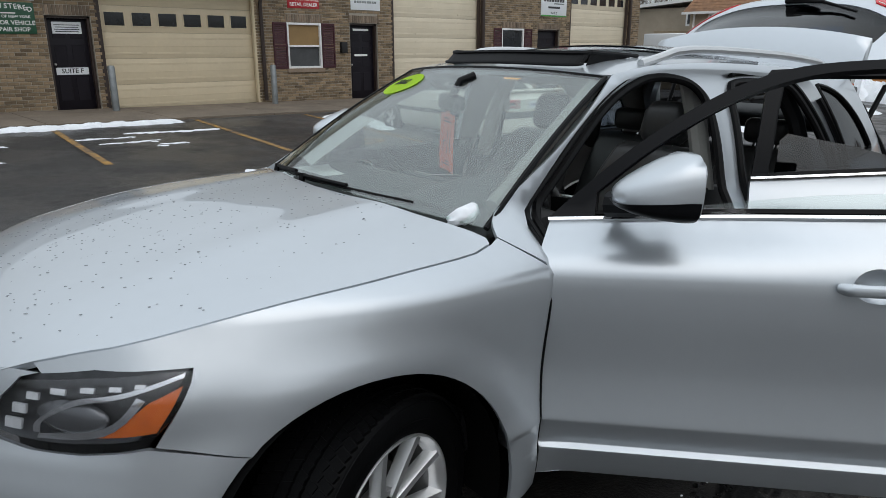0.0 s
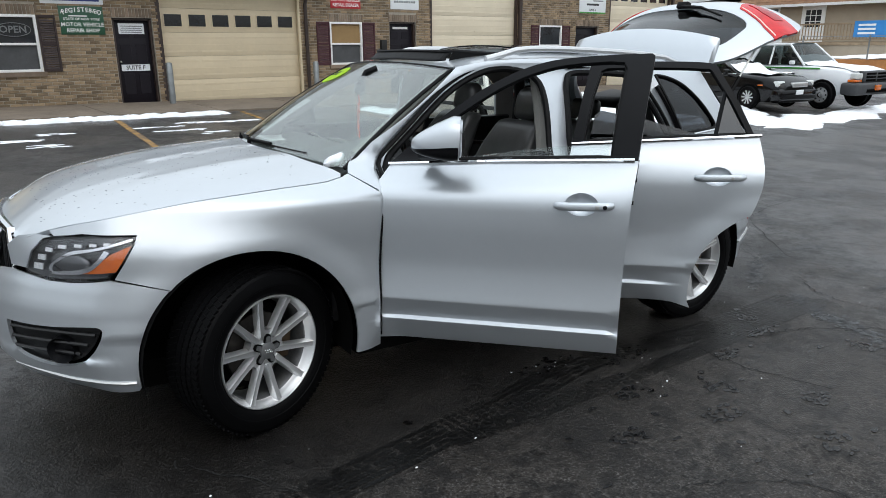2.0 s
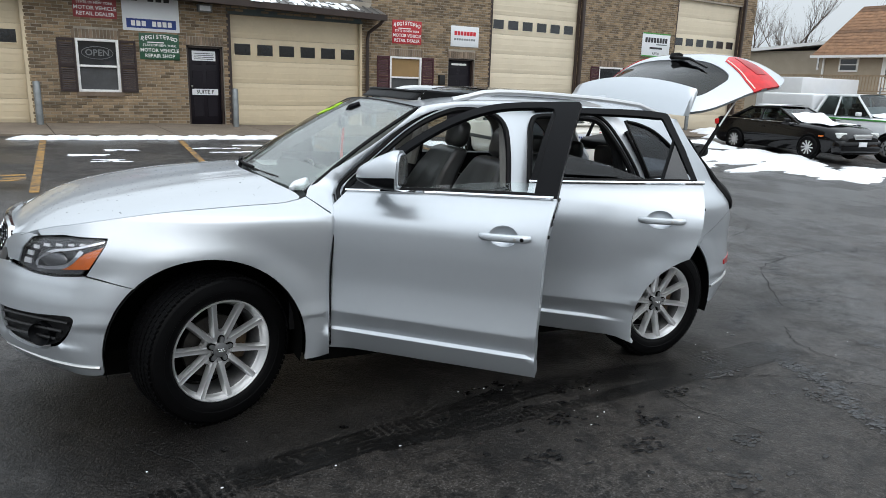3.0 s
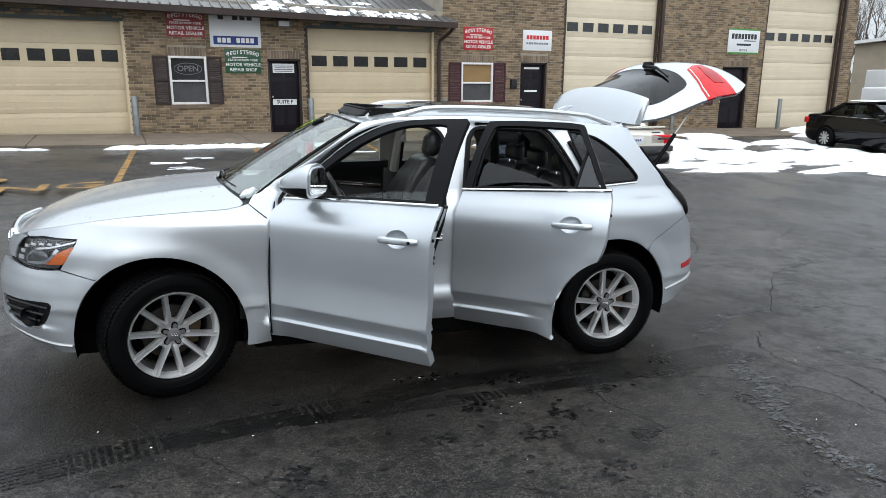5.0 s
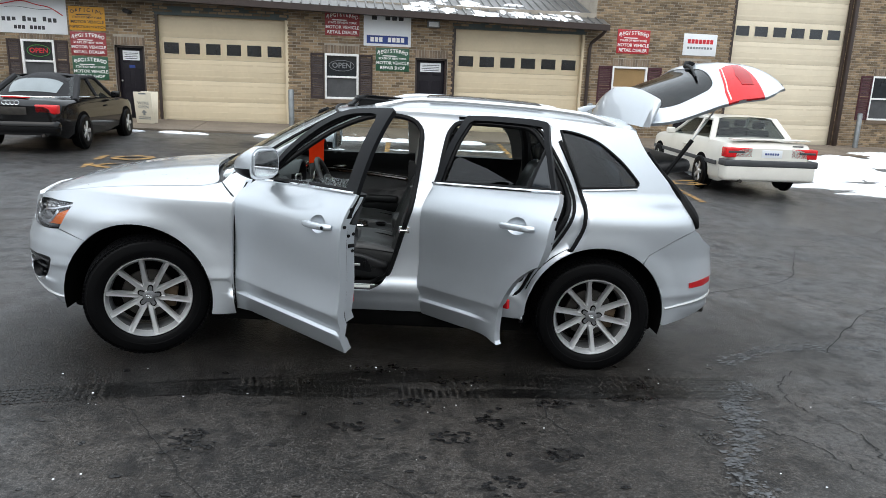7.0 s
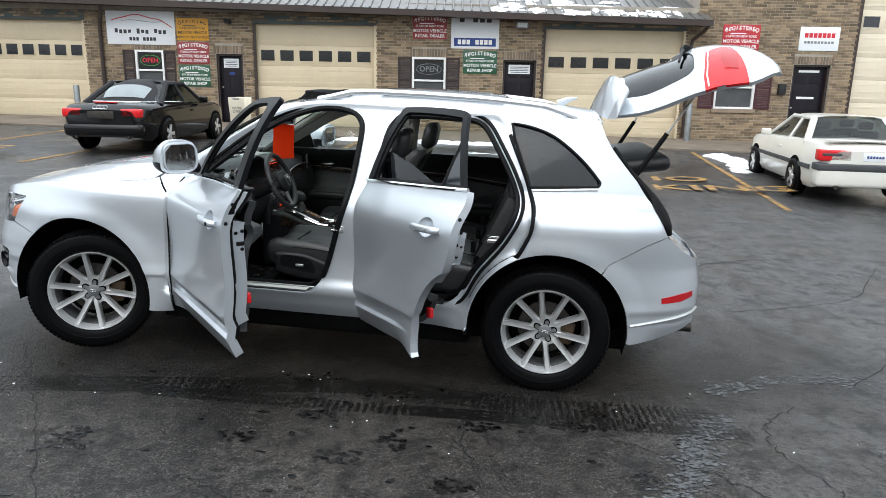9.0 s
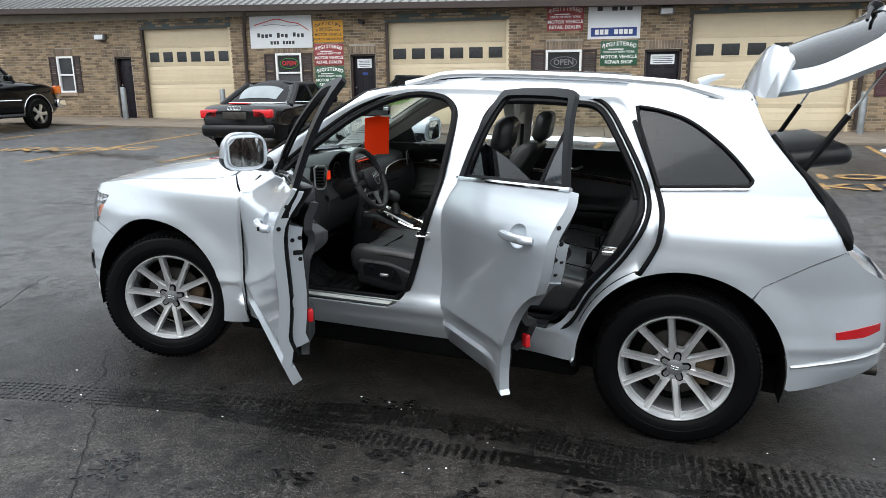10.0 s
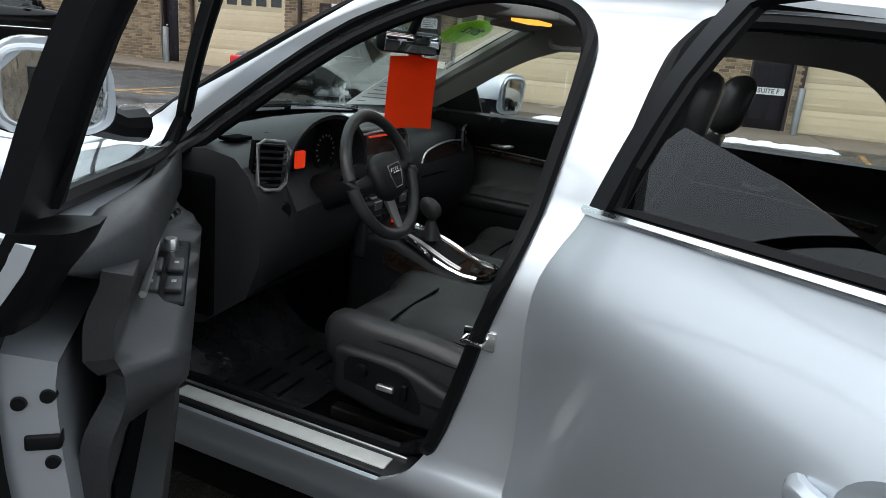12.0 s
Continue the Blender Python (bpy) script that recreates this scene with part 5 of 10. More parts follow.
    sheet("nose_corner", [mir([(-2.125, 0.903), (-2.158, 0.889), (-2.20, 0.835), (-2.222, 0.765), (-2.27, 0.765), (-2.275, 0.84), (-2.235, 0.885), (-2.18, 0.904)])], lamp_fn(-0.006), 0.03, 0.03, 0.006, PAINT, car)
    # wheel well
    for cx in (FWX, RWX):
        bm = bmesh.new()
        prof = [(math.cos(radians(a)) * 0.452, math.sin(radians(a)) * 0.452) for a in range(-14, 195, 9)]
        ra = [bm.verts.new((cx + u, sg * 0.895, FWZ + v)) for u, v in prof]
        rb = [bm.verts.new((cx + u, sg * 0.52, FWZ + v)) for u, v in prof]
        for i in range(len(prof) - 1):
            bm.faces.new((ra[i], ra[i + 1], rb[i + 1], rb[i]))
        bm.faces.new(rb)
        part("wheel_well", bm, UNDER, car, "black wheel well liner")

# ---- front bumper and grille ----
def nose_fn(sg):
    return (lambda x, z: (x, -half(x, z), z)) if sg < 0 else (lambda a, z: (-a, half(-a, z), z))

for sg in (-1, 1):
    mir = (lambda lp: lp) if sg < 0 else flip
    FOG = spl((-2.315, 0.545), (-2.20, 0.552), (-2.06, 0.566), (-2.015, 0.560), (-2.012, 0.53), (-2.045, 0.455), (-2.10, 0.40), (-2.18, 0.378), (-2.27, 0.40), (-2.305, 0.44), (-2.315, 0.50), n=4)
    loop = [(-2.225, 0.744), (-2.16, 0.732), (-2.08, 0.733), (-1.960, 0.747), (-1.760, 0.697)] + arc(FWX, FWZ, ARCH, 135, 189, 12) + [(-1.902, 0.285)]
    loop += spl((-2.0, 0.272), (-2.15, 0.285), (-2.24, 0.31), (-2.30, 0.345), n=4) + [(-2.352, 0.38)] + [(-2.368, 0.45), (-2.37, 0.56), (-2.352, 0.66), (-2.325, 0.735), (-2.28, 0.75)]
    sheet("front_bumper", [mir(loop), mir(FOG)], nose_fn(sg), 0.03, 0.03, 0.015, PAINT, car, "silver front bumper", (0.31, 0.32, 0.33))
    fog = sheet("bumper_grille", [mir(FOG)], (lambda x, z: (x, -half(x, z) + 0.05, z)) if sg < 0 else (lambda a, z: (-a, half(-a, z) - 0.05, z)), 0.04, 0.04, 0.01, PLASTIC, car, "black lower grille with fog lamp")
    for zz in (0.43, 0.475, 0.52):
        x0, x1 = -2.30, -2.03 - (0.52 - zz) * 0.6
        pts = [(x, sg * (half(x, zz + 0.02 * math.sin(6 * (x + 2.3))) - 0.018), zz + 0.012 * math.sin(9 * (x + 2.3))) for x in levels(x0, x1, 0.05)]
        part("bar", tube_bm(pts, 0.008, 6), PLASTIC, fog)
    bm = lathe_bm([(0.002, 0.0), (0.035, 0.004), (0.046, -0.012), (0.054, -0.03), (0.058, 0.03)], 24)
    bm.transform(Matrix.Translation((-2.135, sg * (half(-2.135, 0.455) - 0.03), 0.455)) @ Matrix.Rotation(radians(35 * sg), 4, "Z"))
    part("fog_lamp", bm, BLACKTRIM, fog, "round fog lamp")
    pts = [(x, sg * (half(x, 0.325) + 0.003), 0.325 + 0.02 * step(-2.1, -2.3, x)) for x in levels(-2.30, -1.91, 0.04)]
    part("chin_strip", tube_bm(pts, 0.008, 6), SATIN, car, "bright lower bumper strip")
g = empty("front_grille", Matrix.Translation((0.045, 0, 0)))
g.parent = car
GR = [(0.34, 0.885), (0.40, 0.80), (0.36, 0.60), (0.26, 0.40), (0.0, 0.385), (-0.26, 0.40), (-0.36, 0.60), (-0.40, 0.80), (-0.34, 0.885), (0.0, 0.895)]
part("chrome_surround", tube_bm([(-2.335 + 0.22 * abs(y) ** 1.7 - 0.03 * step(0.9, 0.6, z), y, z) for y, z in denser(GR, 0.08)], 0.020, 8, closed=True), CHROME, g, "chrome grille surround")
bm = bmesh.new()
for k in range(12):
    y = -0.33 + 0.06 * k
    tube_bm([(-2.325 + 0.2 * abs(y) ** 1.7, y, 0.86), (-2.345 + 0.2 * abs(y) ** 1.7, y, 0.42)], 0.008, 5, bm)
part("grille_bars", bm, BLACKTRIM, g)
box("grille_backing", -2.30, -0.38, 0.40, -2.27, 0.38, 0.88, UNDER, g)
box("plate_holder", -2.40, -0.27, 0.52, -2.365, 0.27, 0.66, BLACKTRIM, g, "black number plate holder", 0.006)
for k in range(4):
    bm = bmesh.new()
    cy = -0.125 + 0.083 * k
    tube_bm([(-2.372, cy + 0.05 * math.cos(a), 0.79 + 0.05 * math.sin(a)) for a in [2 * math.pi * i / 20 for i in range(20)]], 0.007, 6, bm, closed=True)
    part("ring", bm, CHROME, g)

# ---- rear bumper ----
for sg in (-1, 1):
    mir = (lambda lp: lp) if sg < 0 else flip
    loop = [(2.033, 0.950), (1.90, 0.891), (1.718, 0.786)] + arc(RWX, RWZ, ARCH, 52, -5, 14) + [(1.885, 0.325)] + spl((2.0, 0.34), (2.15, 0.375), (2.25, 0.41), (2.31, 0.45), n=4) + [(2.352, 0.50), (2.365, 0.60), (2.36, 0.70), (2.33, 0.76), (2.25, 0.80), (2.12, 0.880), (2.07, 0.93)]
    sheet("rear_bumper", [mir(loop)], nose_fn(sg), 0.035, 0.03, 0.015, PAINT, car, "silver rear bumper", (0.43, 0.44, 0.45, 0.46, 0.47))
    R = [(2.045, 0.600), (2.05, 0.568), (2.17, 0.572), (2.245, 0.588), (2.243, 0.622), (2.17, 0.618)]
    sheet("rear_reflector", [mir(R)], (lambda x, z: (x, -half(x, z) - 0.005, z)) if sg < 0 else (lambda a, z: (-a, half(-a, z) + 0.005, z)), 0.03, 0.02, 0.01, REDDARK, car, "long red rear reflector")
    pts = [(x, sg * (half(x, 0.45 + 0.12 * (x - 1.88)) + 0.003), 0.44 + 0.12 * (x - 1.88)) for x in levels(1.875, 2.30, 0.05)]
    part("bumper_strip", tube_bm(pts, 0.008, 6), SATIN, car, "bright rear bumper strip")
bm = bmesh.new()
ys = levels(-0.70, 0.70, 0.1)
rows = []
for y in ys:
    k = abs(y) / 0.8
    rows.append([bm.verts.new(q) for q in ((2.02 - 0.0 * k, y, 0.80), (2.22 - 0.14 * k ** 3, y, 0.795), (2.30 - 0.22 * k ** 3, y, 0.765), (2.335 - 0.26 * k ** 3, y, 0.70), (2.342 - 0.28 * k ** 3, y, 0.60), (2.32 - 0.28 * k ** 3, y, 0.48), (2.25 - 0.26 * k ** 3, y, 0.40))])
for a, b in zip(rows, rows[1:]):
    for i in range(6):
        bm.faces.new((a[i], b[i], b[i + 1], a[i + 1]))
part("bumper_top", bm, PAINT, car, "silver rear bumper ledge", 60)

# ---- underside, engine bay and floor pan ----
box("underbody", -1.95, -0.66, 0.20, 1.90, 0.66, 0.34, UNDER, car, "dark underbody", 0.03)
box("engine_bay", -2.12, -0.50, 0.30, -0.98, 0.50, 0.84, UNDER, car, "", 0.02)
for sg in (-1, 1):
    box("sill_core", -0.86, sg * 0.78 - 0.05, 0.35, 0.94, sg * 0.78 + 0.05, 0.455, PAINT, car, "silver door sill", 0.02)
    box("rocker_trim", -0.95, sg * 0.79 - 0.06, 0.225, 0.96, sg * 0.79 + 0.06, 0.352, UNDER, car, "black lower sill trim", 0.025)
box("boot_floor", 0.95, -0.66, 0.40, 2.10, 0.66, 0.72, CARPET, car, "black carpeted boot floor", 0.02)
box("cabin_floor", -0.98, -0.74, 0.32, 0.98, 0.74, 0.385, CARPET, car, "black carpeted cabin floor")
box("firewall", -1.02, -0.74, 0.38, -0.97, 0.74, 1.05, PLASTIC, car)
part("exhaust_pipe", tube_bm([(2.20, -0.50, 0.335), (2.305, -0.50, 0.335)], 0.028, 12), DARKMETAL, car)

# water beads on the hood
rnd = random.Random(12)
beads = bmesh.new()
for k in range(1000):
    x, y = rnd.uniform(-2.15, -1.1), rnd.uniform(-0.72, 0.80)
    if abs(y) > half(x, seam_z(x)) - 0.05 or rnd.random() > 0.35 + 0.65 * step(-0.55, 0.2, y):
        continue
    r = rnd.uniform(0.0012, 0.0036)
    bmesh.ops.create_icosphere(beads, subdivisions=1, radius=r, matrix=Matrix.Translation((x, y, hood_z(x, y) + 0.0004)) @ Matrix.Diagonal((rnd.uniform(0.8, 1.7), rnd.uniform(0.8, 1.4), 0.35, 1)))
part("water_bead", beads, WATER, car, "small water beads", 60)["kind"] = "stuff"

# black edge of the open tailgate's frame, and the rubber by the front hinges
for sg in (-1, 1):
    edge = spl((1.70, 1.42), (1.80, 1.30), (1.935, 1.148), (2.0, 1.05), (2.035, 0.965), n=5)
    n = len(edge)
    part("tailgate_seal", tube_bm([(x + 0.010, sg * (half(x, z) - 0.012), z) for x, z in edge], [0.010 + 0.024 * math.sin(math.pi * min(max((i / n - 0.25) / 0.75, 0), 1)) for i in range(n)], 8), RUBBER, car, "black tailgate opening edge")
part("hinge_seal", tube_bm([(x + 0.006, -half(x, z) + 0.006, z) for x, z in spl((-0.815, 1.10), (-0.852, 0.95), (-0.864, 0.70), (-0.862, 0.45), (-0.855, 0.34), n=5)], 0.0045, 8), RUBBER, car, "black rubber in the front door gap")
for sg in (-1, 1):
    part("bumper_gap", tube_bm([(x, sg * (half(x, z) - 0.001), z) for x, z in spl((2.03, 0.952), (1.90, 0.895), (1.72, 0.79), n=6)], 0.0014, 6), DARKMETAL, car)


# ---- the open doors on the driver's side ----
def belt(x):
    return 1.112 + 0.038 * (x + 0.80)


def swing(hx, hy, hz, angle, lift):
    return Matrix.Translation((hx, hy, hz)) @ Matrix.Rotation(radians(-angle), 4, "Z") @ Matrix.Rotation(radians(-lift), 4, "Y") @ Matrix.Translation((-hx, -hy, -hz))


def oval(cx, cz, rx, rz, n=28):
    return [(cx + rx * math.cos(2 * math.pi * k / n), cz + rz * math.sin(2 * math.pi * k / n)) for k in range(n)]


def card_y(x, z, d=0.0):
    """The inner face of a door's trim panel."""
    return curve([(0.38, -0.775), (0.70, -0.772), (0.90, -0.757), (1.05, -0.748), (1.12, -0.735), (1.19, -0.712)], z) + d


def side_door(name, loop, frame_loop, hole, glass_loop, handle_x, handle_z, m, label, card_loop, keyhole, pan=0.042, low=0.46, pane=CLEAR):
    cup = oval(handle_x - 0.01, handle_z + 0.004, 0.068, 0.047)
    door = sheet(name, [loop, cup], left_side(), 0.05, 0.035, 0.044, PAINT, car, label, FEATURES)
    door.matrix_basis = m
    core = [q for q in inset(denser(loop, 0.03), pan) if inside(q, loop) and gap(q, loop) > pan * 0.85]
    across = [q[0] for q in core if 0.95 < q[1] < 1.10]
    xa, xb = min(across), max(across)
    bm = bmesh.new()
    rings = []
    for x in levels(xa, xb, 0.05):
        end = min(1.0, 0.55 + 9 * (x - xa), 0.06 + 6.5 * (xb - x))
        yo, yi = -half(x, belt(x) + 0.006) + 0.034, card_y(x, 1.06) + 0.026
        ring = []
        for k in range(14):
            a = 2 * math.pi * k / 14
            c, d = math.copysign(abs(math.cos(a)) ** 0.6, math.cos(a)), math.copysign(abs(math.sin(a)) ** 0.6, math.sin(a))
            ring.append(bm.verts.new((x, yo + (yi - yo) / 2 * (1 + c) * end, belt(x) - 0.056 + 0.052 * d * end)))
        rings.append(ring)
    for p, q in zip(rings, rings[1:]):
        for k in range(14):
            bm.faces.new((p[k], p[(k + 1) % 14], q[(k + 1) % 14], q[k]))
    bm.faces.new(rings[0])
    bm.faces.new(rings[-1])
    bmesh.ops.recalc_face_normals(bm, faces=bm.faces[:])
    part("upper_trim", bm, DOORTRIM, door, "black padded upper edge trim", 60)
    sheet("inner_pan", [[q for q in core if low < q[1] < 1.015]], lambda x, z: (x, -half(x, z) + 0.043, z), 0.07, 0.07, 0.080, PAINT, door, "silver inner door pan")
    sheet("handle_cup", [cup], lambda x, z: (x, -half(x, z) + 0.034 * max(0.0, 1 - ((x - handle_x + 0.01) / 0.068) ** 2 - ((z - handle_z - 0.004) / 0.047) ** 2) ** 0.6, z), 0.016, 0.012, 0.004, PAINT, door)
    hx0, hx1 = handle_x - 0.115, handle_x + 0.115
    bm = bmesh.new()
    pts = []
    for k in levels(0, 1, 0.08):
        x = hx0 + (hx1 - hx0) * k
        stand = 0.004 + 0.026 * math.sin(math.pi * min(max(k, 0.0), 1.0)) ** 0.35
        pts.append((x, -half(x, handle_z) - stand, handle_z + 0.003 * k))
    tube_bm(pts, [0.012] + [0.017] * (len(pts) - 2) + [0.013], 10, bm)
    for q in bm.verts:
        q.co.z = handle_z + (q.co.z - handle_z) * 1.05
    handle = part("door_handle", bm, PAINT, door, "silver pull handle")
    if keyhole:
        bm = lathe_bm([(0.0001, -0.002), (0.008, -0.002), (0.009, 0.004)], 14)
        bm.transform(Matrix.Translation((hx1 - 0.028, -half(hx1, handle_z) - 0.044, handle_z + 0.002)))
        part("keyhole", bm, RUBBER, handle, "black key lock")
    bm = box_bm(hx1 - 0.066, -half(hx1, handle_z) - 0.0455, handle_z - 0.006, hx1 - 0.052, -half(hx1, handle_z) - 0.0435, handle_z + 0.010, 0.001)
    part("sensor_mark", bm, SATIN, handle)
    sheet("window_frame", [frame_loop, hole], lambda x, z: (x, -half(x, z) - 0.002, z), 0.05, 0.05, 0.024, BLACKTRIM, door, "charcoal window frame")
    part("window_seal", tube_bm([(x, -half(x, z) + 0.022, z) for x, z in denser(hole, 0.06)], 0.012, 6, closed=True), RUBBER, door)
    sheet("window_pane", [glass_loop], lambda x, z: (x, -half(x, z) + 0.018, z), 0.08, 0.05, 0.004, pane, door, "partly lowered window glass")
    xs = [p[0] for p in loop]
    x0, x1 = min(xs) + 0.055, max(xs) - 0.015
    part("chrome_strip", tube_bm([(x, -half(x, belt(x) + 0.004) - 0.005, belt(x) + 0.004) for x in levels(x0, x1, 0.06)], 0.0095, 6), CHROME, door, "chrome strip along the window sill")
    (x0c, x1c) = (min(p[0] for p in card_loop), max(p[0] for p in card_loop))

    def moulded(x, z):
        """Armrest ledge, pull recess and pocket pressed into the trim."""
        top = 0.950 + 0.10 * max(0.0, x0c + 0.70 - x)
        under = curve([(0.0, 0.66), (0.20, 0.70), (0.57, 0.78), (0.98, 0.885)], x - x0c)
        ends = step(x0c + 0.04, x0c + 0.34, x) * step(x1c + 0.01, x1c - 0.10, x)
        rest = 0.088 * step(under - 0.06, under + 0.035, z) * step(top + 0.016, top - 0.010, z) * ends
        pocket = 0.055 * step(0.40, 0.47, z) * step(0.600, 0.585, z) * step(x0c + 0.03, x0c + 0.12, x) * step(x1c - 0.05, x1c - 0.2, x)
        roll = 0.016 * step(1.00, 1.06, z)
        return (x, card_y(x, z) - 0.004 + rest + pocket + roll, z)

    sheet("door_card", [flip(card_loop)], lambda a, z: moulded(-a, z), 0.025, 0.0125, 0.035, DOORTRIM, door, "black moulded inner door trim")
    # a black sheet in the pocket recess puts its shade into the colour
    rear_low = max(q[0] for q in card_loop if q[1] < 0.56)
    lining = [(x0c + 0.14, 0.598), (rear_low - 0.06, 0.598), (rear_low - 0.03, 0.74), (x0c + 0.57 * (rear_low - x0c), 0.715), (x0c + 0.18, 0.645)]
    sheet("pocket_lining", [flip(lining)], lambda a, z: (a * -1, card_y(-a, z) + 0.002, z), 0.04, 0.03, 0.003, CARPET, door, "dark sheet for the shade in the pocket")
    part("edge_seal", tube_bm([(x, -half(x, z) + 0.054, z) for x, z in denser([q for q in inset(denser(loop, 0.03), pan * 0.72) if inside(q, loop) and gap(q, loop) > pan * 0.6 and q[1] > 0.40], 0.06)], 0.012, 6, closed=True), RUBBER, door, "black rubber seal")
    return door


FD = spl((-0.80, 1.108), (-0.838, 0.98), (-0.856, 0.80), (-0.858, 0.55), (-0.842, 0.315), n=5)[::-1]
FD = [(-0.842, 0.312)] + FD[1:] + [(x, belt(x)) for x in levels(-0.78, 0.30, 0.15)] + spl((0.302, 1.15), (0.284, 1.0), (0.264, 0.75), (0.252, 0.5), (0.247, 0.335), n=5) + [(0.245, 0.318)]
FD = FD[::-1]
FFRAME = [(-0.80, 1.110)] + [(x, belt(x) + 0.001) for x in levels(-0.70, 0.30, 0.2)] + [(0.322, 1.36), (0.347, 1.565), (0.335, 1.575)] + spl((0.20, 1.574), (-0.08, 1.556), (-0.30, 1.484), (-0.55, 1.332), (-0.79, 1.130), n=5)
FHOLE = [(-0.665, belt(-0.665) + 0.012)] + [(0.196, belt(0.196) + 0.012), (0.218, 1.35), (0.240, 1.515), (0.225, 1.542)] + spl((0.17, 1.547), (-0.06, 1.530), (-0.28, 1.455), (-0.50, 1.322), (-0.66, 1.195), n=5)
FGLASS = [(-0.59, 1.10), (0.18, 1.12), (0.183, 1.215), (-0.05, 1.20), (-0.40, 1.155), (-0.59, 1.135)]
FCARD = spl((-0.74, 0.395), (-0.3, 0.385), (0.09, 0.395), (0.135, 0.45), (0.155, 0.70), (0.185, 0.95), (0.20, 1.075), n=4) + [(-0.30, 1.075), (-0.76, 1.065)] + spl((-0.80, 0.98), (-0.812, 0.7), (-0.79, 0.46), n=4)
FM = Matrix.Translation((0.020, -0.006, 0.008)) @ swing(-0.83, -0.86, 0.33, 48.8, 2.5)
front_door = side_door("front_door", FD, FFRAME, FHOLE, FGLASS, 0.095, 0.978, FM, "open silver front door with its window lowered", FCARD, True)


# inner fittings of the front door
def arm_top(x):
    return 0.950 + 0.10 * max(0.0, -0.112 - x)


lean = math.degrees(math.atan(0.10))
pod = Matrix.Translation((-0.20, -0.722, arm_top(-0.20) + 0.006)) @ Matrix.Rotation(radians(lean), 4, "Y")
soft_box("switch_panel", -0.145, -0.042, -0.010, 0.145, 0.036, 0.003, 0.006, BLACKTRIM, front_door, "black window switch panel", m=pod)
for sx in (-0.03, 0.055):
    for sy in (-0.018, 0.018):
        soft_box("window_switch", sx, sy - 0.015, 0.001, sx + 0.055, sy + 0.013, 0.012, 0.004, DOORTRIM, front_door, "grey rocker switch", m=pod)
        soft_box("switch_mark", sx + 0.02, sy - 0.005, 0.0118, sx + 0.03, sy + 0.003, 0.0126, 0.0002, SATIN, front_door, m=pod)
bm = lathe_bm([(0.001, 0.020), (0.011, 0.020), (0.013, 0.017), (0.014, 0.0), (0.020, 0.0), (0.020, -0.004)], 18, "z")
bm.transform(pod @ Matrix.Translation((-0.10, 0.002, 0.003)))
part("mirror_knob", bm, SATIN, front_door, "ringed mirror knob")
xe = [(z, curve([(0.96, 0.281), (1.0, 0.284), (1.15, 0.302), (1.22, 0.309)], z)) for z in levels(1.035, 1.150, 0.03)]
rows = []
for z, e in xe:
    y0 = -half(e, z) + 0.017
    rows.append([(e - 0.05, y0, z), (e + 0.003, y0, z), (e + 0.003, y0 + 0.045, z), (e - 0.010, y0 + 0.060, z), (e - 0.05, y0 + 0.075, z), (e - 0.09, y0 + 0.078, z), (e - 0.09, y0 + 0.03, z), (e - 0.05, y0, z)])
bm, vs = skin(rows)
bm.faces.new([q for q in vs[0][:-1]])
bm.faces.new([q for q in vs[-1][:-1]][::-1])
bmesh.ops.recalc_face_normals(bm, faces=bm.faces[:])
part("corner_trim", bm, RUBBER, front_door, "black trim at the door's upper corner", 80)
bm = tube_bm(spl((-0.62, card_y(-0.62, 0.97) + 0.012, 0.975), (-0.55, card_y(-0.55, 0.98) + 0.03, 0.99), (-0.46, card_y(-0.46, 0.98) + 0.012, 0.985), n=5), 0.012, 8)
part("release_lever", bm, CHROME, front_door, "chrome inner release lever")
soft_box("lever_bezel", -0.66, card_y(-0.55, 0.97) - 0.01, 0.935, -0.43, card_y(-0.55, 0.97) + 0.008, 1.03, 0.006, BLACKTRIM, front_door)
bm = lathe_bm([(0.001, 0.012), (0.05, 0.01), (0.075, 0.0)], 24)
bm.transform(Matrix.Translation((-0.62, card_y(-0.62, 0.52) + 0.004, 0.56)))
part("speaker_cover", bm, PLASTIC, front_door)
part("trim_strip", tube_bm([(x, card_y(x, 1.0) + 0.010, arm_top(x) + 0.035) for x in levels(-0.42, 0.0, 0.06)], 0.006, 6), SATIN, front_door)
soft_box("door_edge_lamp", 0.135, card_y(0.18, 0.60) - 0.012, 0.560, 0.172, card_y(0.18, 0.60) + 0.012, 0.615, 0.007, REDLENS, front_door, "red door edge lamp")
soft_box("latch", 0.215, -half(0.25, 0.88) + 0.085, 0.872, 0.2365, -half(0.25, 0.88) + 0.1245, 0.892, 0.004, RUBBER, front_door, "black door latch slot")
for x, z, dy in ((0.2365, 0.943, 0.115), (0.236, 0.935, 0.085), (0.2285, 0.854, 0.112), (0.295, 1.08, 0.016), (0.285, 0.992, 0.020)):
    bm = bmesh.new()
    bmesh.ops.create_cone(bm, cap_ends=True, segments=14, radius1=0.010, radius2=0.008, depth=0.010)
    bm.transform(Matrix.Translation((x, -half(0.27, z) + dy, z)) @ Matrix.Rotation(radians(90), 4, "Y"))
    part("grommet", bm, RUBBER, front_door)
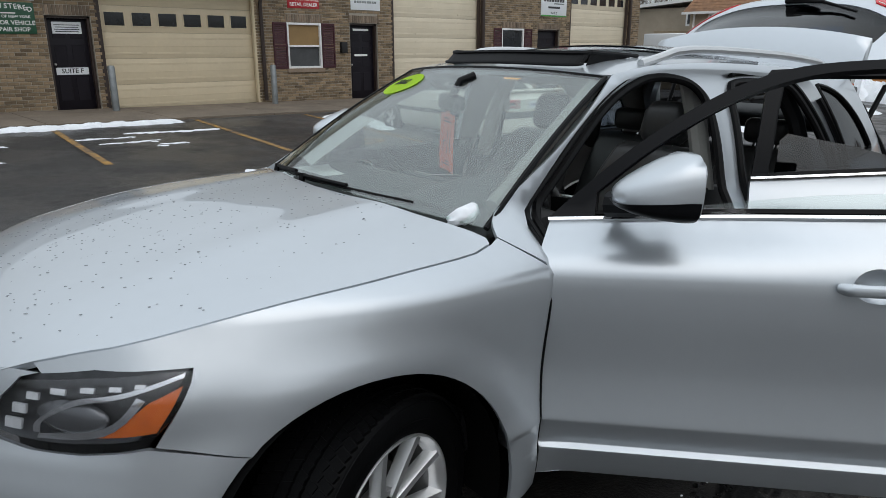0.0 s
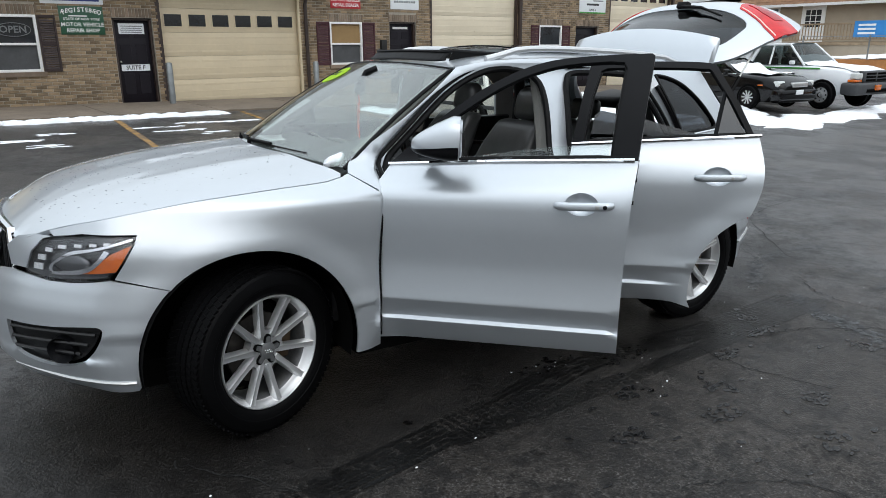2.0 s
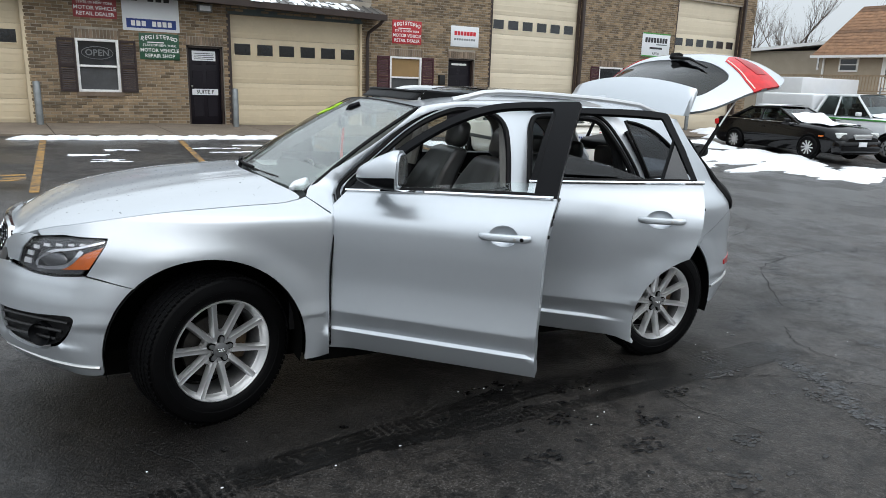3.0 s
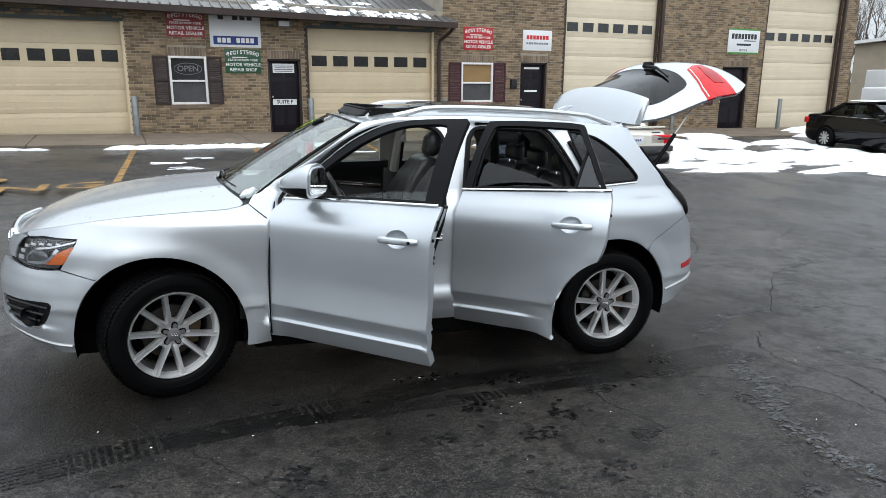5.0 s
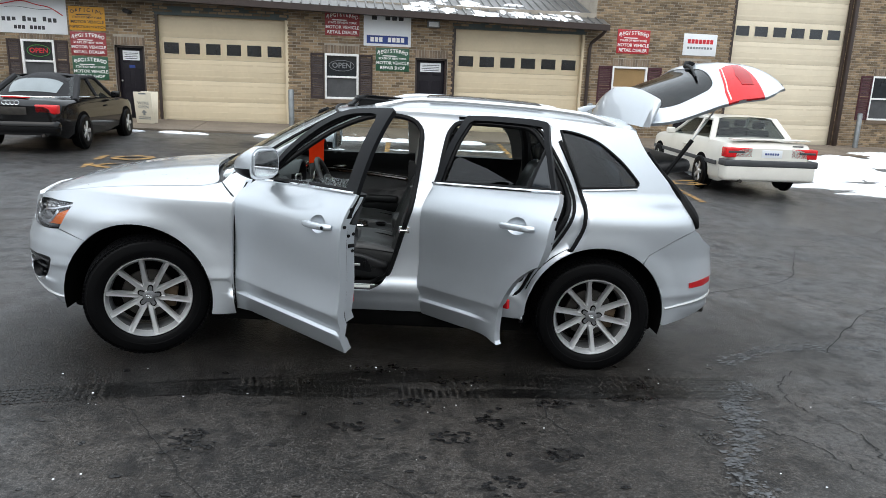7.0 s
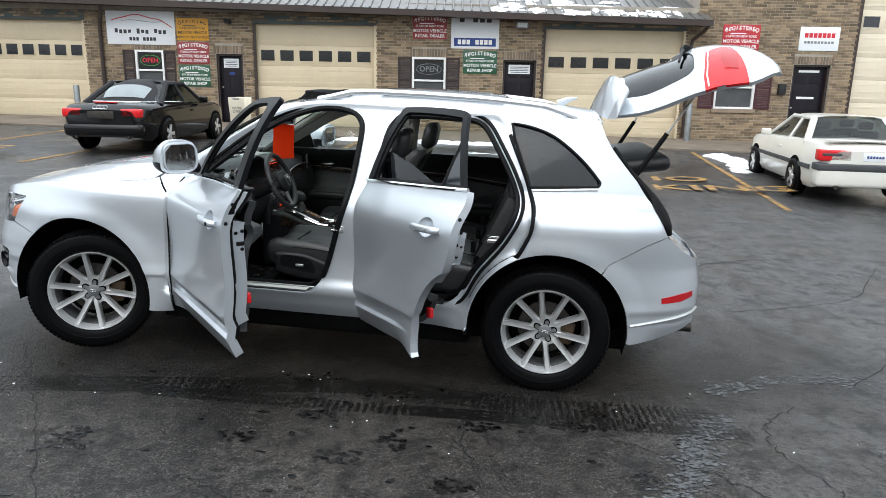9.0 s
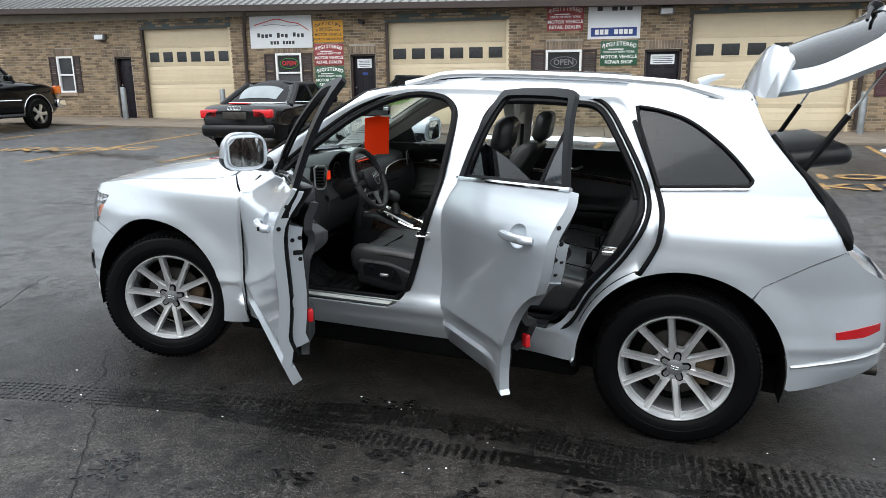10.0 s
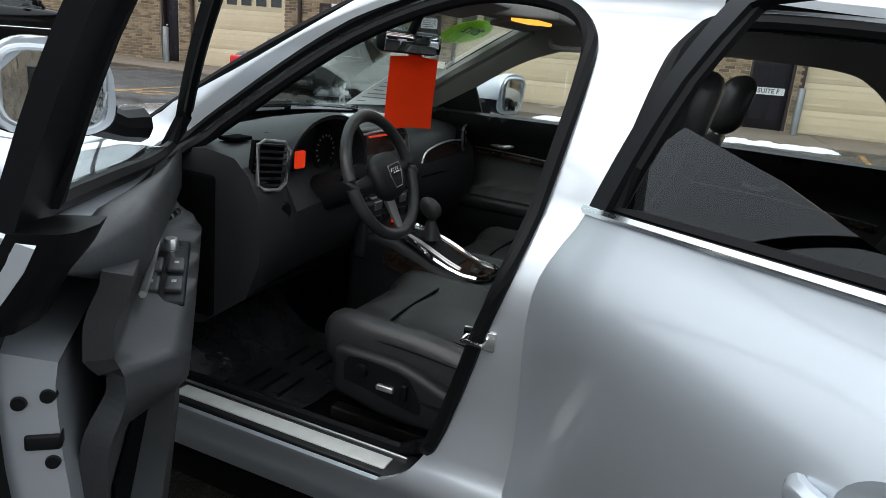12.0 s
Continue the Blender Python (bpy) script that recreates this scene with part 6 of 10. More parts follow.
# door mirror
def mirror_unit(parent, sg, name="side_mirror"):
    cx, cy, cz = -0.452, 0.940, 1.252
    bm = bmesh.new()
    bmesh.ops.create_uvsphere(bm, u_segments=28, v_segments=18, radius=1)
    for q in bm.verts:
        x, y, z = q.co
        k = lambda a, p: math.copysign(abs(a) ** p, a)
        px = k(x, 0.9) * 0.175 * (1 - 0.25 * y * y)
        px = min(px, 0.030)
        q.co = Vector((cx + px, sg * (cy + k(y, 0.62) * 0.108 * (1 - 0.10 * z) * (1 + 0.9 * min(px, 0))), cz + k(z, 0.66) * 0.091 * (1 + 0.04 * y) * (1 + 2.6 * min(px, 0)) + 0.20 * min(px, 0)))
    shell = part(name, bm, PAINT, parent, "silver door mirror with black underside", 60)
    bm = bmesh.new()
    bmesh.ops.create_uvsphere(bm, u_segments=28, v_segments=18, radius=1)
    for q in bm.verts:
        x, y, z = q.co
        k = lambda a, p: math.copysign(abs(a) ** p, a)
        px = min(k(x, 0.9) * 0.178 * (1 - 0.25 * y * y), 0.026)
        z = min(k(z, 0.66), -0.30)
        q.co = Vector((cx + px, sg * (cy + k(y, 0.62) * 0.110 * (1 - 0.10 * z) * (1 + 0.9 * min(px, 0))), cz + z * 0.0935 * (1 + 0.04 * y) * (1 + 2.6 * min(px, 0)) + 0.20 * min(px, 0)))
    part("mirror_base", bm, BLACKTRIM, shell, "black lower shell", 60)
    bm = tube_bm([(cx - 0.04, sg * (cy - 0.07), cz - 0.06), (cx - 0.08, sg * (cy - 0.12), cz - 0.082), (cx - 0.13, sg * (cy - 0.17), cz - 0.088)], [0.040, 0.034, 0.04], 10)
    part("mirror_arm", bm, BLACKTRIM, shell)
    pts = []
    n = 36
    for i in range(n):
        a = 2 * math.pi * i / n
        k = lambda v, p: math.copysign(abs(v) ** p, v)
        pts.append((cx + 0.0335, sg * (cy + k(math.cos(a), 0.5) * 0.087), cz + k(math.sin(a), 0.5) * 0.072))
    bm = bmesh.new()
    bm.faces.new([bm.verts.new(p) for p in pts])
    bmesh.ops.solidify(bm, geom=bm.faces[:], thickness=0.003)
    turn = Matrix.Translation((cx + 0.041, sg * cy, cz)) @ Matrix.Rotation(radians(sg * 6), 4, "Z") @ Matrix.Rotation(radians(-5.5), 4, "Y") @ Matrix.Diagonal((1, 0.96, 0.97, 1)) @ Matrix.Translation((-cx - 0.0335, -sg * cy, -cz))
    part("mirror_glass", bm, MIRRORGLASS, shell, "mirror glass", 0).matrix_basis = turn
    part("mirror_rim", tube_bm(pts, 0.0065, 8, closed=True), PAINT, shell)
    shell.matrix_basis = Matrix.Translation((cx, sg * cy, cz)) @ Matrix.Rotation(radians(-sg * 14), 4, "Z") @ Matrix.Rotation(radians(4), 4, "Y") @ Matrix.Translation((-cx, -sg * cy, -cz))
    return shell


mirror_unit(front_door, -1)
mirror_unit(car, 1)

RD = [(0.262, 0.318), (0.60, 0.315), (0.72, 0.318), (0.80, 0.325), (0.86, 0.325), (0.92, 0.312), (0.951, 0.302)] + arc(RWX, RWZ, 0.474, 186, 116, 12) + spl((1.212, 0.800), (1.238, 0.86), (1.262, 0.95), (1.266, 1.05), (1.254, 1.14), (1.242, belt(1.242)), n=5)
RD += [(x, belt(x)) for x in levels(0.318, 1.15, 0.15)[::-1]] + spl((0.300, 1.02), (0.280, 0.75), (0.268, 0.5), (0.262, 0.34), n=5)
RFRAME = [(0.318, belt(0.318) + 0.001), (0.6, belt(0.6) + 0.001), (0.9, belt(0.9) + 0.001), (1.222, belt(1.22) + 0.001), (1.140, 1.36), (1.040, 1.532), (1.026, 1.547)] + spl((1.005, 1.552), (0.90, 1.563), (0.62, 1.572), (0.41, 1.570), n=4) + [(0.395, 1.555), (0.355, 1.36)]
RHOLE = [(0.378, belt(0.378) + 0.012), (1.190, belt(1.19) + 0.012), (1.108, 1.36), (1.012, 1.514), (0.998, 1.524)] + spl((0.97, 1.525), (0.85, 1.534), (0.62, 1.542), (0.48, 1.542), n=4) + [(0.452, 1.528), (0.416, 1.40)]
RGLASS = [(0.40, 1.13), (0.95, 1.15), (0.94, 1.205), (0.70, 1.275), (0.46, 1.325), (0.43, 1.30)]
RCARD = [(0.33, 0.40), (0.78, 0.42), (0.86, 0.55), (0.90, 0.70), (0.98, 0.84), (1.07, 0.93), (1.12, 1.02), (1.13, 1.10)] + [(0.70, 1.10), (0.37, 1.09)] + [(0.345, 0.9)]
RM = Matrix.Translation((0.050, -0.002, 0.010)) @ swing(0.28, -0.86, 0.33, 48.6, 3.0)
rear_door = side_door("rear_door", RD, RFRAME, RHOLE, RGLASS, 1.06, 0.995, RM, "open silver rear door with its window half lowered", RCARD, False, low=0.70, pane=TINTED)
sheet("divider", [[(1.035, belt(1.03) + 0.01), (1.178, belt(1.19) + 0.012), (1.075, 1.40)]], lambda x, z: (x, -half(x, z) + 0.014, z), 0.05, 0.05, 0.004, BLACK_GLASS, rear_door, "fixed corner pane")
part("divider_bar", tube_bm([(1.035, -half(1.035, 1.19) + 0.014, 1.19), (1.078, -half(1.078, 1.41) + 0.014, 1.41)], 0.011, 6), BLACKTRIM, rear_door)
soft_box("door_edge_lamp", 0.86, card_y(0.86, 0.5) - 0.02, 0.475, 0.90, card_y(0.86, 0.5) + 0.004, 0.53, 0.006, REDLENS, rear_door, "red door edge lamp")
for x, z, dy in ((1.222, 0.99, 0.09), (1.215, 0.93, 0.075), (1.208, 0.92, 0.105), (1.195, 0.87, 0.09), (1.264, 1.06, 0.02)):
    bm = bmesh.new()
    bmesh.ops.create_cone(bm, cap_ends=True, segments=12, radius1=0.010, radius2=0.008, depth=0.012)
    bm.transform(Matrix.Translation((x, -half(x, z) + dy, z)) @ Matrix.Rotation(radians(80), 4, "Y"))
    part("grommet", bm, RUBBER, rear_door)

# strikers on the pillars
for x, z in ((0.172, 0.862), (1.075, 0.872)):
    bm = bmesh.new()
    y = -half(x, z) + 0.055
    tube_bm([(x - 0.03, y, z + 0.012), (x - 0.03, y - 0.035, z + 0.012), (x + 0.012, y - 0.035, z + 0.012), (x + 0.012, y, z + 0.012)], 0.005, 6, bm)
    box_bm(x - 0.04, y - 0.004, z - 0.012, x + 0.03, y + 0.01, z + 0.03, 0.003, bm)
    part("door_striker", bm, CHROME, car, "steel door striker")
soft_box("sticker_plate", 0.20, -half(0.26, 0.42) + 0.0745, 0.385, 0.30, -half(0.26, 0.42) + 0.08, 0.43, 0.001, SATIN, car)
# sill plate
soft_box("sill_plate", -0.70, -0.872, 0.462, 0.02, -0.765, 0.479, 0.004, PLASTIC, car, "black sill plate with aluminium inlay")
soft_box("sill_inlay", -0.66, -0.853, 0.476, -0.03, -0.805, 0.4825, 0.003, SILLMETAL, car, "brushed aluminium sill inlay")
soft_box("sill_edge", -0.69, -0.792, 0.477, 0.0, -0.784, 0.485, 0.003, SATIN, car)
soft_box("sill_plate", 0.38, -0.872, 0.462, 0.80, -0.765, 0.479, 0.004, PLASTIC, car, "black rear sill plate")


# ---- raised tailgate ----
def gate_x(y, z):
    xc = curve([(0.74, 2.235), (0.79, 2.285), (0.90, 2.305), (1.05, 2.275), (1.17, 2.215), (1.22, 2.150), (1.40, 2.005), (1.52, 1.905), (1.56, 1.865)], z)
    xs = curve([(0.74, 2.14), (0.79, 2.17), (0.955, 2.06), (1.05, 2.015), (1.148, 1.955), (1.395, 1.735), (1.545, 1.65)], z)
    ye = curve([(0.74, 0.62), (0.80, 0.70), (0.955, 0.815), (1.05, 0.815), (1.148, 0.785), (1.395, 0.68), (1.56, 0.61)], z)
    a = min(abs(y) / ye, 1.1)
    return xc - (xc - xs) * a ** 3.2


GATE = Matrix.Translation((1.64, 0, 1.575)) @ Matrix.Rotation(radians(-73.5), 4, "Y") @ Matrix.Translation((-1.64, 0, -1.575))


def gate_fn(off):
    return lambda y, z: (gate_x(y, z) + off, y, z)


def gate_edge(z):
    return curve([(0.74, 0.58), (0.80, 0.68), (0.955, 0.805), (1.05, 0.807), (1.148, 0.780), (1.395, 0.672), (1.54, 0.605)], z)


zs = levels(0.775, 1.535, 0.06)
G_OUT = [(-gate_edge(z), z) for z in zs[::-1]] + spl((-0.62, 0.765), (-0.3, 0.752), (0.3, 0.752), (0.62, 0.765), n=4) + [(gate_edge(z), z) for z in zs]
G_OUT = G_OUT[::-1]
G_WIN = spl((-0.555, 1.208), (0.0, 1.202), (0.555, 1.208), n=8) + spl((0.580, 1.212), (0.600, 1.228), (0.603, 1.255), (0.585, 1.38), (0.545, 1.47), (0.525, 1.495), (0.50, 1.505), n=6) + spl((0.48, 1.507), (0.0, 1.515), (-0.48, 1.507), n=8) + spl((-0.50, 1.505), (-0.525, 1.495), (-0.545, 1.47), (-0.585, 1.38), (-0.603, 1.255), (-0.600, 1.228), (-0.580, 1.212), n=6)
tailgate = sheet("tailgate", [G_OUT, G_WIN], gate_fn(0), 0.05, 0.04, 0.026, PAINT, car, "raised silver tailgate seen from outside", inner=PLASTIC)
tailgate.matrix_basis = GATE
sheet("rear_window", [G_WIN], gate_fn(-0.006), 0.08, 0.06, 0.004, TINTED, tailgate, "dark tinted rear window")
for sg in (-1, 1):
    lamp = [(0.43, 1.045), (0.56, 1.015), (0.70, 0.985), (0.808, 0.962), (0.812, 1.05), (0.786, 1.150), (0.70, 1.168), (0.56, 1.172), (0.46, 1.165), (0.425, 1.11)]
    lamp = [(sg * y, z) for y, z in lamp]
    lamp = lamp if sg > 0 else lamp[::-1]
    sheet("tail_lamp", [lamp], gate_fn(0.006), 0.03, 0.03, 0.016, REDLENS, tailgate, "large red tail lamp")
    band = [(0.47, 1.095), (0.60, 1.105), (0.700, 1.085), (0.715, 1.020), (0.60, 1.025), (0.47, 1.055)]
    band = [(sg * y, z) for y, z in band]
    sheet("lamp_band", [band if sg < 0 else band[::-1]], gate_fn(0.010), 0.03, 0.02, 0.004, REDDARK, tailgate)
    pale = [(0.47, 1.158), (0.56, 1.164), (0.70, 1.160), (0.775, 1.143), (0.774, 1.137), (0.70, 1.154), (0.56, 1.1585), (0.47, 1.1525)]
    pale = [(sg * y, z) for y, z in pale]
    sheet("lamp_edge", [pale if sg < 0 else pale[::-1]], gate_fn(0.010), 0.02, 0.03, 0.003, HEADGLASS_PALE, tailgate)
    # gas strut
    a = GATE @ Vector((1.95, sg * 0.69, 1.16))
    b = Vector((1.83, sg * 0.62, 1.22))
    bm = tube_bm([b, b.lerp(a, 0.55)], 0.014, 8)
    st = part("gas_strut", bm, RUBBER, car, "black gas strut")
    part("strut_rod", tube_bm([b.lerp(a, 0.5), a], 0.006, 6), SATIN, st)
    # opening edge seal
    part("gate_seal", tube_bm([(x - 0.035, sg * (half(x, z) - 0.05), z) for x, z in REAR_EDGE + [(2.09, 0.86)]], 0.020, 8), RUBBER, car, "black tailgate seal")
    part("gate_jamb", tube_bm([(x - 0.055, sg * (half(x, z) - 0.085), z) for x, z in REAR_EDGE], 0.055, 8), PAINT, car, "silver tailgate jamb")
    sheet("jamb_lamp", [[(sg * y, z) for y, z in ((0.60, 0.90), (0.775, 0.86), (0.735, 1.07), (0.69, 1.10))][::sg * -1 if sg < 0 else 1]], lambda y, z: (2.030 - 0.35 * (z - 0.95) - 0.5 * (abs(y) - 0.7), y, z), 0.03, 0.03, 0.01, LAMPDOME, car)
# roof spoiler, part of the gate
bm = bmesh.new()
rows = []
for y in levels(-0.645, 0.645, 0.08):
    k = abs(y) / 0.645
    zt = 1.600 - 0.045 * k ** 2.5
    xe = 1.905 - 0.06 * k ** 2
    rows.append([bm.verts.new(q) for q in ((1.645, y, zt), (1.75, y, zt - 0.004), (xe - 0.03, y, zt - 0.022), (xe, y, zt - 0.036), (xe - 0.015, y, zt - 0.050), (1.82, y, zt - 0.055), (1.66, y, zt - 0.045))])
for a, b in zip(rows, rows[1:]):
    for i in range(7):
        bm.faces.new((a[i], b[i], b[(i + 1) % 7], a[(i + 1) % 7]))
bm.faces.new(rows[0])
bm.faces.new(rows[-1][::-1])
bmesh.ops.recalc_face_normals(bm, faces=bm.faces[:])
part("spoiler", bm, PAINT, tailgate, "silver roof spoiler", 80)
bm = bmesh.new()
tube_bm([(gate_x(0, 1.21) + 0.03, 0.0, 1.205), (gate_x(-0.2, 1.24) + 0.035, -0.2, 1.245), (gate_x(-0.42, 1.28) + 0.03, -0.42, 1.275)], [0.016, 0.010, 0.007], 8, bm)
box_bm(gate_x(0, 1.2) + 0.0, -0.05, 1.17, gate_x(0, 1.2) + 0.05, 0.05, 1.22, 0.012, bm)
part("rear_wiper", bm, RUBBER, tailgate, "black rear wiper")
# parcel shelf and flap held behind the seat
soft_box("boot_cover", 1.74, -0.56, 1.27, 2.06, 0.56, 1.36, 0.04, PLASTIC, car, "black boot cover flap", m=Matrix.Translation((1.9, 0, 1.32)) @ Matrix.Rotation(radians(-10), 4, "Y") @ Matrix.Translation((-1.9, 0, -1.32)))

# ---- wheels ----
def stadium(r0, r1, w, front, back, turn):
    """A rounded bar that points outward from the hub."""
    a = radians(turn)
    ring = [(r1 + w * math.cos(q), w * math.sin(q)) for q in [math.pi * (k / 12 - 0.5) for k in range(13)]] + [(r0, w), (r0, -w)]
    bm = bmesh.new()
    top = [bm.verts.new((u * math.cos(a) - v * math.sin(a), front, u * math.sin(a) + v * math.cos(a))) for u, v in ring]
    low = [bm.verts.new((u * math.cos(a) - v * math.sin(a), back, u * math.sin(a) + v * math.cos(a))) for u, v in ring]
    bm.faces.new(top)
    for i in range(len(ring)):
        j = (i + 1) % len(ring)
        bm.faces.new((top[i], low[i], low[j], top[j]))
    bmesh.ops.recalc_face_normals(bm, faces=bm.faces[:])
    return bm


def make_wheel():
    bm = lathe_bm([(0.2545, -0.096), (0.2540, -0.104), (0.2515, -0.1085), (0.2475, -0.1085), (0.2445, -0.104), (0.2425, -0.094), (0.237, -0.088), (0.233, -0.070), (0.227, -0.060)], 64)
    rim = part("wheel", bm, ALLOY, car, "ten spoke alloy wheel with black tyre", 40)
    prof = [(0.232, 0.10), (0.262, 0.116), (0.315, 0.118), (0.345, 0.112), (0.362, 0.098), (0.367, 0.07), (0.3685, 0.045), (0.3685, 0.042), (0.361, 0.040), (0.361, 0.034), (0.3695, 0.032), (0.370, 0.004), (0.362, 0.002), (0.362, -0.004), (0.370, -0.006),
            (0.3695, -0.030), (0.361, -0.032), (0.361, -0.038), (0.3685, -0.040), (0.367, -0.072), (0.362, -0.096), (0.352, -0.108), (0.347, -0.1105), (0.346, -0.113), (0.318, -0.1195), (0.300, -0.1195), (0.298, -0.1175), (0.275, -0.116), (0.260, -0.108), (0.253, -0.100), (0.248, -0.08)]
    part("tyre", lathe_bm(prof, 96), TYRE, rim, "black tyre with wet tread", 30)
    bm = bmesh.new()
    for i in range(84):
        for q, w, k in ((0.088, 0.036, 0.0), (0.056, 0.026, 0.5), (0.018, 0.028, 0.0), (-0.018, 0.028, 0.5), (-0.056, 0.026, 0.0), (-0.088, 0.036, 0.5)):
            a = 2 * math.pi * (i + k) / 84
            rot = Matrix.Rotation(-a, 4, "Y") @ Matrix.Translation((0.366 if abs(q) < 0.08 else 0.3625, q, 0)) @ Matrix.Rotation(radians(18 if q > 0 else -18), 4, "X")
            corner = [bm.verts.new(rot @ Vector((x * 0.0045, y * w / 2, z * 0.0105))) for x in (-1, 1) for y in (-1, 1) for z in (-1, 1)]
            for f in ((4, 6, 7, 5), (0, 4, 5, 1), (2, 3, 7, 6), (0, 2, 6, 4), (1, 5, 7, 3)):
                bm.faces.new([corner[j] for j in f])
    part("tread", bm, TYRE, rim, "", 30)["kind"] = "stuff"
    part("barrel", lathe_bm([(0.229, -0.062), (0.222, -0.050), (0.214, -0.01), (0.218, 0.06), (0.236, 0.09)], 48), BARREL, rim, "silver inner barrel with its shade put into a dark colour")
    for k in range(5):
        turn = radians(72 * k + 90)
        ux, uz = math.cos(turn), math.sin(turn)
        for sgn in (-1, 1):
            bm = bmesh.new()
            p0, p1 = Vector((0.062, sgn * 0.0250)), Vector((0.2385, sgn * 0.0790))
            across = Vector((-(p1 - p0).y, (p1 - p0).x)).normalized()
            rows = []
            for t in levels(0, 1, 0.125):
                c = p0.lerp(p1, t)
                w = 0.0160 - 0.0015 * step(0.0, 0.50, t) + 0.0015 * step(0.7, 1.0, t)
                dep = -0.070 - 0.030 * t ** 0.8 + 0.004 * math.sin(math.pi * t)
                ring = []
                for u, v in ((-1.25, 0.034), (-0.95, 0.006), (-0.72, -0.001), (0.0, 0.0015), (0.72, -0.001), (0.95, 0.006), (1.25, 0.034)):
                    q = c + across * (u * w)
                    ring.append(bm.verts.new((q.x * ux - q.y * uz, dep + v, q.x * uz + q.y * ux)))
                rows.append(ring)
            for p, q in zip(rows, rows[1:]):
                for i in range(7):
                    bm.faces.new((p[i], q[i], q[(i + 1) % 7], p[(i + 1) % 7]))
            bm.faces.new(rows[0])
            bm.faces.new(rows[-1])
            bmesh.ops.recalc_face_normals(bm, faces=bm.faces[:])
            part("spoke", bm, ALLOY, rim, "", 28)
        bm = bmesh.new()
        face = [(0.035, -0.030), (0.078, -0.042), (0.098, -0.036), (0.087, 0.0), (0.098, 0.036), (0.078, 0.042), (0.035, 0.030)]
        top = [bm.verts.new((u * ux - v * uz, -0.0625 - 0.05 * u, u * uz + v * ux)) for u, v in face]
        low = [bm.verts.new((u * ux - v * uz, -0.030, u * uz + v * ux)) for u, v in face]
        bm.faces.new(top)
        for i in range(7):
            bm.faces.new((top[i], low[i], low[(i + 1) % 7], top[(i + 1) % 7]))
        bmesh.ops.recalc_face_normals(bm, faces=bm.faces[:])
        part("spoke_web", bm, ALLOY, rim, "", 20)
    part("hub", lathe_bm([(0.0005, -0.074), (0.033, -0.074), (0.036, -0.071), (0.038, -0.062), (0.062, -0.058), (0.072, -0.040), (0.074, 0.0)], 40), ALLOY, rim)
    cap = lathe_bm([(0.0005, -0.0850), (0.030, -0.0845), (0.0365, -0.0815), (0.0375, -0.070)], 36)
    for k in range(5):
        # raised black plate in place of a recess, its shade put into the colour
        slot = part("bolt_recess_plate", stadium(0.034, 0.0555, 0.0165, -0.0735, -0.05, 72 * k + 90), UNDER, rim, "raised black plate for the shaded bolt recess", 20)
        join_bm(cap, stadium(0.030, 0.0535, 0.0105, -0.0805, -0.06, 72 * k + 90))
    part("centre_cap", cap, CAPGREY, rim, "grey star-shaped centre cap", 30)
    bm = bmesh.new()
    for i in range(4):
        c = -0.0135 + 0.009 * i
        tube_bm([(c + 0.006 * math.cos(b), -0.0853, 0.006 * math.sin(b)) for b in [2 * math.pi * j / 12 for j in range(12)]], 0.0012, 4, bm, closed=True)
    part("cap_mark", bm, CHROME, rim)
    part("brake_disc", lathe_bm([(0.04, -0.006), (0.155, -0.006), (0.157, 0.01), (0.04, 0.012)], 40), DARKMETAL, rim, "grey brake disc")
    bm = box_bm(0.085, -0.03, -0.07, 0.17, 0.035, 0.07, 0.015)
    part("brake_caliper", bm, CALIPER, rim, "rusty brake caliper")
    part("brake_shield", lathe_bm([(0.0005, 0.05), (0.20, 0.05), (0.205, 0.07)], 32), UNDER, rim)
    return rim


wheel = make_wheel()
wheel.matrix_basis = pose(-1.415, -0.808, 0.366, 0, 9, 20)
for x, y, turn, spin in ((1.4035, -0.808, 0, 9), (-1.415, 0.808, 200, 10), (1.4035, 0.808, 180, 40)):
    copy_thing(wheel, pose(x, y, 0.366, 0, spin, turn))


# ---- the cabin ----
GLOW_RED = mat("lit_red_display", (0.25, 0.03, 0.01), 0.3)
GLOW_RED.node_tree.nodes["Principled BSDF"].inputs["Emission Color"].default_value = (1.0, 0.05, 0.012, 1)
GLOW_RED.node_tree.nodes["Principled BSDF"].inputs["Emission Strength"].default_value = 0.45
DOME = mat("lit_amber_dome_lens", (0.8, 0.5, 0.1), 0.3)
DOME.node_tree.nodes["Principled BSDF"].inputs["Emission Color"].default_value = (1.0, 0.44, 0.05, 1)
DOME.node_tree.nodes["Principled BSDF"].inputs["Emission Strength"].default_value = 1.15
DASH = mat("soft_black_dashboard", (0.024, 0.0245, 0.026), 0.48, 0, 0.15, 8, 0.06, 260, spec=0.5)
WOOD = mat("dark_gloss_walnut", (0.035, 0.022, 0.016), 0.15, 0, 0.5, 12, coat=0.6)
DISPLAY = mat("brown_glossy_screen", (0.075, 0.045, 0.04), 0.18, 0, 0.1, 3, coat=0.5)
PAPER = mat("white_paper", (0.80, 0.80, 0.78), 0.7, 0, 0.03, 5)
THINPAPER = mat("thin_white_paper", (0.80, 0.80, 0.79), 0.7, 0, 0.03, 5)
see_through_card(THINPAPER, (0.75, 0.76, 0.76), 0.45)
GREYINK = mat("grey_print", (0.30, 0.30, 0.32), 0.7, 0, 0.1, 9)


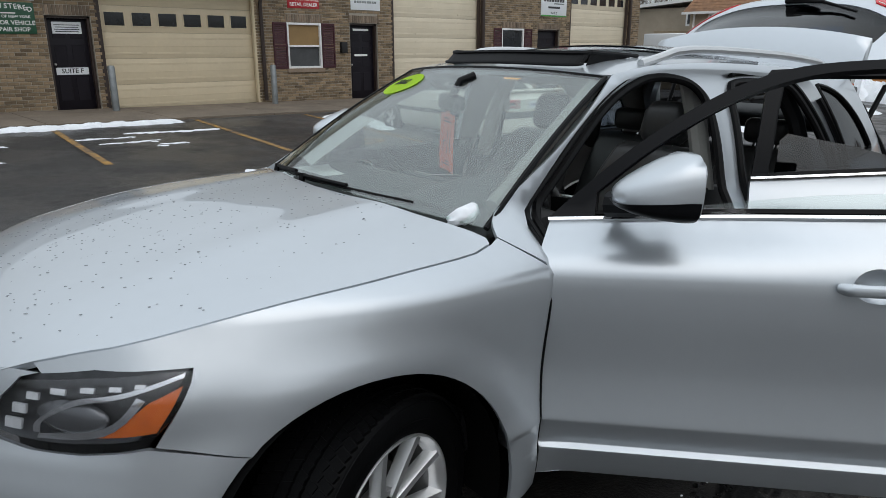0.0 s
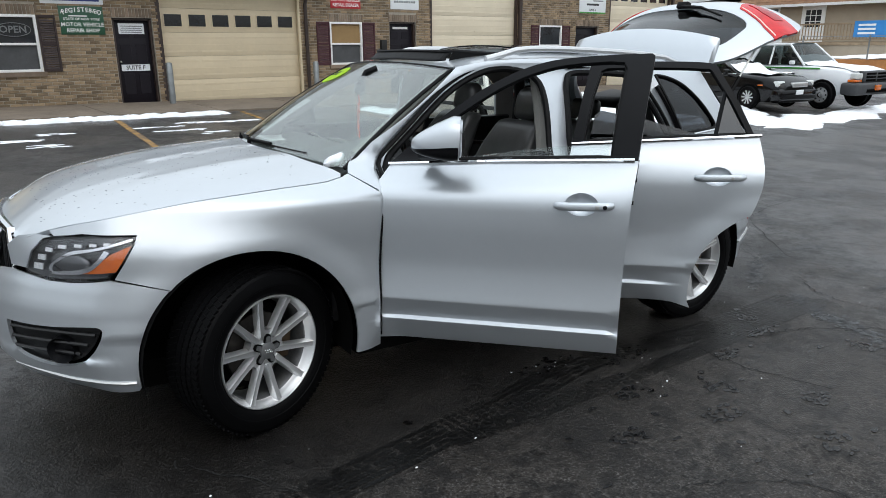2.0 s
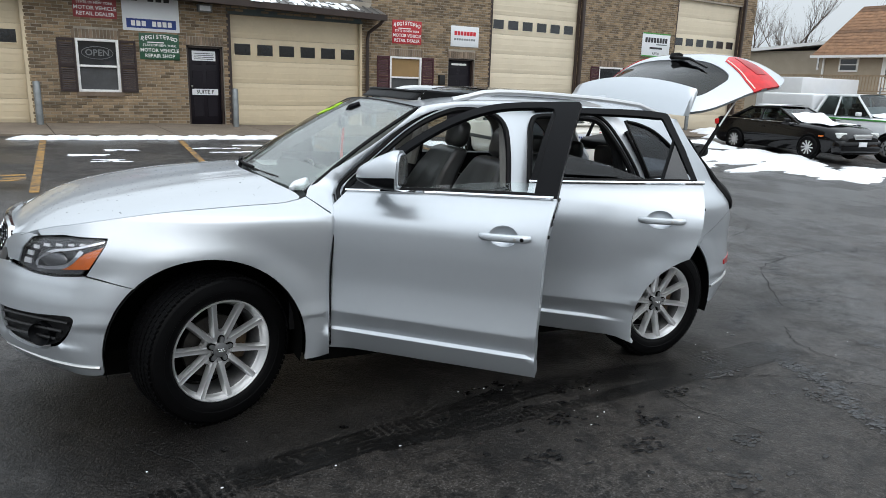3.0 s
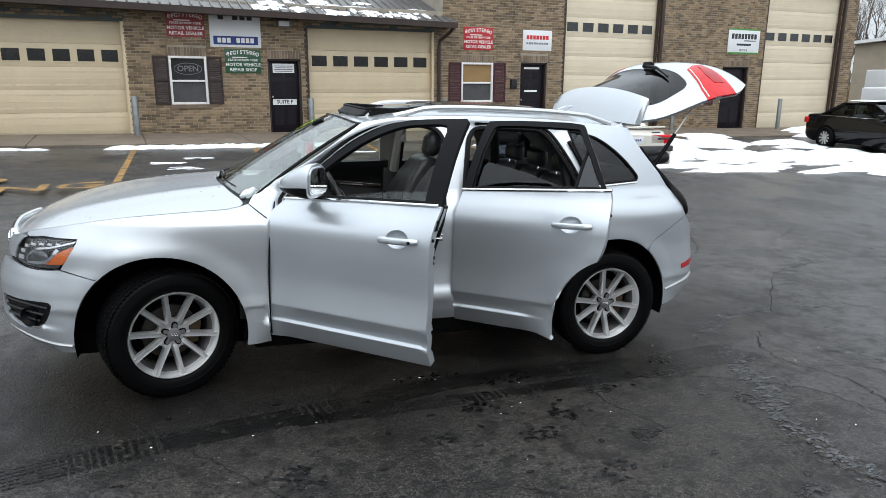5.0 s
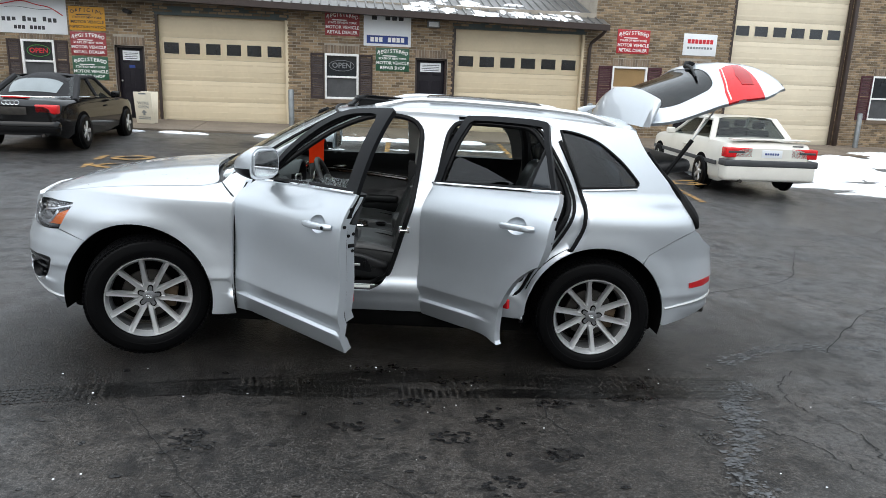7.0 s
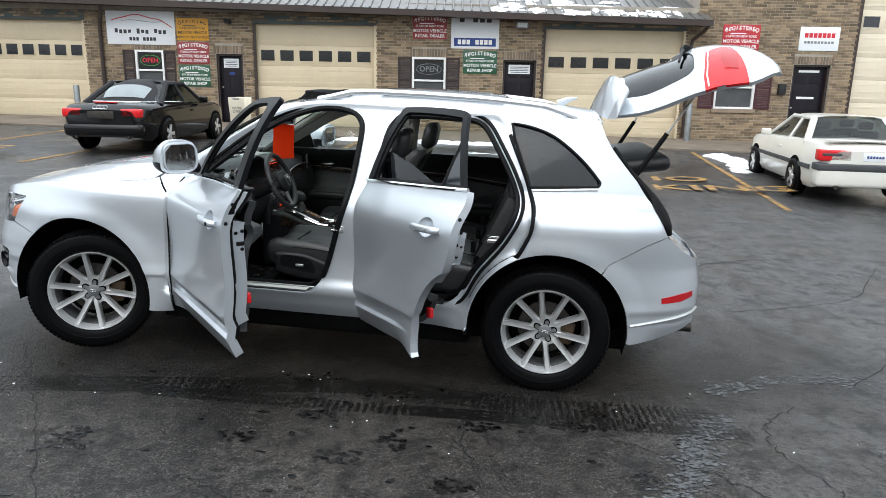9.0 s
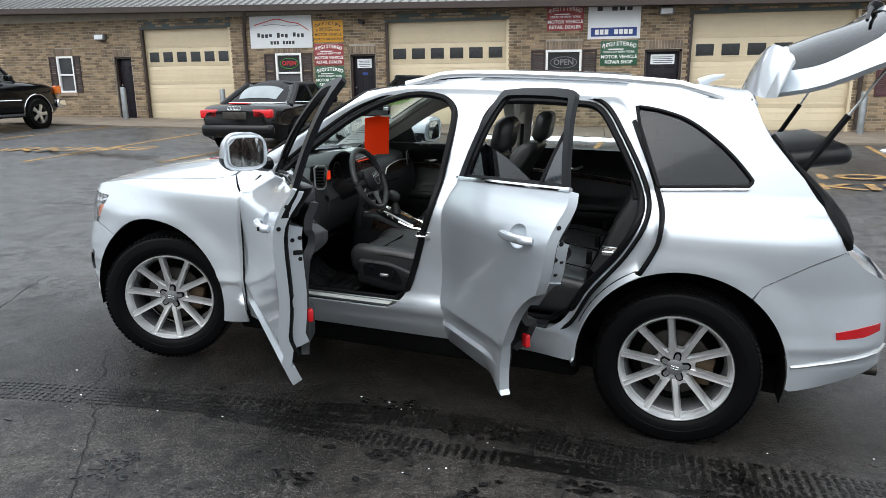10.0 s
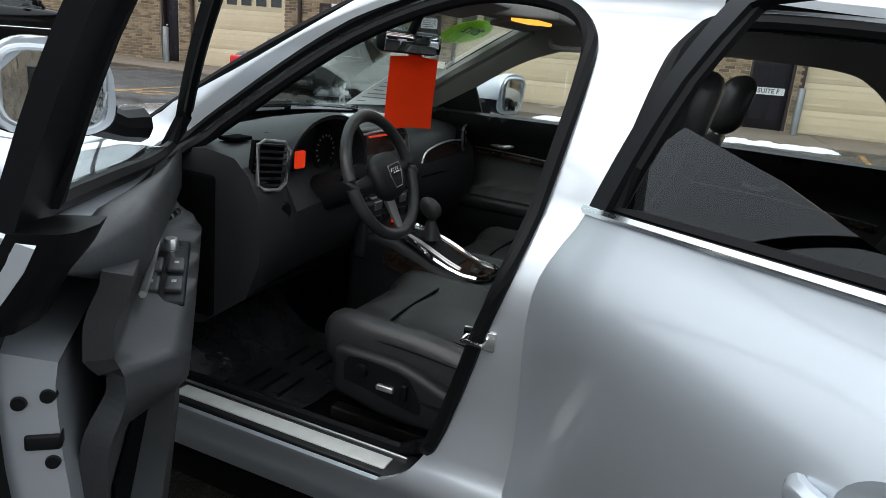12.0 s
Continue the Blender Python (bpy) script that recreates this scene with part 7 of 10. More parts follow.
def loft(name, rows, material, parent, label="", smooth=40, caps=True):
    """A skin over rows of points."""
    bm = bmesh.new()
    vs = [[bm.verts.new(p) for p in r] for r in rows]
    for a, b in zip(vs, vs[1:]):
        for i in range(len(a) - 1):
            bm.faces.new((a[i], a[i + 1], b[i + 1], b[i]))
    if caps:
        bm.faces.new(vs[0])
        bm.faces.new(vs[-1][::-1])
    bmesh.ops.recalc_face_normals(bm, faces=bm.faces[:])
    return part(name, bm, material, parent, label, smooth)


dashboard = loft("dashboard", [[(x + (0.05 * abs(y / 0.72) ** 3 if i < 9 else 0) - (0.075 * step(-0.58, -0.54, y) * step(-0.12, -0.16, y) if i in (3, 4, 5) else 0), y, z - 0.02 * abs(y / 0.72) ** 4)
                                for i, (x, z) in enumerate(((-1.03, 1.085), (-0.88, 1.115), (-0.72, 1.138), (-0.63, 1.125), (-0.585, 1.085), (-0.555, 1.03), (-0.54, 0.95), (-0.545, 0.86), (-0.585, 0.76), (-0.67, 0.66), (-0.97, 0.58)))]
                               for y in levels(-0.735, 0.735, 0.04, (-0.58, -0.54, -0.16, -0.12))], DASH, car, "soft black dashboard")
# instrument hood, dials and the lit trip display
hood_rows = []
for a in levels(0, 180, 9):
    cy, cz = -0.36 - 0.215 * math.cos(radians(a)), 1.035 + 0.172 * math.sin(radians(a)) ** 0.85
    hood_rows.append([(-0.90, cy * 0.9 - 0.03, 1.10 + (cz - 1.035) * 0.12), (-0.75, cy, 1.06 + (cz - 1.035) * 0.62), (-0.62, cy, cz - 0.012), (-0.545, cy, cz), (-0.532, cy, cz - 0.006), (-0.535, -0.36 + (cy + 0.36) * 0.93, 1.03 + (cz - 1.03) * 0.90), (-0.63, -0.36 + (cy + 0.36) * 0.90, 1.03 + (cz - 1.03) * 0.86)])
loft("instrument_hood", hood_rows, DASH, dashboard, "curved instrument hood", 60, False)
box("instrument_panel", -0.655, -0.52, 0.98, -0.632, -0.20, 1.145, PLASTIC, dashboard)
for cy in (-0.465, -0.255):
    bm = lathe_bm([(0.0001, 0.0), (0.058, 0.0), (0.061, -0.008), (0.066, -0.008), (0.068, 0.0)], 30)
    bm.transform(Matrix.Translation((-0.625, cy, 1.075)) @ Matrix.Rotation(radians(90), 4, "Z"))
    dial = part("dial", bm, BLACKTRIM, dashboard, "dark round dial")
    bm = bmesh.new()
    for k in range(13):
        a = radians(-40 + k * 260 / 12)
        tube_bm([(-0.622, cy - math.cos(a) * 0.042, 1.075 + math.sin(a) * 0.042), (-0.622, cy - math.cos(a) * 0.050, 1.075 + math.sin(a) * 0.050)], 0.0015, 4, bm)
    part("dial_marks", bm, PAPER, dial)["kind"] = "stuff"
soft_box("trip_display", -0.60, -0.470, 1.046, -0.575, -0.428, 1.096, 0.004, GLOW_RED, dashboard, "lit red trip display")
soft_box("display_lip", -0.615, -0.478, 1.037, -0.585, -0.418, 1.105, 0.004, BLACKTRIM, dashboard)


def air_vent(cx, cy, cz, w, h, turn, lean, slats=6):
    """A slatted dashboard vent in a satin frame."""
    m = Matrix.Translation((cx, cy, cz)) @ Matrix.Rotation(radians(turn), 4, "Z") @ Matrix.Rotation(radians(lean), 4, "X")
    ring = [(0.0, -w / 2, h / 2 - 0.01), (0.0, -w / 2 + 0.02, h / 2), (0.0, w / 2 - 0.02, h / 2), (0.0, w / 2, h / 2 - 0.02), (0.004, w / 2 - 0.004, -h / 2 + 0.02), (0.004, w / 2 - 0.025, -h / 2), (0.004, -w / 2 + 0.03, -h / 2), (0.002, -w / 2 + 0.01, -h / 2 + 0.012)]
    bm = tube_bm(ring, 0.0055, 6, closed=True)
    bm.transform(m)
    vent = part("air_vent", bm, SATIN, dashboard, "slatted vent in a silver frame")
    bm = box_bm(-0.03, -w / 2 + 0.003, -h / 2 + 0.003, -0.016, w / 2 - 0.003, h / 2 - 0.003)
    bm.transform(m)
    part("vent_well", bm, UNDER, vent)
    for k in range(slats):
        z = -h / 2 + h * (k + 0.6) / (slats + 0.2)
        bm = box_bm(-0.016, -w / 2 + 0.007, z - 0.003, -0.001, w / 2 - 0.007, z + 0.003, 0.0015)
        bm.transform(m)
        part("slat", bm, PLASTIC, vent)
    return vent


air_vent(-0.515, -0.665, 1.088, 0.105, 0.125, -12, -6, 7)
air_vent(-0.540, 0.215, 0.945, 0.085, 0.075, 0, 0, 5)
air_vent(-0.540, -0.075, 0.945, 0.085, 0.075, 0, 0, 5)
air_vent(-0.520, 0.655, 1.062, 0.095, 0.10, 14, 6, 6)
soft_box("defroster_grille", -0.70, -0.655, 1.127, -0.65, -0.575, 1.137, 0.003, UNDER, dashboard)
soft_box("end_panel", -0.90, -0.748, 0.66, -0.635, -0.718, 1.05, 0.014, CARPET, dashboard, "black dashboard end panel")
# the screen, its surround and the middle stack
soft_box("screen_surround", -0.62, -0.125, 0.995, -0.572, 0.205, 1.135, 0.012, DASH, dashboard, m=None)
screen_part = soft_box("screen", -0.58, -0.095, 1.012, -0.566, 0.115, 1.118, 0.004, DISPLAY, dashboard, "brown reflecting display screen")
soft_box("screen_glow", -0.567, -0.085, 1.108, -0.5635, 0.105, 1.114, 0.001, GLOW_RED, screen_part)
bm = tube_bm(spl((-0.572, -0.118, 1.12), (-0.568, 0.10, 1.13), (-0.566, 0.175, 1.125), (-0.560, 0.200, 1.08), (-0.553, 0.205, 1.01), (-0.552, 0.18, 0.992), (-0.552, 0.03, 0.990), n=6), 0.004, 6)
part("screen_trim", bm, SATIN, dashboard, "thin silver line round the screen")
for k in range(3):
    soft_box("side_key", -0.572, 0.135, 1.085 - k * 0.03, -0.560, 0.180, 1.108 - k * 0.03, 0.003, PLASTIC, dashboard)
soft_box("control_panel", -0.575, -0.125, 0.70, -0.528, 0.265, 0.90, 0.015, DASH, dashboard)
for k in range(5):
    for j in range(2):
        soft_box("control_key", -0.532, -0.08 + k * 0.062, 0.865 - j * 0.05, -0.522, -0.03 + k * 0.062, 0.895 - j * 0.05, 0.003, PLASTIC if (k + j) % 3 else SATIN, dashboard)
for y in (-0.06, 0.20):
    bm = lathe_bm([(0.0001, 0.02), (0.018, 0.02), (0.021, 0.0)], 18)
    bm.transform(Matrix.Translation((-0.528, y, 0.775)) @ Matrix.Rotation(radians(-90), 4, "Z"))
    part("control_knob", bm, SATIN, dashboard)
soft_box("warning_lamp", -0.526, 0.055, 0.80, -0.520, 0.085, 0.812, 0.002, GLOW_RED, dashboard)
# passenger side trim and glovebox line
trim = sheet("wood_trim", [spl((0.30, 0.985), (0.34, 1.03), (0.50, 1.055), (0.62, 1.055), (0.64, 1.02), (0.55, 0.995), (0.40, 0.98), n=4)], lambda y, z: (-0.545 + 0.04 * abs(y / 0.72) ** 3, y, z), 0.04, 0.03, 0.006, WOOD, dashboard, "dark gloss wood trim")
part("trim_edge", tube_bm(spl((-0.54, 0.30, 0.985), (-0.54, 0.34, 1.032), (-0.53, 0.50, 1.058), (-0.515, 0.63, 1.056), n=5), 0.004, 6), SATIN, dashboard)
part("glovebox_seam", tube_bm([(-0.532, 0.30, 0.935), (-0.527, 0.48, 0.935), (-0.51, 0.68, 0.93)], 0.003, 4), UNDER, dashboard)
soft_box("knee_panel", -0.68, -0.70, 0.70, -0.60, -0.14, 0.92, 0.03, CARPET, dashboard)
bm = lathe_bm([(0.0001, 0.012), (0.024, 0.012), (0.03, 0.0)], 20)
bm.transform(Matrix.Translation((-0.525, -0.60, 0.955)) @ Matrix.Rotation(radians(-90), 4, "Z"))
part("light_switch", bm, BLACKTRIM, dashboard, "round light switch")
soft_box("dash_paper", -0.93, 0.30, 1.118, -0.74, 0.58, 1.121, 0.001, PAPER, dashboard, "white papers lying on the dashboard")
inside_screen = lambda u, v: tuple(Vector(screen_fn(u, v)) + Vector((0.030, 0, -0.022)))
paper = sheet("price_paper", [[(0.52, 0.10), (0.88, 0.13), (0.86, 0.52), (0.50, 0.50)]], inside_screen, 0.06, 0.06, 0.001, THINPAPER, dashboard, "white printed sheet leaning on the windscreen")
for k in range(9):
    r0, r1 = 0.15 + k * 0.036, 0.158 + k * 0.036
    e = 0.62 + 0.2 * ((k * 37) % 10) / 10
    sheet("print_line", [[(0.55, r0), (e, r0), (e, r1), (0.55, r1)]], lambda u, v: tuple(Vector(screen_fn(u, v)) + Vector((0.034, 0, -0.025))), 0.08, 0.02, 0.0005, GREYINK, paper)

# steering wheel
WHEEL = Matrix.Translation((-0.366, -0.345, 1.050)) @ Matrix.Rotation(radians(-24), 4, "Y") @ Matrix.Rotation(radians(6), 4, "X")
bm = bmesh.new()
ring = [(0, 0.176 * math.cos(2 * math.pi * k / 48), 0.176 * math.sin(2 * math.pi * k / 48)) for k in range(48)]
tube_bm(ring, [0.0165 + 0.0015 * math.cos(4 * math.pi * k / 48) ** 2 for k in range(48)], 12, bm, closed=True)
bm.transform(WHEEL)
wheel = part("steering_wheel", bm, LEATHER, car, "black leather steering wheel with three spokes", 60)
for a, w in ((0, 0.030), (180, 0.030), (-90, 0.026)):
    c, s = math.cos(radians(a)), math.sin(radians(a))
    bm = tube_bm([(-0.012, 0.06 * c, 0.06 * s - 0.01), (-0.006, 0.12 * c, 0.12 * s - 0.006), (0.0, 0.172 * c, 0.172 * s)], [w, w * 0.75, w * 0.6], 8)
    for q in bm.verts:
        q.co.x = q.co.x * 0.5
    bm.transform(WHEEL)
    part("spoke", bm, SATIN if a == -90 else PLASTIC, wheel, "silver lower spoke" if a == -90 else "", 50)
bm = bmesh.new()
bmesh.ops.create_uvsphere(bm, u_segments=24, v_segments=14, radius=1)
for q in bm.verts:
    x, y, z = q.co
    q.co = Vector((0.012 + 0.034 * x, math.copysign(abs(y) ** 0.7, y) * 0.078 * (1 + 0.12 * z), math.copysign(abs(z) ** 0.7, z) * 0.070 - 0.008))
bm.transform(WHEEL)
part("airbag_pad", bm, PLASTIC, wheel, "black centre pad", 60)
grille_ring = [(0.046, -0.033, 0.022), (0.047, 0.033, 0.022), (0.046, 0.036, -0.004), (0.043, 0.020, -0.044), (0.043, -0.020, -0.044), (0.046, -0.036, -0.004)]
bm = tube_bm(grille_ring, 0.0022, 6, closed=True)
bm.transform(WHEEL)
part("pad_outline", bm, SATIN, wheel)
for k in range(4):
    bm = tube_bm([(0.048, -0.0195 + k * 0.013 + 0.008 * math.cos(2 * math.pi * i / 14), 0.004 + 0.008 * math.sin(2 * math.pi * i / 14)) for i in range(14)], 0.0013, 5, closed=True)
    bm.transform(WHEEL)
    part("badge_ring", bm, CHROME, wheel)
bm = tube_bm([(-0.07, 0, 0), (-0.22, 0, 0.0)], [0.05, 0.06], 14)
bm.transform(WHEEL)
part("steering_column", bm, PLASTIC, wheel)
for sg in (-1, 1):
    bm = tube_bm([(-0.06, 0.03 * sg, 0.01), (-0.05, 0.10 * sg, 0.03), (-0.045, 0.155 * sg, 0.04)], [0.007, 0.007, 0.010], 8)
    bm.transform(WHEEL)
    part("stalk", bm, BLACKTRIM, wheel)

# middle console
console = soft_box("centre_console", -0.60, -0.115, 0.40, 0.32, 0.125, 0.70, 0.03, PLASTIC, car, "black middle console with silver gear surround",
                   shape=lambda p: Vector((p.x, p.y, p.z + (0.09 * step(-0.15, -0.45, p.x) if p.z > 0.6 else 0))))
TOPC = lambda x: 0.705 + 0.09 * step(-0.15, -0.45, x)
loop = [(-0.44, -0.07), (-0.44, 0.08), (-0.28, 0.105), (-0.13, 0.095), (-0.10, 0.06), (-0.10, -0.05), (-0.13, -0.085), (-0.28, -0.095)]
sheet("gear_surround", [loop], lambda x, y: (x, y, TOPC(x) + 0.008), 0.04, 0.04, 0.008, WOOD, console, "gloss gear surround")
part("surround_trim", tube_bm([(x, y, TOPC(x) + 0.009) for x, y in denser(loop, 0.04)], 0.0085, 6, closed=True), CHROME, console, "bright silver edge")
sheet("gear_gate", [[(-0.40, -0.03), (-0.40, 0.055), (-0.22, 0.055), (-0.22, -0.03)]], lambda x, y: (x, y, TOPC(x) + 0.012), 0.04, 0.04, 0.003, RUBBER, console)
part("gate_trim", tube_bm([(x, y, TOPC(x) + 0.012) for x, y in denser([(-0.40, -0.045), (-0.20, -0.045), (-0.20, -0.062), (-0.40, -0.058)], 0.04)], 0.004, 6, closed=True), SATIN, console)
bm = tube_bm([(-0.345, 0.015, 0.785), (-0.352, 0.012, 0.85)], [0.035, 0.016], 12)
part("gear_gaiter", bm, LEATHER, console)
bm = bmesh.new()
bmesh.ops.create_uvsphere(bm, u_segments=16, v_segments=12, radius=1)
for q in bm.verts:
    q.co = Vector((-0.358 + 0.042 * q.co.x, 0.01 + 0.024 * q.co.y, 0.892 + 0.036 * q.co.z - 0.010 * q.co.x))
part("gear_knob", bm, LEATHER, console, "black gear knob", 60)
soft_box("start_button", -0.17, -0.045, TOPC(-0.15) + 0.008, -0.14, 0.01, TOPC(-0.15) + 0.016, 0.003, BLACKTRIM, console)
bm = lathe_bm([(0.040, 0.0), (0.044, 0.006), (0.036, 0.006), (0.034, -0.05), (0.0001, -0.05)], 24, "z", centre=(0.0, 0.045, 0.712))
part("cup_holder", bm, RUBBER, console, "round cup holder")
soft_box("console_armrest", 0.08, -0.10, 0.70, 0.34, 0.11, 0.80, 0.03, LEATHER, console, "padded black armrest")
sheet("side_trim", [[(-0.46, 0.70), (-0.20, 0.645), (0.0, 0.64), (0.0, 0.685), (-0.20, 0.69), (-0.44, 0.765)]], lambda x, z: (x, -0.119, z), 0.05, 0.04, 0.004, WOOD, console, "dark wood strip")


# seats
def seat(parent_name, cy, label, shift):
    s = -1 if cy < 0 else 1

    def cush(p):
        k = min(abs(p.y - cy) / 0.25, 1)
        top = p.z > 0.60
        dz = (0.035 * step(0.55, 0.9, k) - 0.020 * (1 - k) * step(-0.30, -0.10, p.x)) if top else 0.0
        front = step(-0.25, -0.42, p.x)
        return Vector((p.x + (0.025 * (1 - (2 * (p.z - 0.62) / 0.16) ** 2) * -front), cy + (p.y - cy) * (1 - 0.10 * front * k), p.z + dz - 0.035 * step(-0.33, -0.42, p.x) * (1 if top else 0) - 0.04 * step(-0.1, 0.2, p.x) * (1 if top else 0)))

    unit = soft_box(parent_name, -0.365, cy - 0.265, 0.545, 0.20, cy + 0.265, 0.690, 0.062, LEATHER, car, label, 4, shape=cush)

    def back(p):
        k = min(abs(p.y - cy) / 0.25, 1)
        h = (p.z - 0.60) / 0.65
        w = 1 - 0.22 * step(0.55, 1.05, h)
        fx = 0.155 + shift * h + 0.305 * h - 0.02 * math.sin(math.pi * min(max(h, 0), 1))
        return Vector((fx + (p.x - 0.06) - (0.035 * step(0.55, 0.9, k) * step(1.0, 0.7, h) if p.x < 0.06 else 0), cy + (p.y - cy) * w, p.z))

    soft_box("backrest", 0.0, cy - 0.25, 0.60, 0.125, cy + 0.25, 1.25, 0.045, LEATHER, unit, "", 4, shape=back)
    hx = 0.49 + shift

    def head(p):
        h = (p.z - 1.26) / 0.18
        return Vector((p.x + 0.035 * h + 0.35 * (p.y - cy) ** 2, cy + (p.y - cy) * (1 - 0.22 * step(0.5, 1.1, h) - 0.10 * step(0.3, 0.0, h)), p.z))

    soft_box("headrest", hx - 0.05, cy - 0.125, 1.250, hx + 0.055, cy + 0.125, 1.440, 0.050, LEATHER, unit, "", 4, shape=head)
    for dy in (-0.065, 0.065):
        part("headrest_post", tube_bm([(hx - 0.015, cy + dy, 1.20), (hx, cy + dy, 1.28)], 0.007, 8), CHROME, unit, "chrome post")
    # stitched folds and piping
    part("seam", tube_bm(spl((-0.205, cy - 0.17 , 0.696), (-0.225, cy, 0.682), (-0.205, cy + 0.17, 0.696), n=6), 0.0045, 6), UNDER, unit)
    for sd in (-1, 1):
        part("seam", tube_bm(spl((-0.36, cy + sd * 0.15, 0.668), (-0.22, cy + sd * 0.172, 0.697), (0.0, cy + sd * 0.175, 0.690), (0.14, cy + sd * 0.17, 0.665), n=5), 0.0035, 5), UNDER, unit)
        part("piping", tube_bm(spl((-0.395, cy + sd * 0.18, 0.640), (-0.33, cy + sd * 0.242, 0.667), (-0.1, cy + sd * 0.264, 0.680), (0.12, cy + sd * 0.264, 0.66), n=5), 0.0035, 5), RUBBER, unit)
        part("seam", tube_bm(spl(*[(0.155 + (0.305 + shift) * h - 0.005, cy + sd * 0.155 * (1 - 0.2 * h), 0.60 + 0.65 * h) for h in (0.15, 0.4, 0.7, 0.92)], n=5), 0.003, 5), UNDER, unit)
    # the moulded base at the door side
    oy = cy + s * 0.275

    def skirt(p):
        u = (p.x + 0.30) / 0.38
        return Vector((p.x, p.y, p.z - (0.055 * step(0.45, 1.05, u) if p.z > 0.57 else -0.03 * step(0.5, 0.0, u))))

    soft_box("seat_base", -0.30, oy - 0.025, 0.485, 0.08, oy + 0.025, 0.650, 0.02, PLASTIC, unit, "moulded black seat base", 3, shape=skirt)
    sheet("switch_recess", [spl((-0.255, 0.565), (-0.245, 0.635), (-0.10, 0.628), (-0.055, 0.60), (-0.03, 0.535), (-0.10, 0.54), (-0.2, 0.56), (-0.255, 0.565), n=3)[:-1]] if s < 0 else [[(0.03, 0.535), (0.055, 0.60), (0.25, 0.63), (0.25, 0.565)]],
          (lambda x, z: (x, oy - 0.0275, z)) if s < 0 else (lambda a, z: (-a, oy + 0.0275, z)), 0.03, 0.03, 0.002, BLACKTRIM, unit)
    if s < 0:
        bm = lathe_bm([(0.0001, -0.012), (0.018, -0.012), (0.020, 0.0)], 16)
        bm.transform(Matrix.Translation((-0.205, oy - 0.028, 0.605)))
        part("lumbar_knob", bm, RUBBER, unit)
        soft_box("seat_switch", -0.155, oy - 0.042, 0.572, -0.105, oy - 0.027, 0.588, 0.005, SATIN, unit)
        soft_box("seat_switch", -0.085, oy - 0.042, 0.560, -0.068, oy - 0.027, 0.605, 0.005, RUBBER, unit)
    for dy in (-0.2, 0.2):
        soft_box("seat_rail", -0.34, cy + dy - 0.02, 0.385, 0.22, cy + dy + 0.02, 0.42, 0.005, DARKMETAL, unit)
        soft_box("rail_foot", -0.10, cy + dy - 0.015, 0.41, 0.15, cy + dy + 0.015, 0.56, 0.005, PLASTIC, unit)
    return unit


seat("driver_seat", -0.37, "black leather driver's seat with headrest", -0.07)
seat("passenger_seat", 0.395, "black leather passenger seat with headrest", 0.0)
bench = soft_box("rear_bench", 0.50, -0.66, 0.46, 1.05, 0.66, 0.665, 0.05, LEATHER, car, "black leather rear bench", 4, shape=lambda p: Vector((p.x, p.y, p.z + 0.02 * math.cos(p.y * 9.5) * (1 if p.z > 0.6 else 0) - 0.03 * step(0.7, 1.0, p.x) * (1 if p.z > 0.6 else 0))))
for y0, y1 in ((-0.66, -0.19), (-0.185, 0.185), (0.19, 0.66)):
    cy = (y0 + y1) / 2
    soft_box("bench_backrest", 0.0, y0, 0.60, 0.13, y1, 1.20, 0.045, LEATHER, bench, "", 4, shape=lambda p, c=cy: Vector((p.x + 0.93 + 0.27 * (p.z - 0.6) / 0.6 - (0.02 * step(0.1, 0.2, abs(p.y - c)) if p.x < 0.06 else 0), c + (p.y - c) * (1 - 0.12 * step(0.95, 1.25, p.z)), p.z)))
    soft_box("bench_headrest", 1.20, cy - 0.12, 1.215, 1.29, cy + 0.12, 1.345, 0.038, LEATHER, bench, "", 4)
    for dy in (-0.06, 0.06):
        part("headrest_post", tube_bm([(1.22, cy + dy, 1.17), (1.24, cy + dy, 1.23)], 0.006, 6), CHROME, bench)
    part("seam", tube_bm([(0.52, cy, 0.690), (0.75, cy, 0.692), (0.97, cy, 0.66)], 0.003, 5), UNDER, bench)
    soft_box("belt_buckle", 0.90, cy + 0.17, 0.64, 0.93, cy + 0.20, 0.72, 0.006, RUBBER, bench)
# seat belts hanging by the pillars
for sg in (-1, 1):
    part("seat_belt", tube_bm([(0.33, sg * 0.585, 1.36), (0.31, sg * 0.655, 0.95), (0.29, sg * 0.68, 0.52)], 0.013, 6), RUBBER, car, "black seat belt")
    soft_box("belt_anchor", 0.30, sg * 0.575 - 0.02, 1.34, 0.35, sg * 0.575 + 0.02, 1.42, 0.01, HEADLINER, car)
# floor: carpet wells, protective film, pedals
film = sheet("floor_film", [[(-0.92, -0.68), (-0.42, -0.68), (-0.40, -0.42), (-0.42, -0.14), (-0.92, -0.14)]], lambda x, y: (x, y, 0.396 + 0.16 * step(-0.68, -0.95, x) + 0.006 * math.sin(x * 31 + y * 17) * math.sin(y * 27)), 0.035, 0.035, 0.002, MATMAT, car, "crinkled clear film over the dark floor mat")
for k in range(6):
    x, y, a = -0.52 - 0.06 * (k // 2), -0.60 + 0.2 * (k % 2), 0.13
    soft_box("film_print", x, y, 0.4015, x + 0.012, y + a, 0.4025, 0.0003, UNDER, film)
for y, w, h in ((-0.27, 0.035, 0.12), (-0.40, 0.06, 0.05), (-0.60, 0.05, 0.13)):
    bm = box_bm(-0.012, -w / 2, -h / 2, 0.0, w / 2, h / 2, 0.004)
    bm.transform(Matrix.Translation((-0.83, y, 0.56)) @ Matrix.Rotation(radians(-30), 4, "Y"))
    part("pedal", bm, RUBBER, car, "black pedal")
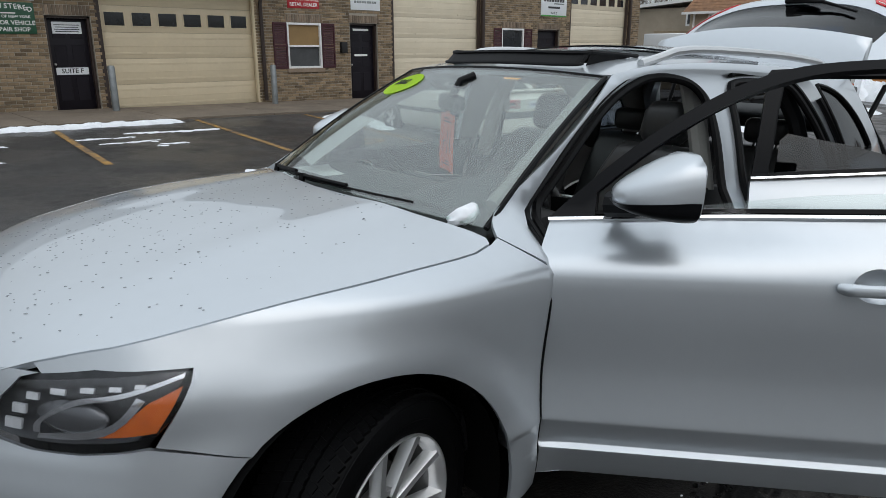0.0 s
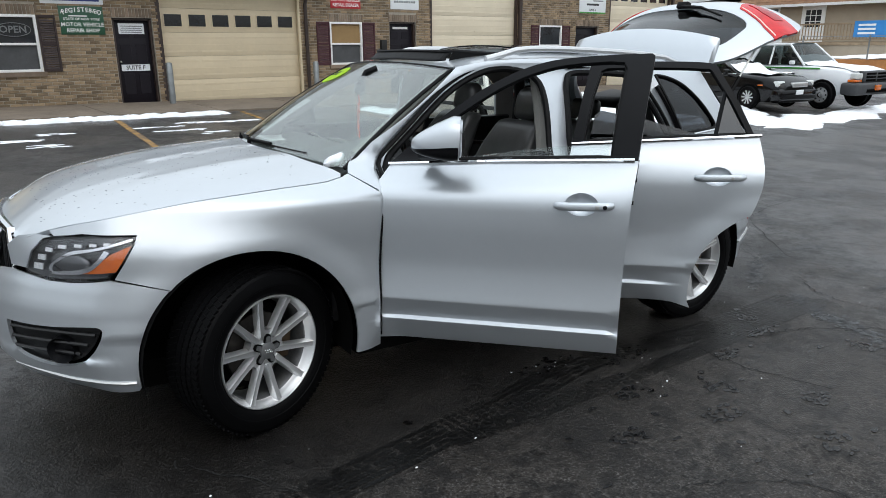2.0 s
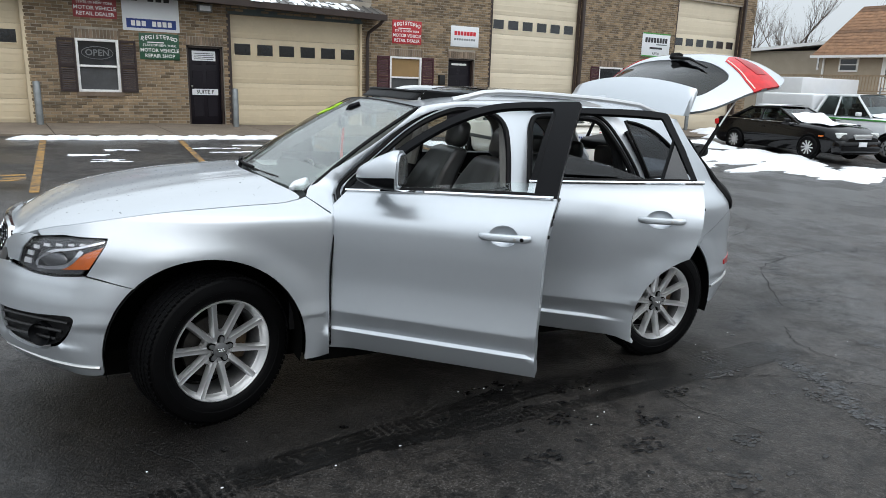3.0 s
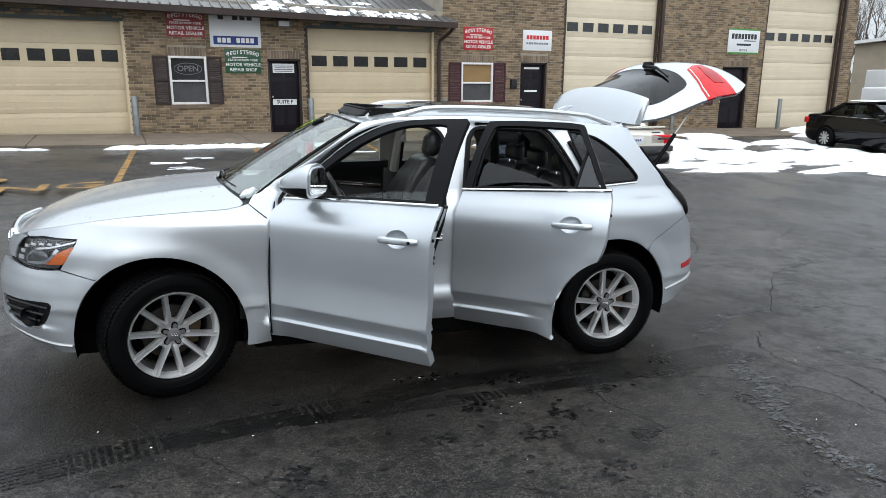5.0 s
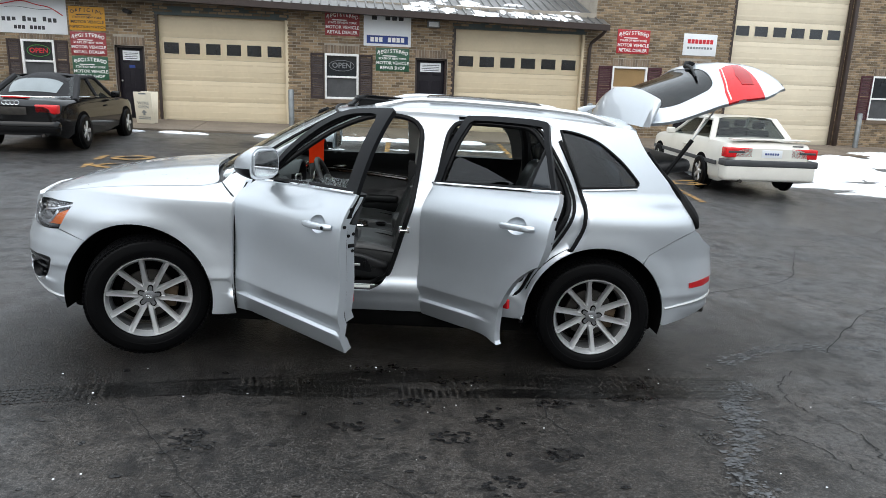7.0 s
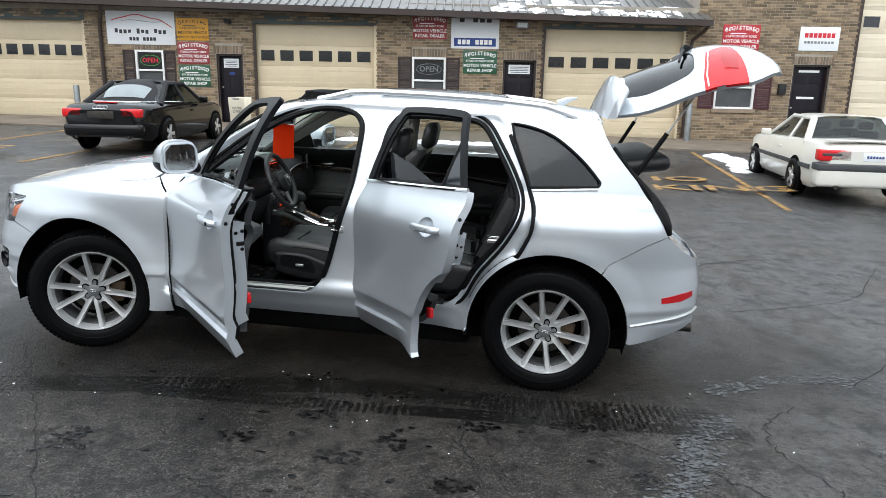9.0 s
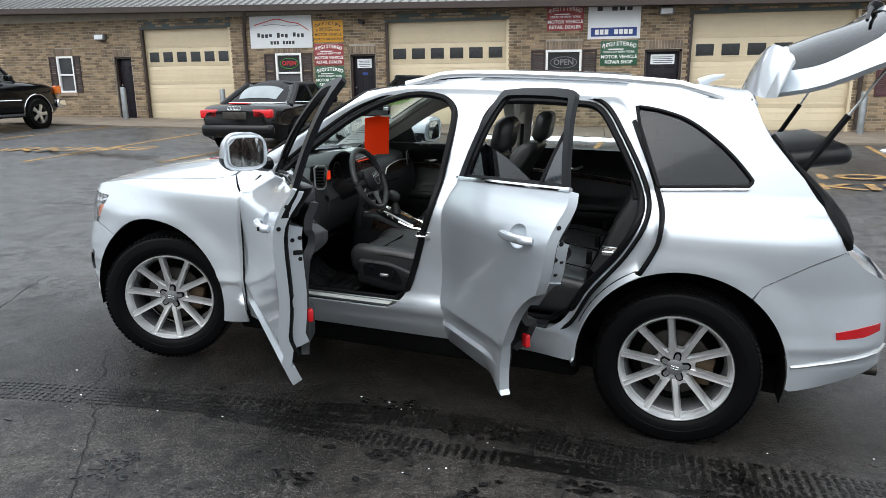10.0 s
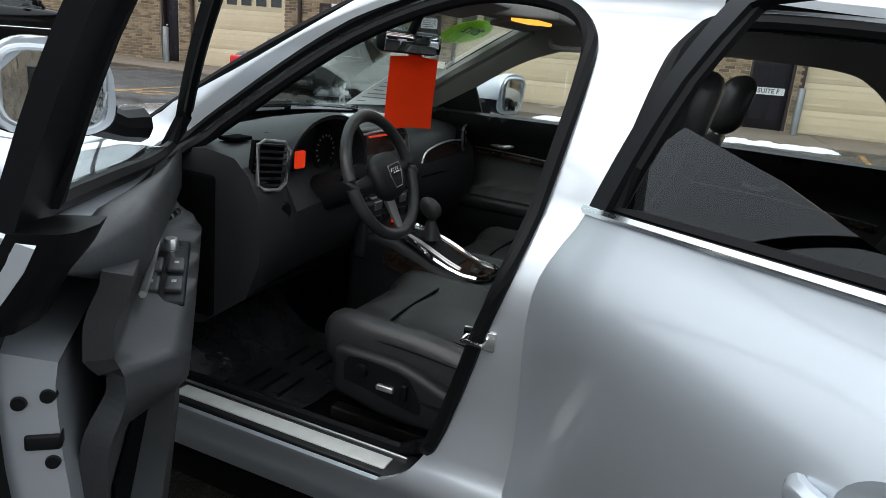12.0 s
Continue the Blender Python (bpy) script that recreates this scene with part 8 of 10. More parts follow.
# far door's inner trim
FAR_CARD = [(-0.78, 0.40), (0.24, 0.40), (0.24, 1.182), (-0.30, 1.178), (-0.72, 1.172)]
FAR_CARD_REAR = [(0.29, 0.40), (0.80, 0.40), (0.90, 0.60), (1.05, 0.82), (1.14, 0.95), (1.14, 1.185), (0.29, 1.182)]
far_y = lambda x, z: half(x, z) - 0.125 + 0.045 * step(0.75, 1.05, z) - 0.05 * step(0.84, 0.78, z) * step(0.62, 0.74, z)
for lp, x0, x1 in ((FAR_CARD, -0.70, 0.20), (FAR_CARD_REAR, 0.34, 1.08)):
    card = sheet("far_door_card", [flip(lp)], lambda a, z: (-a, far_y(-a, z), z), 0.06, 0.03, 0.03, PLASTIC, car, "black inner door trim", inner=PLASTIC)
    card.data.flip_normals()
    part("wood_strip", tube_bm(spl((x0, far_y(x0, 1.0) - 0.035, 1.0), ((x0 + x1) / 2, far_y(0, 0.98) - 0.037, 0.985), (x1, far_y(x1, 0.95) - 0.035, 0.945), n=6), 0.012, 6), WOOD, card)
    part("trim_line", tube_bm(spl((x0, far_y(x0, 1.02) - 0.036, 1.018), ((x0 + x1) / 2, far_y(0, 1.0) - 0.038, 1.003), (x1, far_y(x1, 0.97) - 0.036, 0.965), n=6), 0.003, 5), SATIN, card)
    hx = x0 + 0.33
    part("release_lever", tube_bm(spl((hx - 0.07, far_y(hx, 1.03) - 0.045, 1.040), (hx, far_y(hx, 1.03) - 0.065, 1.035), (hx + 0.05, far_y(hx, 1.03) - 0.05, 1.055), n=5), 0.009, 8), SATIN, card, "silver release lever")
    soft_box("far_armrest", x0 + 0.12, far_y(0, 0.8) - 0.075, 0.755, x1 - 0.08, far_y(0, 0.8) - 0.02, 0.815, 0.022, PLASTIC, card)
# roof fittings: mirror, visors, dome lamp
bm = bmesh.new()
box_bm(-0.52, -0.105, 1.405, -0.475, 0.125, 1.470, 0.02, bm, 3)
tube_bm([(-0.50, 0.01, 1.45), (-0.47, 0.01, 1.52), (-0.42, 0.01, 1.545)], 0.014, 8, bm)
glass_mirror = part("rear_view_mirror", bm, BLACKTRIM, car, "black rear-view mirror")
soft_box("mirror_face", -0.4745, -0.095, 1.412, -0.4725, 0.115, 1.463, 0.0006, MIRRORGLASS, glass_mirror)
hub = Matrix.Translation((-0.49, 0.01, 1.44))
glass_mirror.matrix_basis = Matrix.Translation((0, 0, -0.012)) @ hub @ Matrix.Rotation(radians(-24), 4, "Z") @ Matrix.Rotation(radians(6), 4, "Y") @ Matrix.Scale(1.12, 4) @ hub.inverted()
sheet("sail_panel", [[(-0.72, 1.150), (-0.47, 1.150), (-0.505, 1.275)]], lambda x, z: (x, half(x, z) - 0.032, z), 0.05, 0.03, 0.012, PLASTIC, car, "black panel at the mirror foot", inner=PLASTIC)
for sg in (-1, 1):
    bm = box_bm(-0.27, sg * 0.32 - 0.19, 1.545, -0.11, sg * 0.32 + 0.19, 1.562, 0.007, seg=2)
    for q in bm.verts:
        q.co.z += 0.25 * (q.co.x + 0.12)
    part("sun_visor", bm, HEADLINER, car, "grey sun visor")
soft_box("overhead_console", -0.20, -0.10, 1.528, 0.02, 0.13, 1.575, 0.01, HEADLINER, car, "grey overhead console")
soft_box("dome_lamp", -0.13, -0.07, 1.519, -0.05, 0.10, 1.532, 0.004, DOME, car, "lit amber dome lamp")
part("grab_handle", tube_bm(spl((-0.18, 0.575, 1.495), (-0.15, 0.55, 1.465), (0.02, 0.555, 1.475), (0.05, 0.58, 1.51), n=4), 0.010, 8), HEADLINER, car)

# the price card hanging from the mirror
ca, sa = 0.390, 0.921


def card_fn(a, b, off=0.0):
    bow = 0.05 * (a * a) * (1 - b) + 0.0025 * math.sin(b * 5)
    return (-0.488 + ca * a + (off + bow) * -sa, 0.045 + sa * a + (off + bow) * ca, 1.142 + 0.275 * b)


card = sheet("hanging_price_card", [[(-0.105, 0.0), (0.0, 0.02), (0.105, 0.0), (0.105, 0.86), (0.03, 0.88), (0.03, 0.98), (-0.03, 0.98), (-0.03, 0.88), (-0.105, 0.86)]], lambda a, b: card_fn(a, b), 0.02, 0.06, 0.0012, ORANGE, car, "bright orange price card hanging from the mirror", inner=ORANGE_SUN)
for a0, a1, b0, b1 in (((-0.06, -0.055, 0.30, 0.62), (-0.02, -0.015, 0.28, 0.62), (0.0, 0.05, 0.45, 0.46), (0.04, 0.045, 0.26, 0.46), (-0.05, 0.06, 0.10, 0.115), (-0.05, 0.03, 0.15, 0.163), (-0.06, 0.05, 0.74, 0.755), (-0.02, 0.05, 0.79, 0.805))):
    sheet("scrawl", [[(a0, b0), (a1, b0), (a1, b1), (a0, b1)]], lambda a, b: card_fn(a, b, 0.0022), 0.02, 0.05, 0.0004, INK, card)
# packed snow left at the foot of the windscreen
bm = bmesh.new()
bmesh.ops.create_icosphere(bm, subdivisions=3, radius=1)
for q in bm.verts:
    x, y, z = q.co
    r = 1 + 0.16 * math.sin(5 * x + 4 * y) * math.cos(4 * z + 3 * y) + 0.09 * math.sin(11 * x - 7 * y + 2) * math.cos(9 * y + 6 * z)
    q.co = Vector((x * 0.055 * r, y * 0.035 * r, z * 0.028 * r))
bm.transform(Matrix.Translation((-0.945, -0.63, 1.125)) @ Matrix.Rotation(radians(-28), 4, "Y") @ Matrix.Rotation(radians(-20), 4, "Z"))
part("snow_lump", bm, SNOW, car, "packed snow at the foot of the windscreen", 60)
for k in range(7):
    bm = bmesh.new()
    bmesh.ops.create_icosphere(bm, subdivisions=2, radius=1)
    for q in bm.verts:
        r = 1 + 0.25 * math.sin(11 * q.co.x + 5 * k) * math.cos(8 * q.co.y)
        q.co = Vector((q.co.x * 0.05 * r, q.co.y * (0.05 + 0.006 * k) * r, q.co.z * 0.016 * r))
    bm.transform(Matrix.Translation((-1.05 + 0.02 * (k % 3), 0.38 + 0.055 * k, 1.105 - 0.004 * k)))
    part("cowl_snow", bm, SNOW, car, "", 60)


# ---- the other parked vehicles ----
CARBLACK = mat("glossy_black_paint", (0.0025, 0.0025, 0.003), 0.10, 0, 0.1, 3, spec=0.35)
CARWHITE = mat("cream_white_car_paint", (0.70, 0.68, 0.62), 0.35, 0, 0.04, 3, coat=0.8)
TRUCKWHITE = mat("white_truck_paint", (0.76, 0.78, 0.80), 0.35, 0, 0.04, 3, coat=0.8)
CANVAS = mat("black_canvas_roof", (0.012, 0.012, 0.014), 0.85, 0, 0.15, 8, 0.3, 160)
GREYBUMPER = mat("grey_bumper_plastic", (0.05, 0.052, 0.056), 0.55, 0, 0.15, 6)
DUSK = glass("car_window_tint", (0.30, 0.34, 0.34))
DUSKPANE = mat("hazy_plastic_window", (0.22, 0.25, 0.26), 0.15, 0, 0.08, 4)
SEATDARK = mat("dark_car_interior", (0.015, 0.015, 0.017), 0.8, 0, 0.2, 6)
HEADGLASS = mat("frosted_headlamp", (0.62, 0.64, 0.62), 0.12, 0, 0.08, 12, coat=1.0)


def hub_wheel(parent, x, y, r, width, spokes, rim_material, label):
    sg = 1 if y > 0 else -1
    w = part("wheel", lathe_bm([(r * 0.62, -width / 2), (r * 0.66, -width / 2 - 0.01), (r * 0.9, -width / 2 - 0.005), (r * 0.98, -width / 2 + 0.02), (r, -width / 4), (r, width / 4), (r * 0.98, width / 2), (r * 0.6, width / 2)], 36), TYRE, parent, label)
    w.matrix_basis = pose(x, y, r, 0, 0, 180 if sg > 0 else 0)
    part("rim", lathe_bm([(0.001, -width / 2 + 0.045), (r * 0.52, -width / 2 + 0.05), (r * 0.58, -width / 2 + 0.02), (r * 0.64, -width / 2 - 0.006)], 32), DARKMETAL, w)
    for k in range(spokes):
        a = 2 * math.pi * k / spokes
        bm = box_bm(r * 0.06, -width / 2 - 0.0, -r * (0.42 / spokes), r * 0.63, -width / 2 + 0.03, r * (0.42 / spokes), 0.006)
        for q in bm.verts:
            if q.co.x > r * 0.4:
                q.co.z *= 1.5
        bm.transform(Matrix.Rotation(a, 4, "Y"))
        part("spoke", bm, rim_material, w)
    if not spokes:
        part("wheel_disc", lathe_bm([(r * 0.22, -width / 2 - 0.01), (r * 0.30, -width / 2 + 0.01), (r * 0.44, -width / 2 + 0.012), (r * 0.58, -width / 2 + 0.03)], 32), rim_material, w, "grey steel wheel disc")
        for k in range(8):
            a = 2 * math.pi * k / 8
            hole = lathe_bm([(0.001, 0.0), (r * 0.06, 0.0), (r * 0.06, 0.02)], 12)
            hole.transform(Matrix.Translation((r * 0.44 * math.cos(a), -width / 2 + 0.008, r * 0.44 * math.sin(a))))
            part("vent_hole", hole, UNDER, w)
    part("hub", lathe_bm([(0.001, -width / 2 - 0.008), (r * 0.15, -width / 2 - 0.004), (r * 0.19, -width / 2 + 0.03)], 20), rim_material, w)
    return w


def vehicle(name, label, category, m, L, W, H, paint, hood_z, belt_z, deck_z, wf, wr, r, cab, front_h, spokes, rim, roof_paint=None, notch=True, floor=0.20, side_glass=True):
    """A parked car, nose to -x about the rear-to-front middle; cab: x of the screen's foot and head, and the rear window's head and foot."""
    ob = empty(name, m)
    tagged(ob, label, category, "parked vehicles in the lot")
    hw = W / 2
    x0, x1 = -L / 2, L / 2
    a, b, c, d = cab

    def top(x):
        return curve([(x0, front_h - 0.10), (x0 + 0.12, front_h), (x0 + 0.5, hood_z - 0.06), (a, hood_z), (d, deck_z), (x1 - 0.15, deck_z - 0.03), (x1, deck_z - 0.14)], x)

    def width(x):
        return hw * curve([(x0, 0.72), (x0 + 0.15, 0.87), (x0 + 0.5, 0.97), (x0 + 1.2, 1.0), (x1 - 1.0, 1.0), (x1 - 0.4, 0.96), (x1 - 0.12, 0.88), (x1, 0.76)], x)

    def low(x):
        z = floor + 0.10 * step(x0 + 0.5, x0, x) + 0.10 * step(x1 - 0.5, x1, x)
        return z

    rows = []
    for x in levels(x0, x1, 0.11):
        w, t, l = width(x), top(x), low(x)
        mid = min(belt_z - 0.08, t - 0.10)
        rows.append([(x, -w * 0.90, l), (x, -w * 0.985, l + 0.10), (x, -w, (l + mid) / 2 + 0.05), (x, -w * 0.985, mid), (x, -w * 0.93, t - 0.035), (x, -w * 0.80, t), (x, 0, t + 0.025), (x, w * 0.80, t), (x, w * 0.93, t - 0.035), (x, w * 0.985, mid), (x, w, (l + mid) / 2 + 0.05), (x, w * 0.985, l + 0.10), (x, w * 0.90, l)])
    # wheel openings are not cut: black discs on the sides stand for their shade
    bm, vs = skin(rows)
    bm.faces.new(vs[0])
    bm.faces.new(vs[-1][::-1])
    bmesh.ops.recalc_face_normals(bm, faces=bm.faces[:])
    body = part("body", bm, paint, ob, "", 40)
    for wx in (wf, wr):
        for sg in (-1, 1):
            part("arch_shade", lathe_bm([(0.001, 0.0), (r * 1.16, 0.0), (r * 1.16, 0.06), (0.001, 0.06)], 28, "y", centre=(wx, sg * (hw - 0.026) - 0.03, r + 0.01)), UNDER, ob)
            hub_wheel(ob, wx, sg * (hw - 0.062), r, 0.2, spokes, rim, "wheel with bright rim")
    # cabin
    gw0, gw1 = hw * 0.90, hw * 0.66
    bz = belt_z
    rz = H
    corners = {}
    for sg in (-1, 1):
        side = [(a, sg * gw0, bz - 0.03), (b, sg * gw1, rz - 0.05), (c, sg * gw1, rz - 0.06), (d, sg * gw0, bz - 0.02)]
        corners[sg] = side
        # pillars
        bars = [tube_bm([side[0], side[1]], 0.035, 6), tube_bm([side[2], side[3]], 0.06 if notch else 0.05, 6), tube_bm([side[1], side[2]], 0.04, 6)]
        mid_x = (b + c) / 2
        bars.append(tube_bm([(mid_x - 0.02, sg * gw0, bz - 0.02), (mid_x + 0.03, sg * gw1, rz - 0.05)], 0.035, 6))
        for q in bars:
            part("pillar", q, roof_paint or paint, body)
        bm = bmesh.new()
        for s0, s1 in ((0.0, 0.49), (0.51, 1.0)):
            lo = [Vector(side[0]).lerp(Vector(side[3]), k) for k in (s0, s1)]
            hi = [Vector(side[1]).lerp(Vector(side[2]), k) for k in (s0, s1)]
            bm.faces.new([bm.verts.new(p) for p in (lo[0], lo[1], hi[1], hi[0])])
        part("side_window", bm, DUSK, ob, "dark side windows", 0)
        # mirror
        soft_box("side_mirror", a + 0.28, sg * (hw + 0.06) - 0.09, bz + 0.0, a + 0.40, sg * (hw + 0.06) + 0.09, bz + 0.13, 0.03, paint, ob)
        soft_box("door_handle", mid_x - 0.32, sg * (hw + 0.0) - 0.02, bz - 0.17, mid_x - 0.12, sg * hw + 0.02, bz - 0.14, 0.008, paint, ob)
    for i, j, nm in ((0, 1, "windscreen"), (3, 2, "rear_window")):
        bm = bmesh.new()
        p, q, rr, s = corners[-1][i], corners[1][i], corners[1][j], corners[-1][j]
        push = -0.10 if i == 0 else 0.10
        rows2 = []
        for t in levels(0, 1, 0.25):
            lo, hi = Vector(p).lerp(Vector(q), t), Vector(s).lerp(Vector(rr), t)
            k = push * (1 - (2 * t - 1) ** 2)
            rows2.append([lo + Vector((k, 0, 0)), hi + Vector((k * 0.6, 0, 0.01))])
        bm, _ = skin(rows2)
        part(nm, bm, DUSK, ob, "", 60)
    rows3 = []
    for t in levels(0, 1, 0.125):
        f = 2 * t - 1
        rows3.append([(b + (-0.06 * (1 - f * f)), gw1 * f, rz - 0.05 + 0.05 * (1 - f ** 4)), ((b + c) / 2, gw1 * f * 1.02, rz - 0.045 + 0.055 * (1 - f ** 4)), (c + 0.06 * (1 - f * f), gw1 * f, rz - 0.06 + 0.05 * (1 - f ** 4))])
    bm, _ = skin(rows3)
    part("roof", bm, roof_paint or paint, ob, "", 60)
    box("cabin_floor", a + 0.2, -gw0 * 0.9, bz - 0.25, d - 0.1, gw0 * 0.9, bz - 0.06, SEATDARK, ob)
    for sx in (0.30, 0.68):
        for sy in (-0.36, 0.36):
            xx = a + (d - a) * sx + 0.1
            soft_box("seat", xx, sy - 0.22, bz - 0.2, xx + 0.14, sy + 0.22, bz + 0.20, 0.05, SEATDARK, ob)
            soft_box("headrest", xx + 0.02, sy - 0.12, bz + 0.22, xx + 0.12, sy + 0.12, bz + 0.36, 0.04, SEATDARK, ob)
    return ob


# black convertible, nose to the building
def place(x, y, heading):
    """heading: degrees from -x, anticlockwise, to which the nose points."""
    return pose(x, y, ground_z(x, y), 0, 0, heading)


conv = vehicle("parked_car", "black convertible with its canvas roof up, seen from behind", "car", place(-5.36, 9.60, -92) @ Matrix.Scale(0.91, 4), 4.57, 1.78, 1.39, CARBLACK, 0.93, 0.92, 0.95, -1.36, 1.30, 0.32, (-0.86, -0.22, 0.62, 1.42), 0.72, 5, ALLOY, CANVAS)


def soft_top(x, y):
    """Height of the raised fabric roof."""
    foot = curve([(-0.30, 1.26), (0.30, 1.27), (0.62, 0.98), (1.44, 0.93)], x)
    peak = curve([(-0.30, 1.355), (0.0, 1.40), (0.45, 1.415), (0.85, 1.36), (1.12, 1.22), (1.44, 0.95)], x)
    return foot + (peak - foot) * (1 - min(abs(y), 1.0) ** 3.0)


def top_width(x):
    return curve([(-0.30, 0.58), (0.30, 0.62), (0.62, 0.74), (1.10, 0.74), (1.44, 0.66)], x)


bm, _ = skin([[(x, k * top_width(x), soft_top(x, k)) for k in levels(-1, 1, 0.1)] for x in levels(-0.30, 1.44, 0.08)])
part("soft_top", bm, CANVAS, conv, "raised black fabric roof", 60)
bm, _ = skin([[(x + 0.006, k * top_width(x), soft_top(x, k) + 0.008) for k in levels(-0.62, 0.62, 0.1)] for x in levels(1.00, 1.33, 0.06)])
part("rear_screen", bm, DUSKPANE, conv, "pale fabric roof rear window", 60)
part("chrome_edge", tube_bm([(0.2, -0.83, 0.955), (1.2, -0.80, 0.965), (1.62, -0.5, 0.965), (1.70, 0, 0.97), (1.62, 0.5, 0.965), (1.2, 0.80, 0.965), (0.2, 0.83, 0.955)], 0.010, 6), CHROME, conv)
for sg in (-1, 1):
    soft_box("tail_lamp", 2.10, sg * 0.58 - 0.20, 0.68, 2.285, sg * 0.58 + 0.20, 0.85, 0.035, REDLENS, conv, "red tail lamp")
    part("exhaust_pipe", tube_bm([(2.20, sg * 0.52, 0.30), (2.31, sg * 0.52, 0.30)], 0.03, 10), DARKMETAL, conv)
soft_box("rear_bumper", 2.05, -0.79, 0.30, 2.31, 0.79, 0.58, 0.10, CARBLACK, conv)
soft_box("number_plate", 2.275, -0.26, 0.66, 2.30, 0.26, 0.80, 0.004, DARKMETAL, conv, "dark empty number plate")
for k in range(4):
    part("ring", tube_bm([(2.285, -0.105 + 0.07 * k + 0.042 * math.cos(t), 0.875 + 0.036 * math.sin(t)) for t in [2 * math.pi * i / 16 for i in range(16)]], 0.006, 5, closed=True), CHROME, conv)
soft_box("brake_strip", 1.98, -0.22, 0.955, 2.10, 0.22, 0.975, 0.006, REDLENS, conv)

# cream-white sedan, nose to the building
sedan = vehicle("parked_car", "cream-white boxy sedan with black bumpers strips and a grey number plate", "car", place(7.38, 7.62, -99) @ Matrix.Scale(0.91, 4), 4.66, 1.76, 1.40, CARWHITE, 0.95, 0.93, 1.00, -1.42, 1.22, 0.315, (-0.92, -0.10, 1.00, 1.42), 0.80, 5, ALLOY)
soft_box("rear_bumper", 2.02, -0.85, 0.27, 2.36, 0.85, 0.60, 0.06, CARWHITE, sedan)
soft_box("bumper_strip", 2.05, -0.87, 0.54, 2.375, 0.87, 0.66, 0.025, GREYBUMPER, sedan, "black rubbing strip")
for sg in (-1, 1):
    soft_box("side_strip", -1.85, sg * 0.875 - 0.012, 0.52, 1.95, sg * 0.875 + 0.018, 0.60, 0.008, GREYBUMPER, sedan, "black side rubbing strip")
    soft_box("tail_lamp", 2.10, sg * 0.60 - 0.25, 0.70, 2.33, sg * 0.60 + 0.25, 0.88, 0.02, REDLENS, sedan, "red tail lamp")
    soft_box("lamp_band", 2.325, sg * 0.66 - 0.15, 0.785, 2.337, sg * 0.66 + 0.15, 0.825, 0.004, GREYBUMPER, sedan)
soft_box("number_plate", 2.305, -0.19, 0.71, 2.335, 0.19, 0.85, 0.004, SIGN_WHITE, sedan, "pale number plate")
for k in range(6):
    soft_box("bar", 2.336, -0.13 + 0.045 * k, 0.76, 2.340, -0.10 + 0.045 * k, 0.80, 0.0005, SIGN_BLUE, sedan)
soft_box("boot_spoiler", 2.00, -0.72, 1.015, 2.26, 0.72, 1.045, 0.012, CARWHITE, sedan)
soft_box("badge", 2.325, 0.36, 0.92, 2.335, 0.56, 0.945, 0.002, GREYBUMPER, sedan)
part("exhaust_pipe", tube_bm([(2.2, -0.55, 0.27), (2.38, -0.55, 0.27)], 0.035, 8), DARKMETAL, sedan)

# black sedan with snow on the hood, nose to the street
dark = vehicle("parked_car", "black sedan with snow lying on hood and roof", "car", place(18.75, 8.4, 80), 4.83, 1.83, 1.42, CARBLACK, 0.98, 0.97, 1.06, -1.42, 1.34, 0.325, (-0.95, 0.0, 1.05, 1.75), 0.76, 10, ALLOY)
for sg in (-1, 1):
    soft_box("headlamp", -2.30, sg * 0.66 - 0.17, 0.64, -2.02, sg * 0.66 + 0.15, 0.80, 0.04, HEADGLASS, dark, "clear headlamp")
    soft_box("amber_marker", -1.86, sg * 0.905 - 0.015, 0.66, -1.70, sg * 0.905 + 0.012, 0.70, 0.006, AMBER, dark)
    soft_box("tail_lamp", 2.15, sg * 0.70 - 0.14, 0.74, 2.38, sg * 0.70 + 0.14, 0.92, 0.04, REDLENS, dark)
    part("chrome_strip", tube_bm([(-0.9, sg * 0.86, 0.975), (0.4, sg * 0.88, 0.985), (1.7, sg * 0.86, 0.995)], 0.010, 6), CHROME, dark)
soft_box("front_bumper", -2.43, -0.84, 0.19, -2.05, 0.84, 0.60, 0.10, CARBLACK, dark)
soft_box("front_grille", -2.45, -0.34, 0.62, -2.34, 0.34, 0.76, 0.03, SATIN, dark, "bright barred grille")
soft_box("number_plate", -2.45, -0.16, 0.42, -2.42, 0.16, 0.55, 0.004, SIGN_WHITE, dark, "pale number plate")
rows = []
for t in levels(0, 1, 0.1):
    x = -1.85 + 1.35 * t
    rows.append([(x, y, curve([(-1.85, 0.97), (-0.95, 1.03), (-0.5, 1.24)], x) + 0.035 * (1 - (abs(y) / 0.72) ** 3) + 0.02 * math.sin(9 * y + 7 * t)) for y in levels(-0.70, 0.70, 0.14)])
bm, _ = skin(rows)
part("snow_cover", bm, SNOW, dark, "snow lying on hood and windscreen", 60)
rows = [[(x, y, 1.445 + 0.03 * (1 - (abs(y) / 0.58) ** 2)) for y in levels(-0.56, 0.56, 0.14)] for x in levels(0.0, 1.0, 0.2)]
bm, _ = skin(rows)
part("snow_cover", bm, SNOW, dark, "snow lying on the roof", 60)

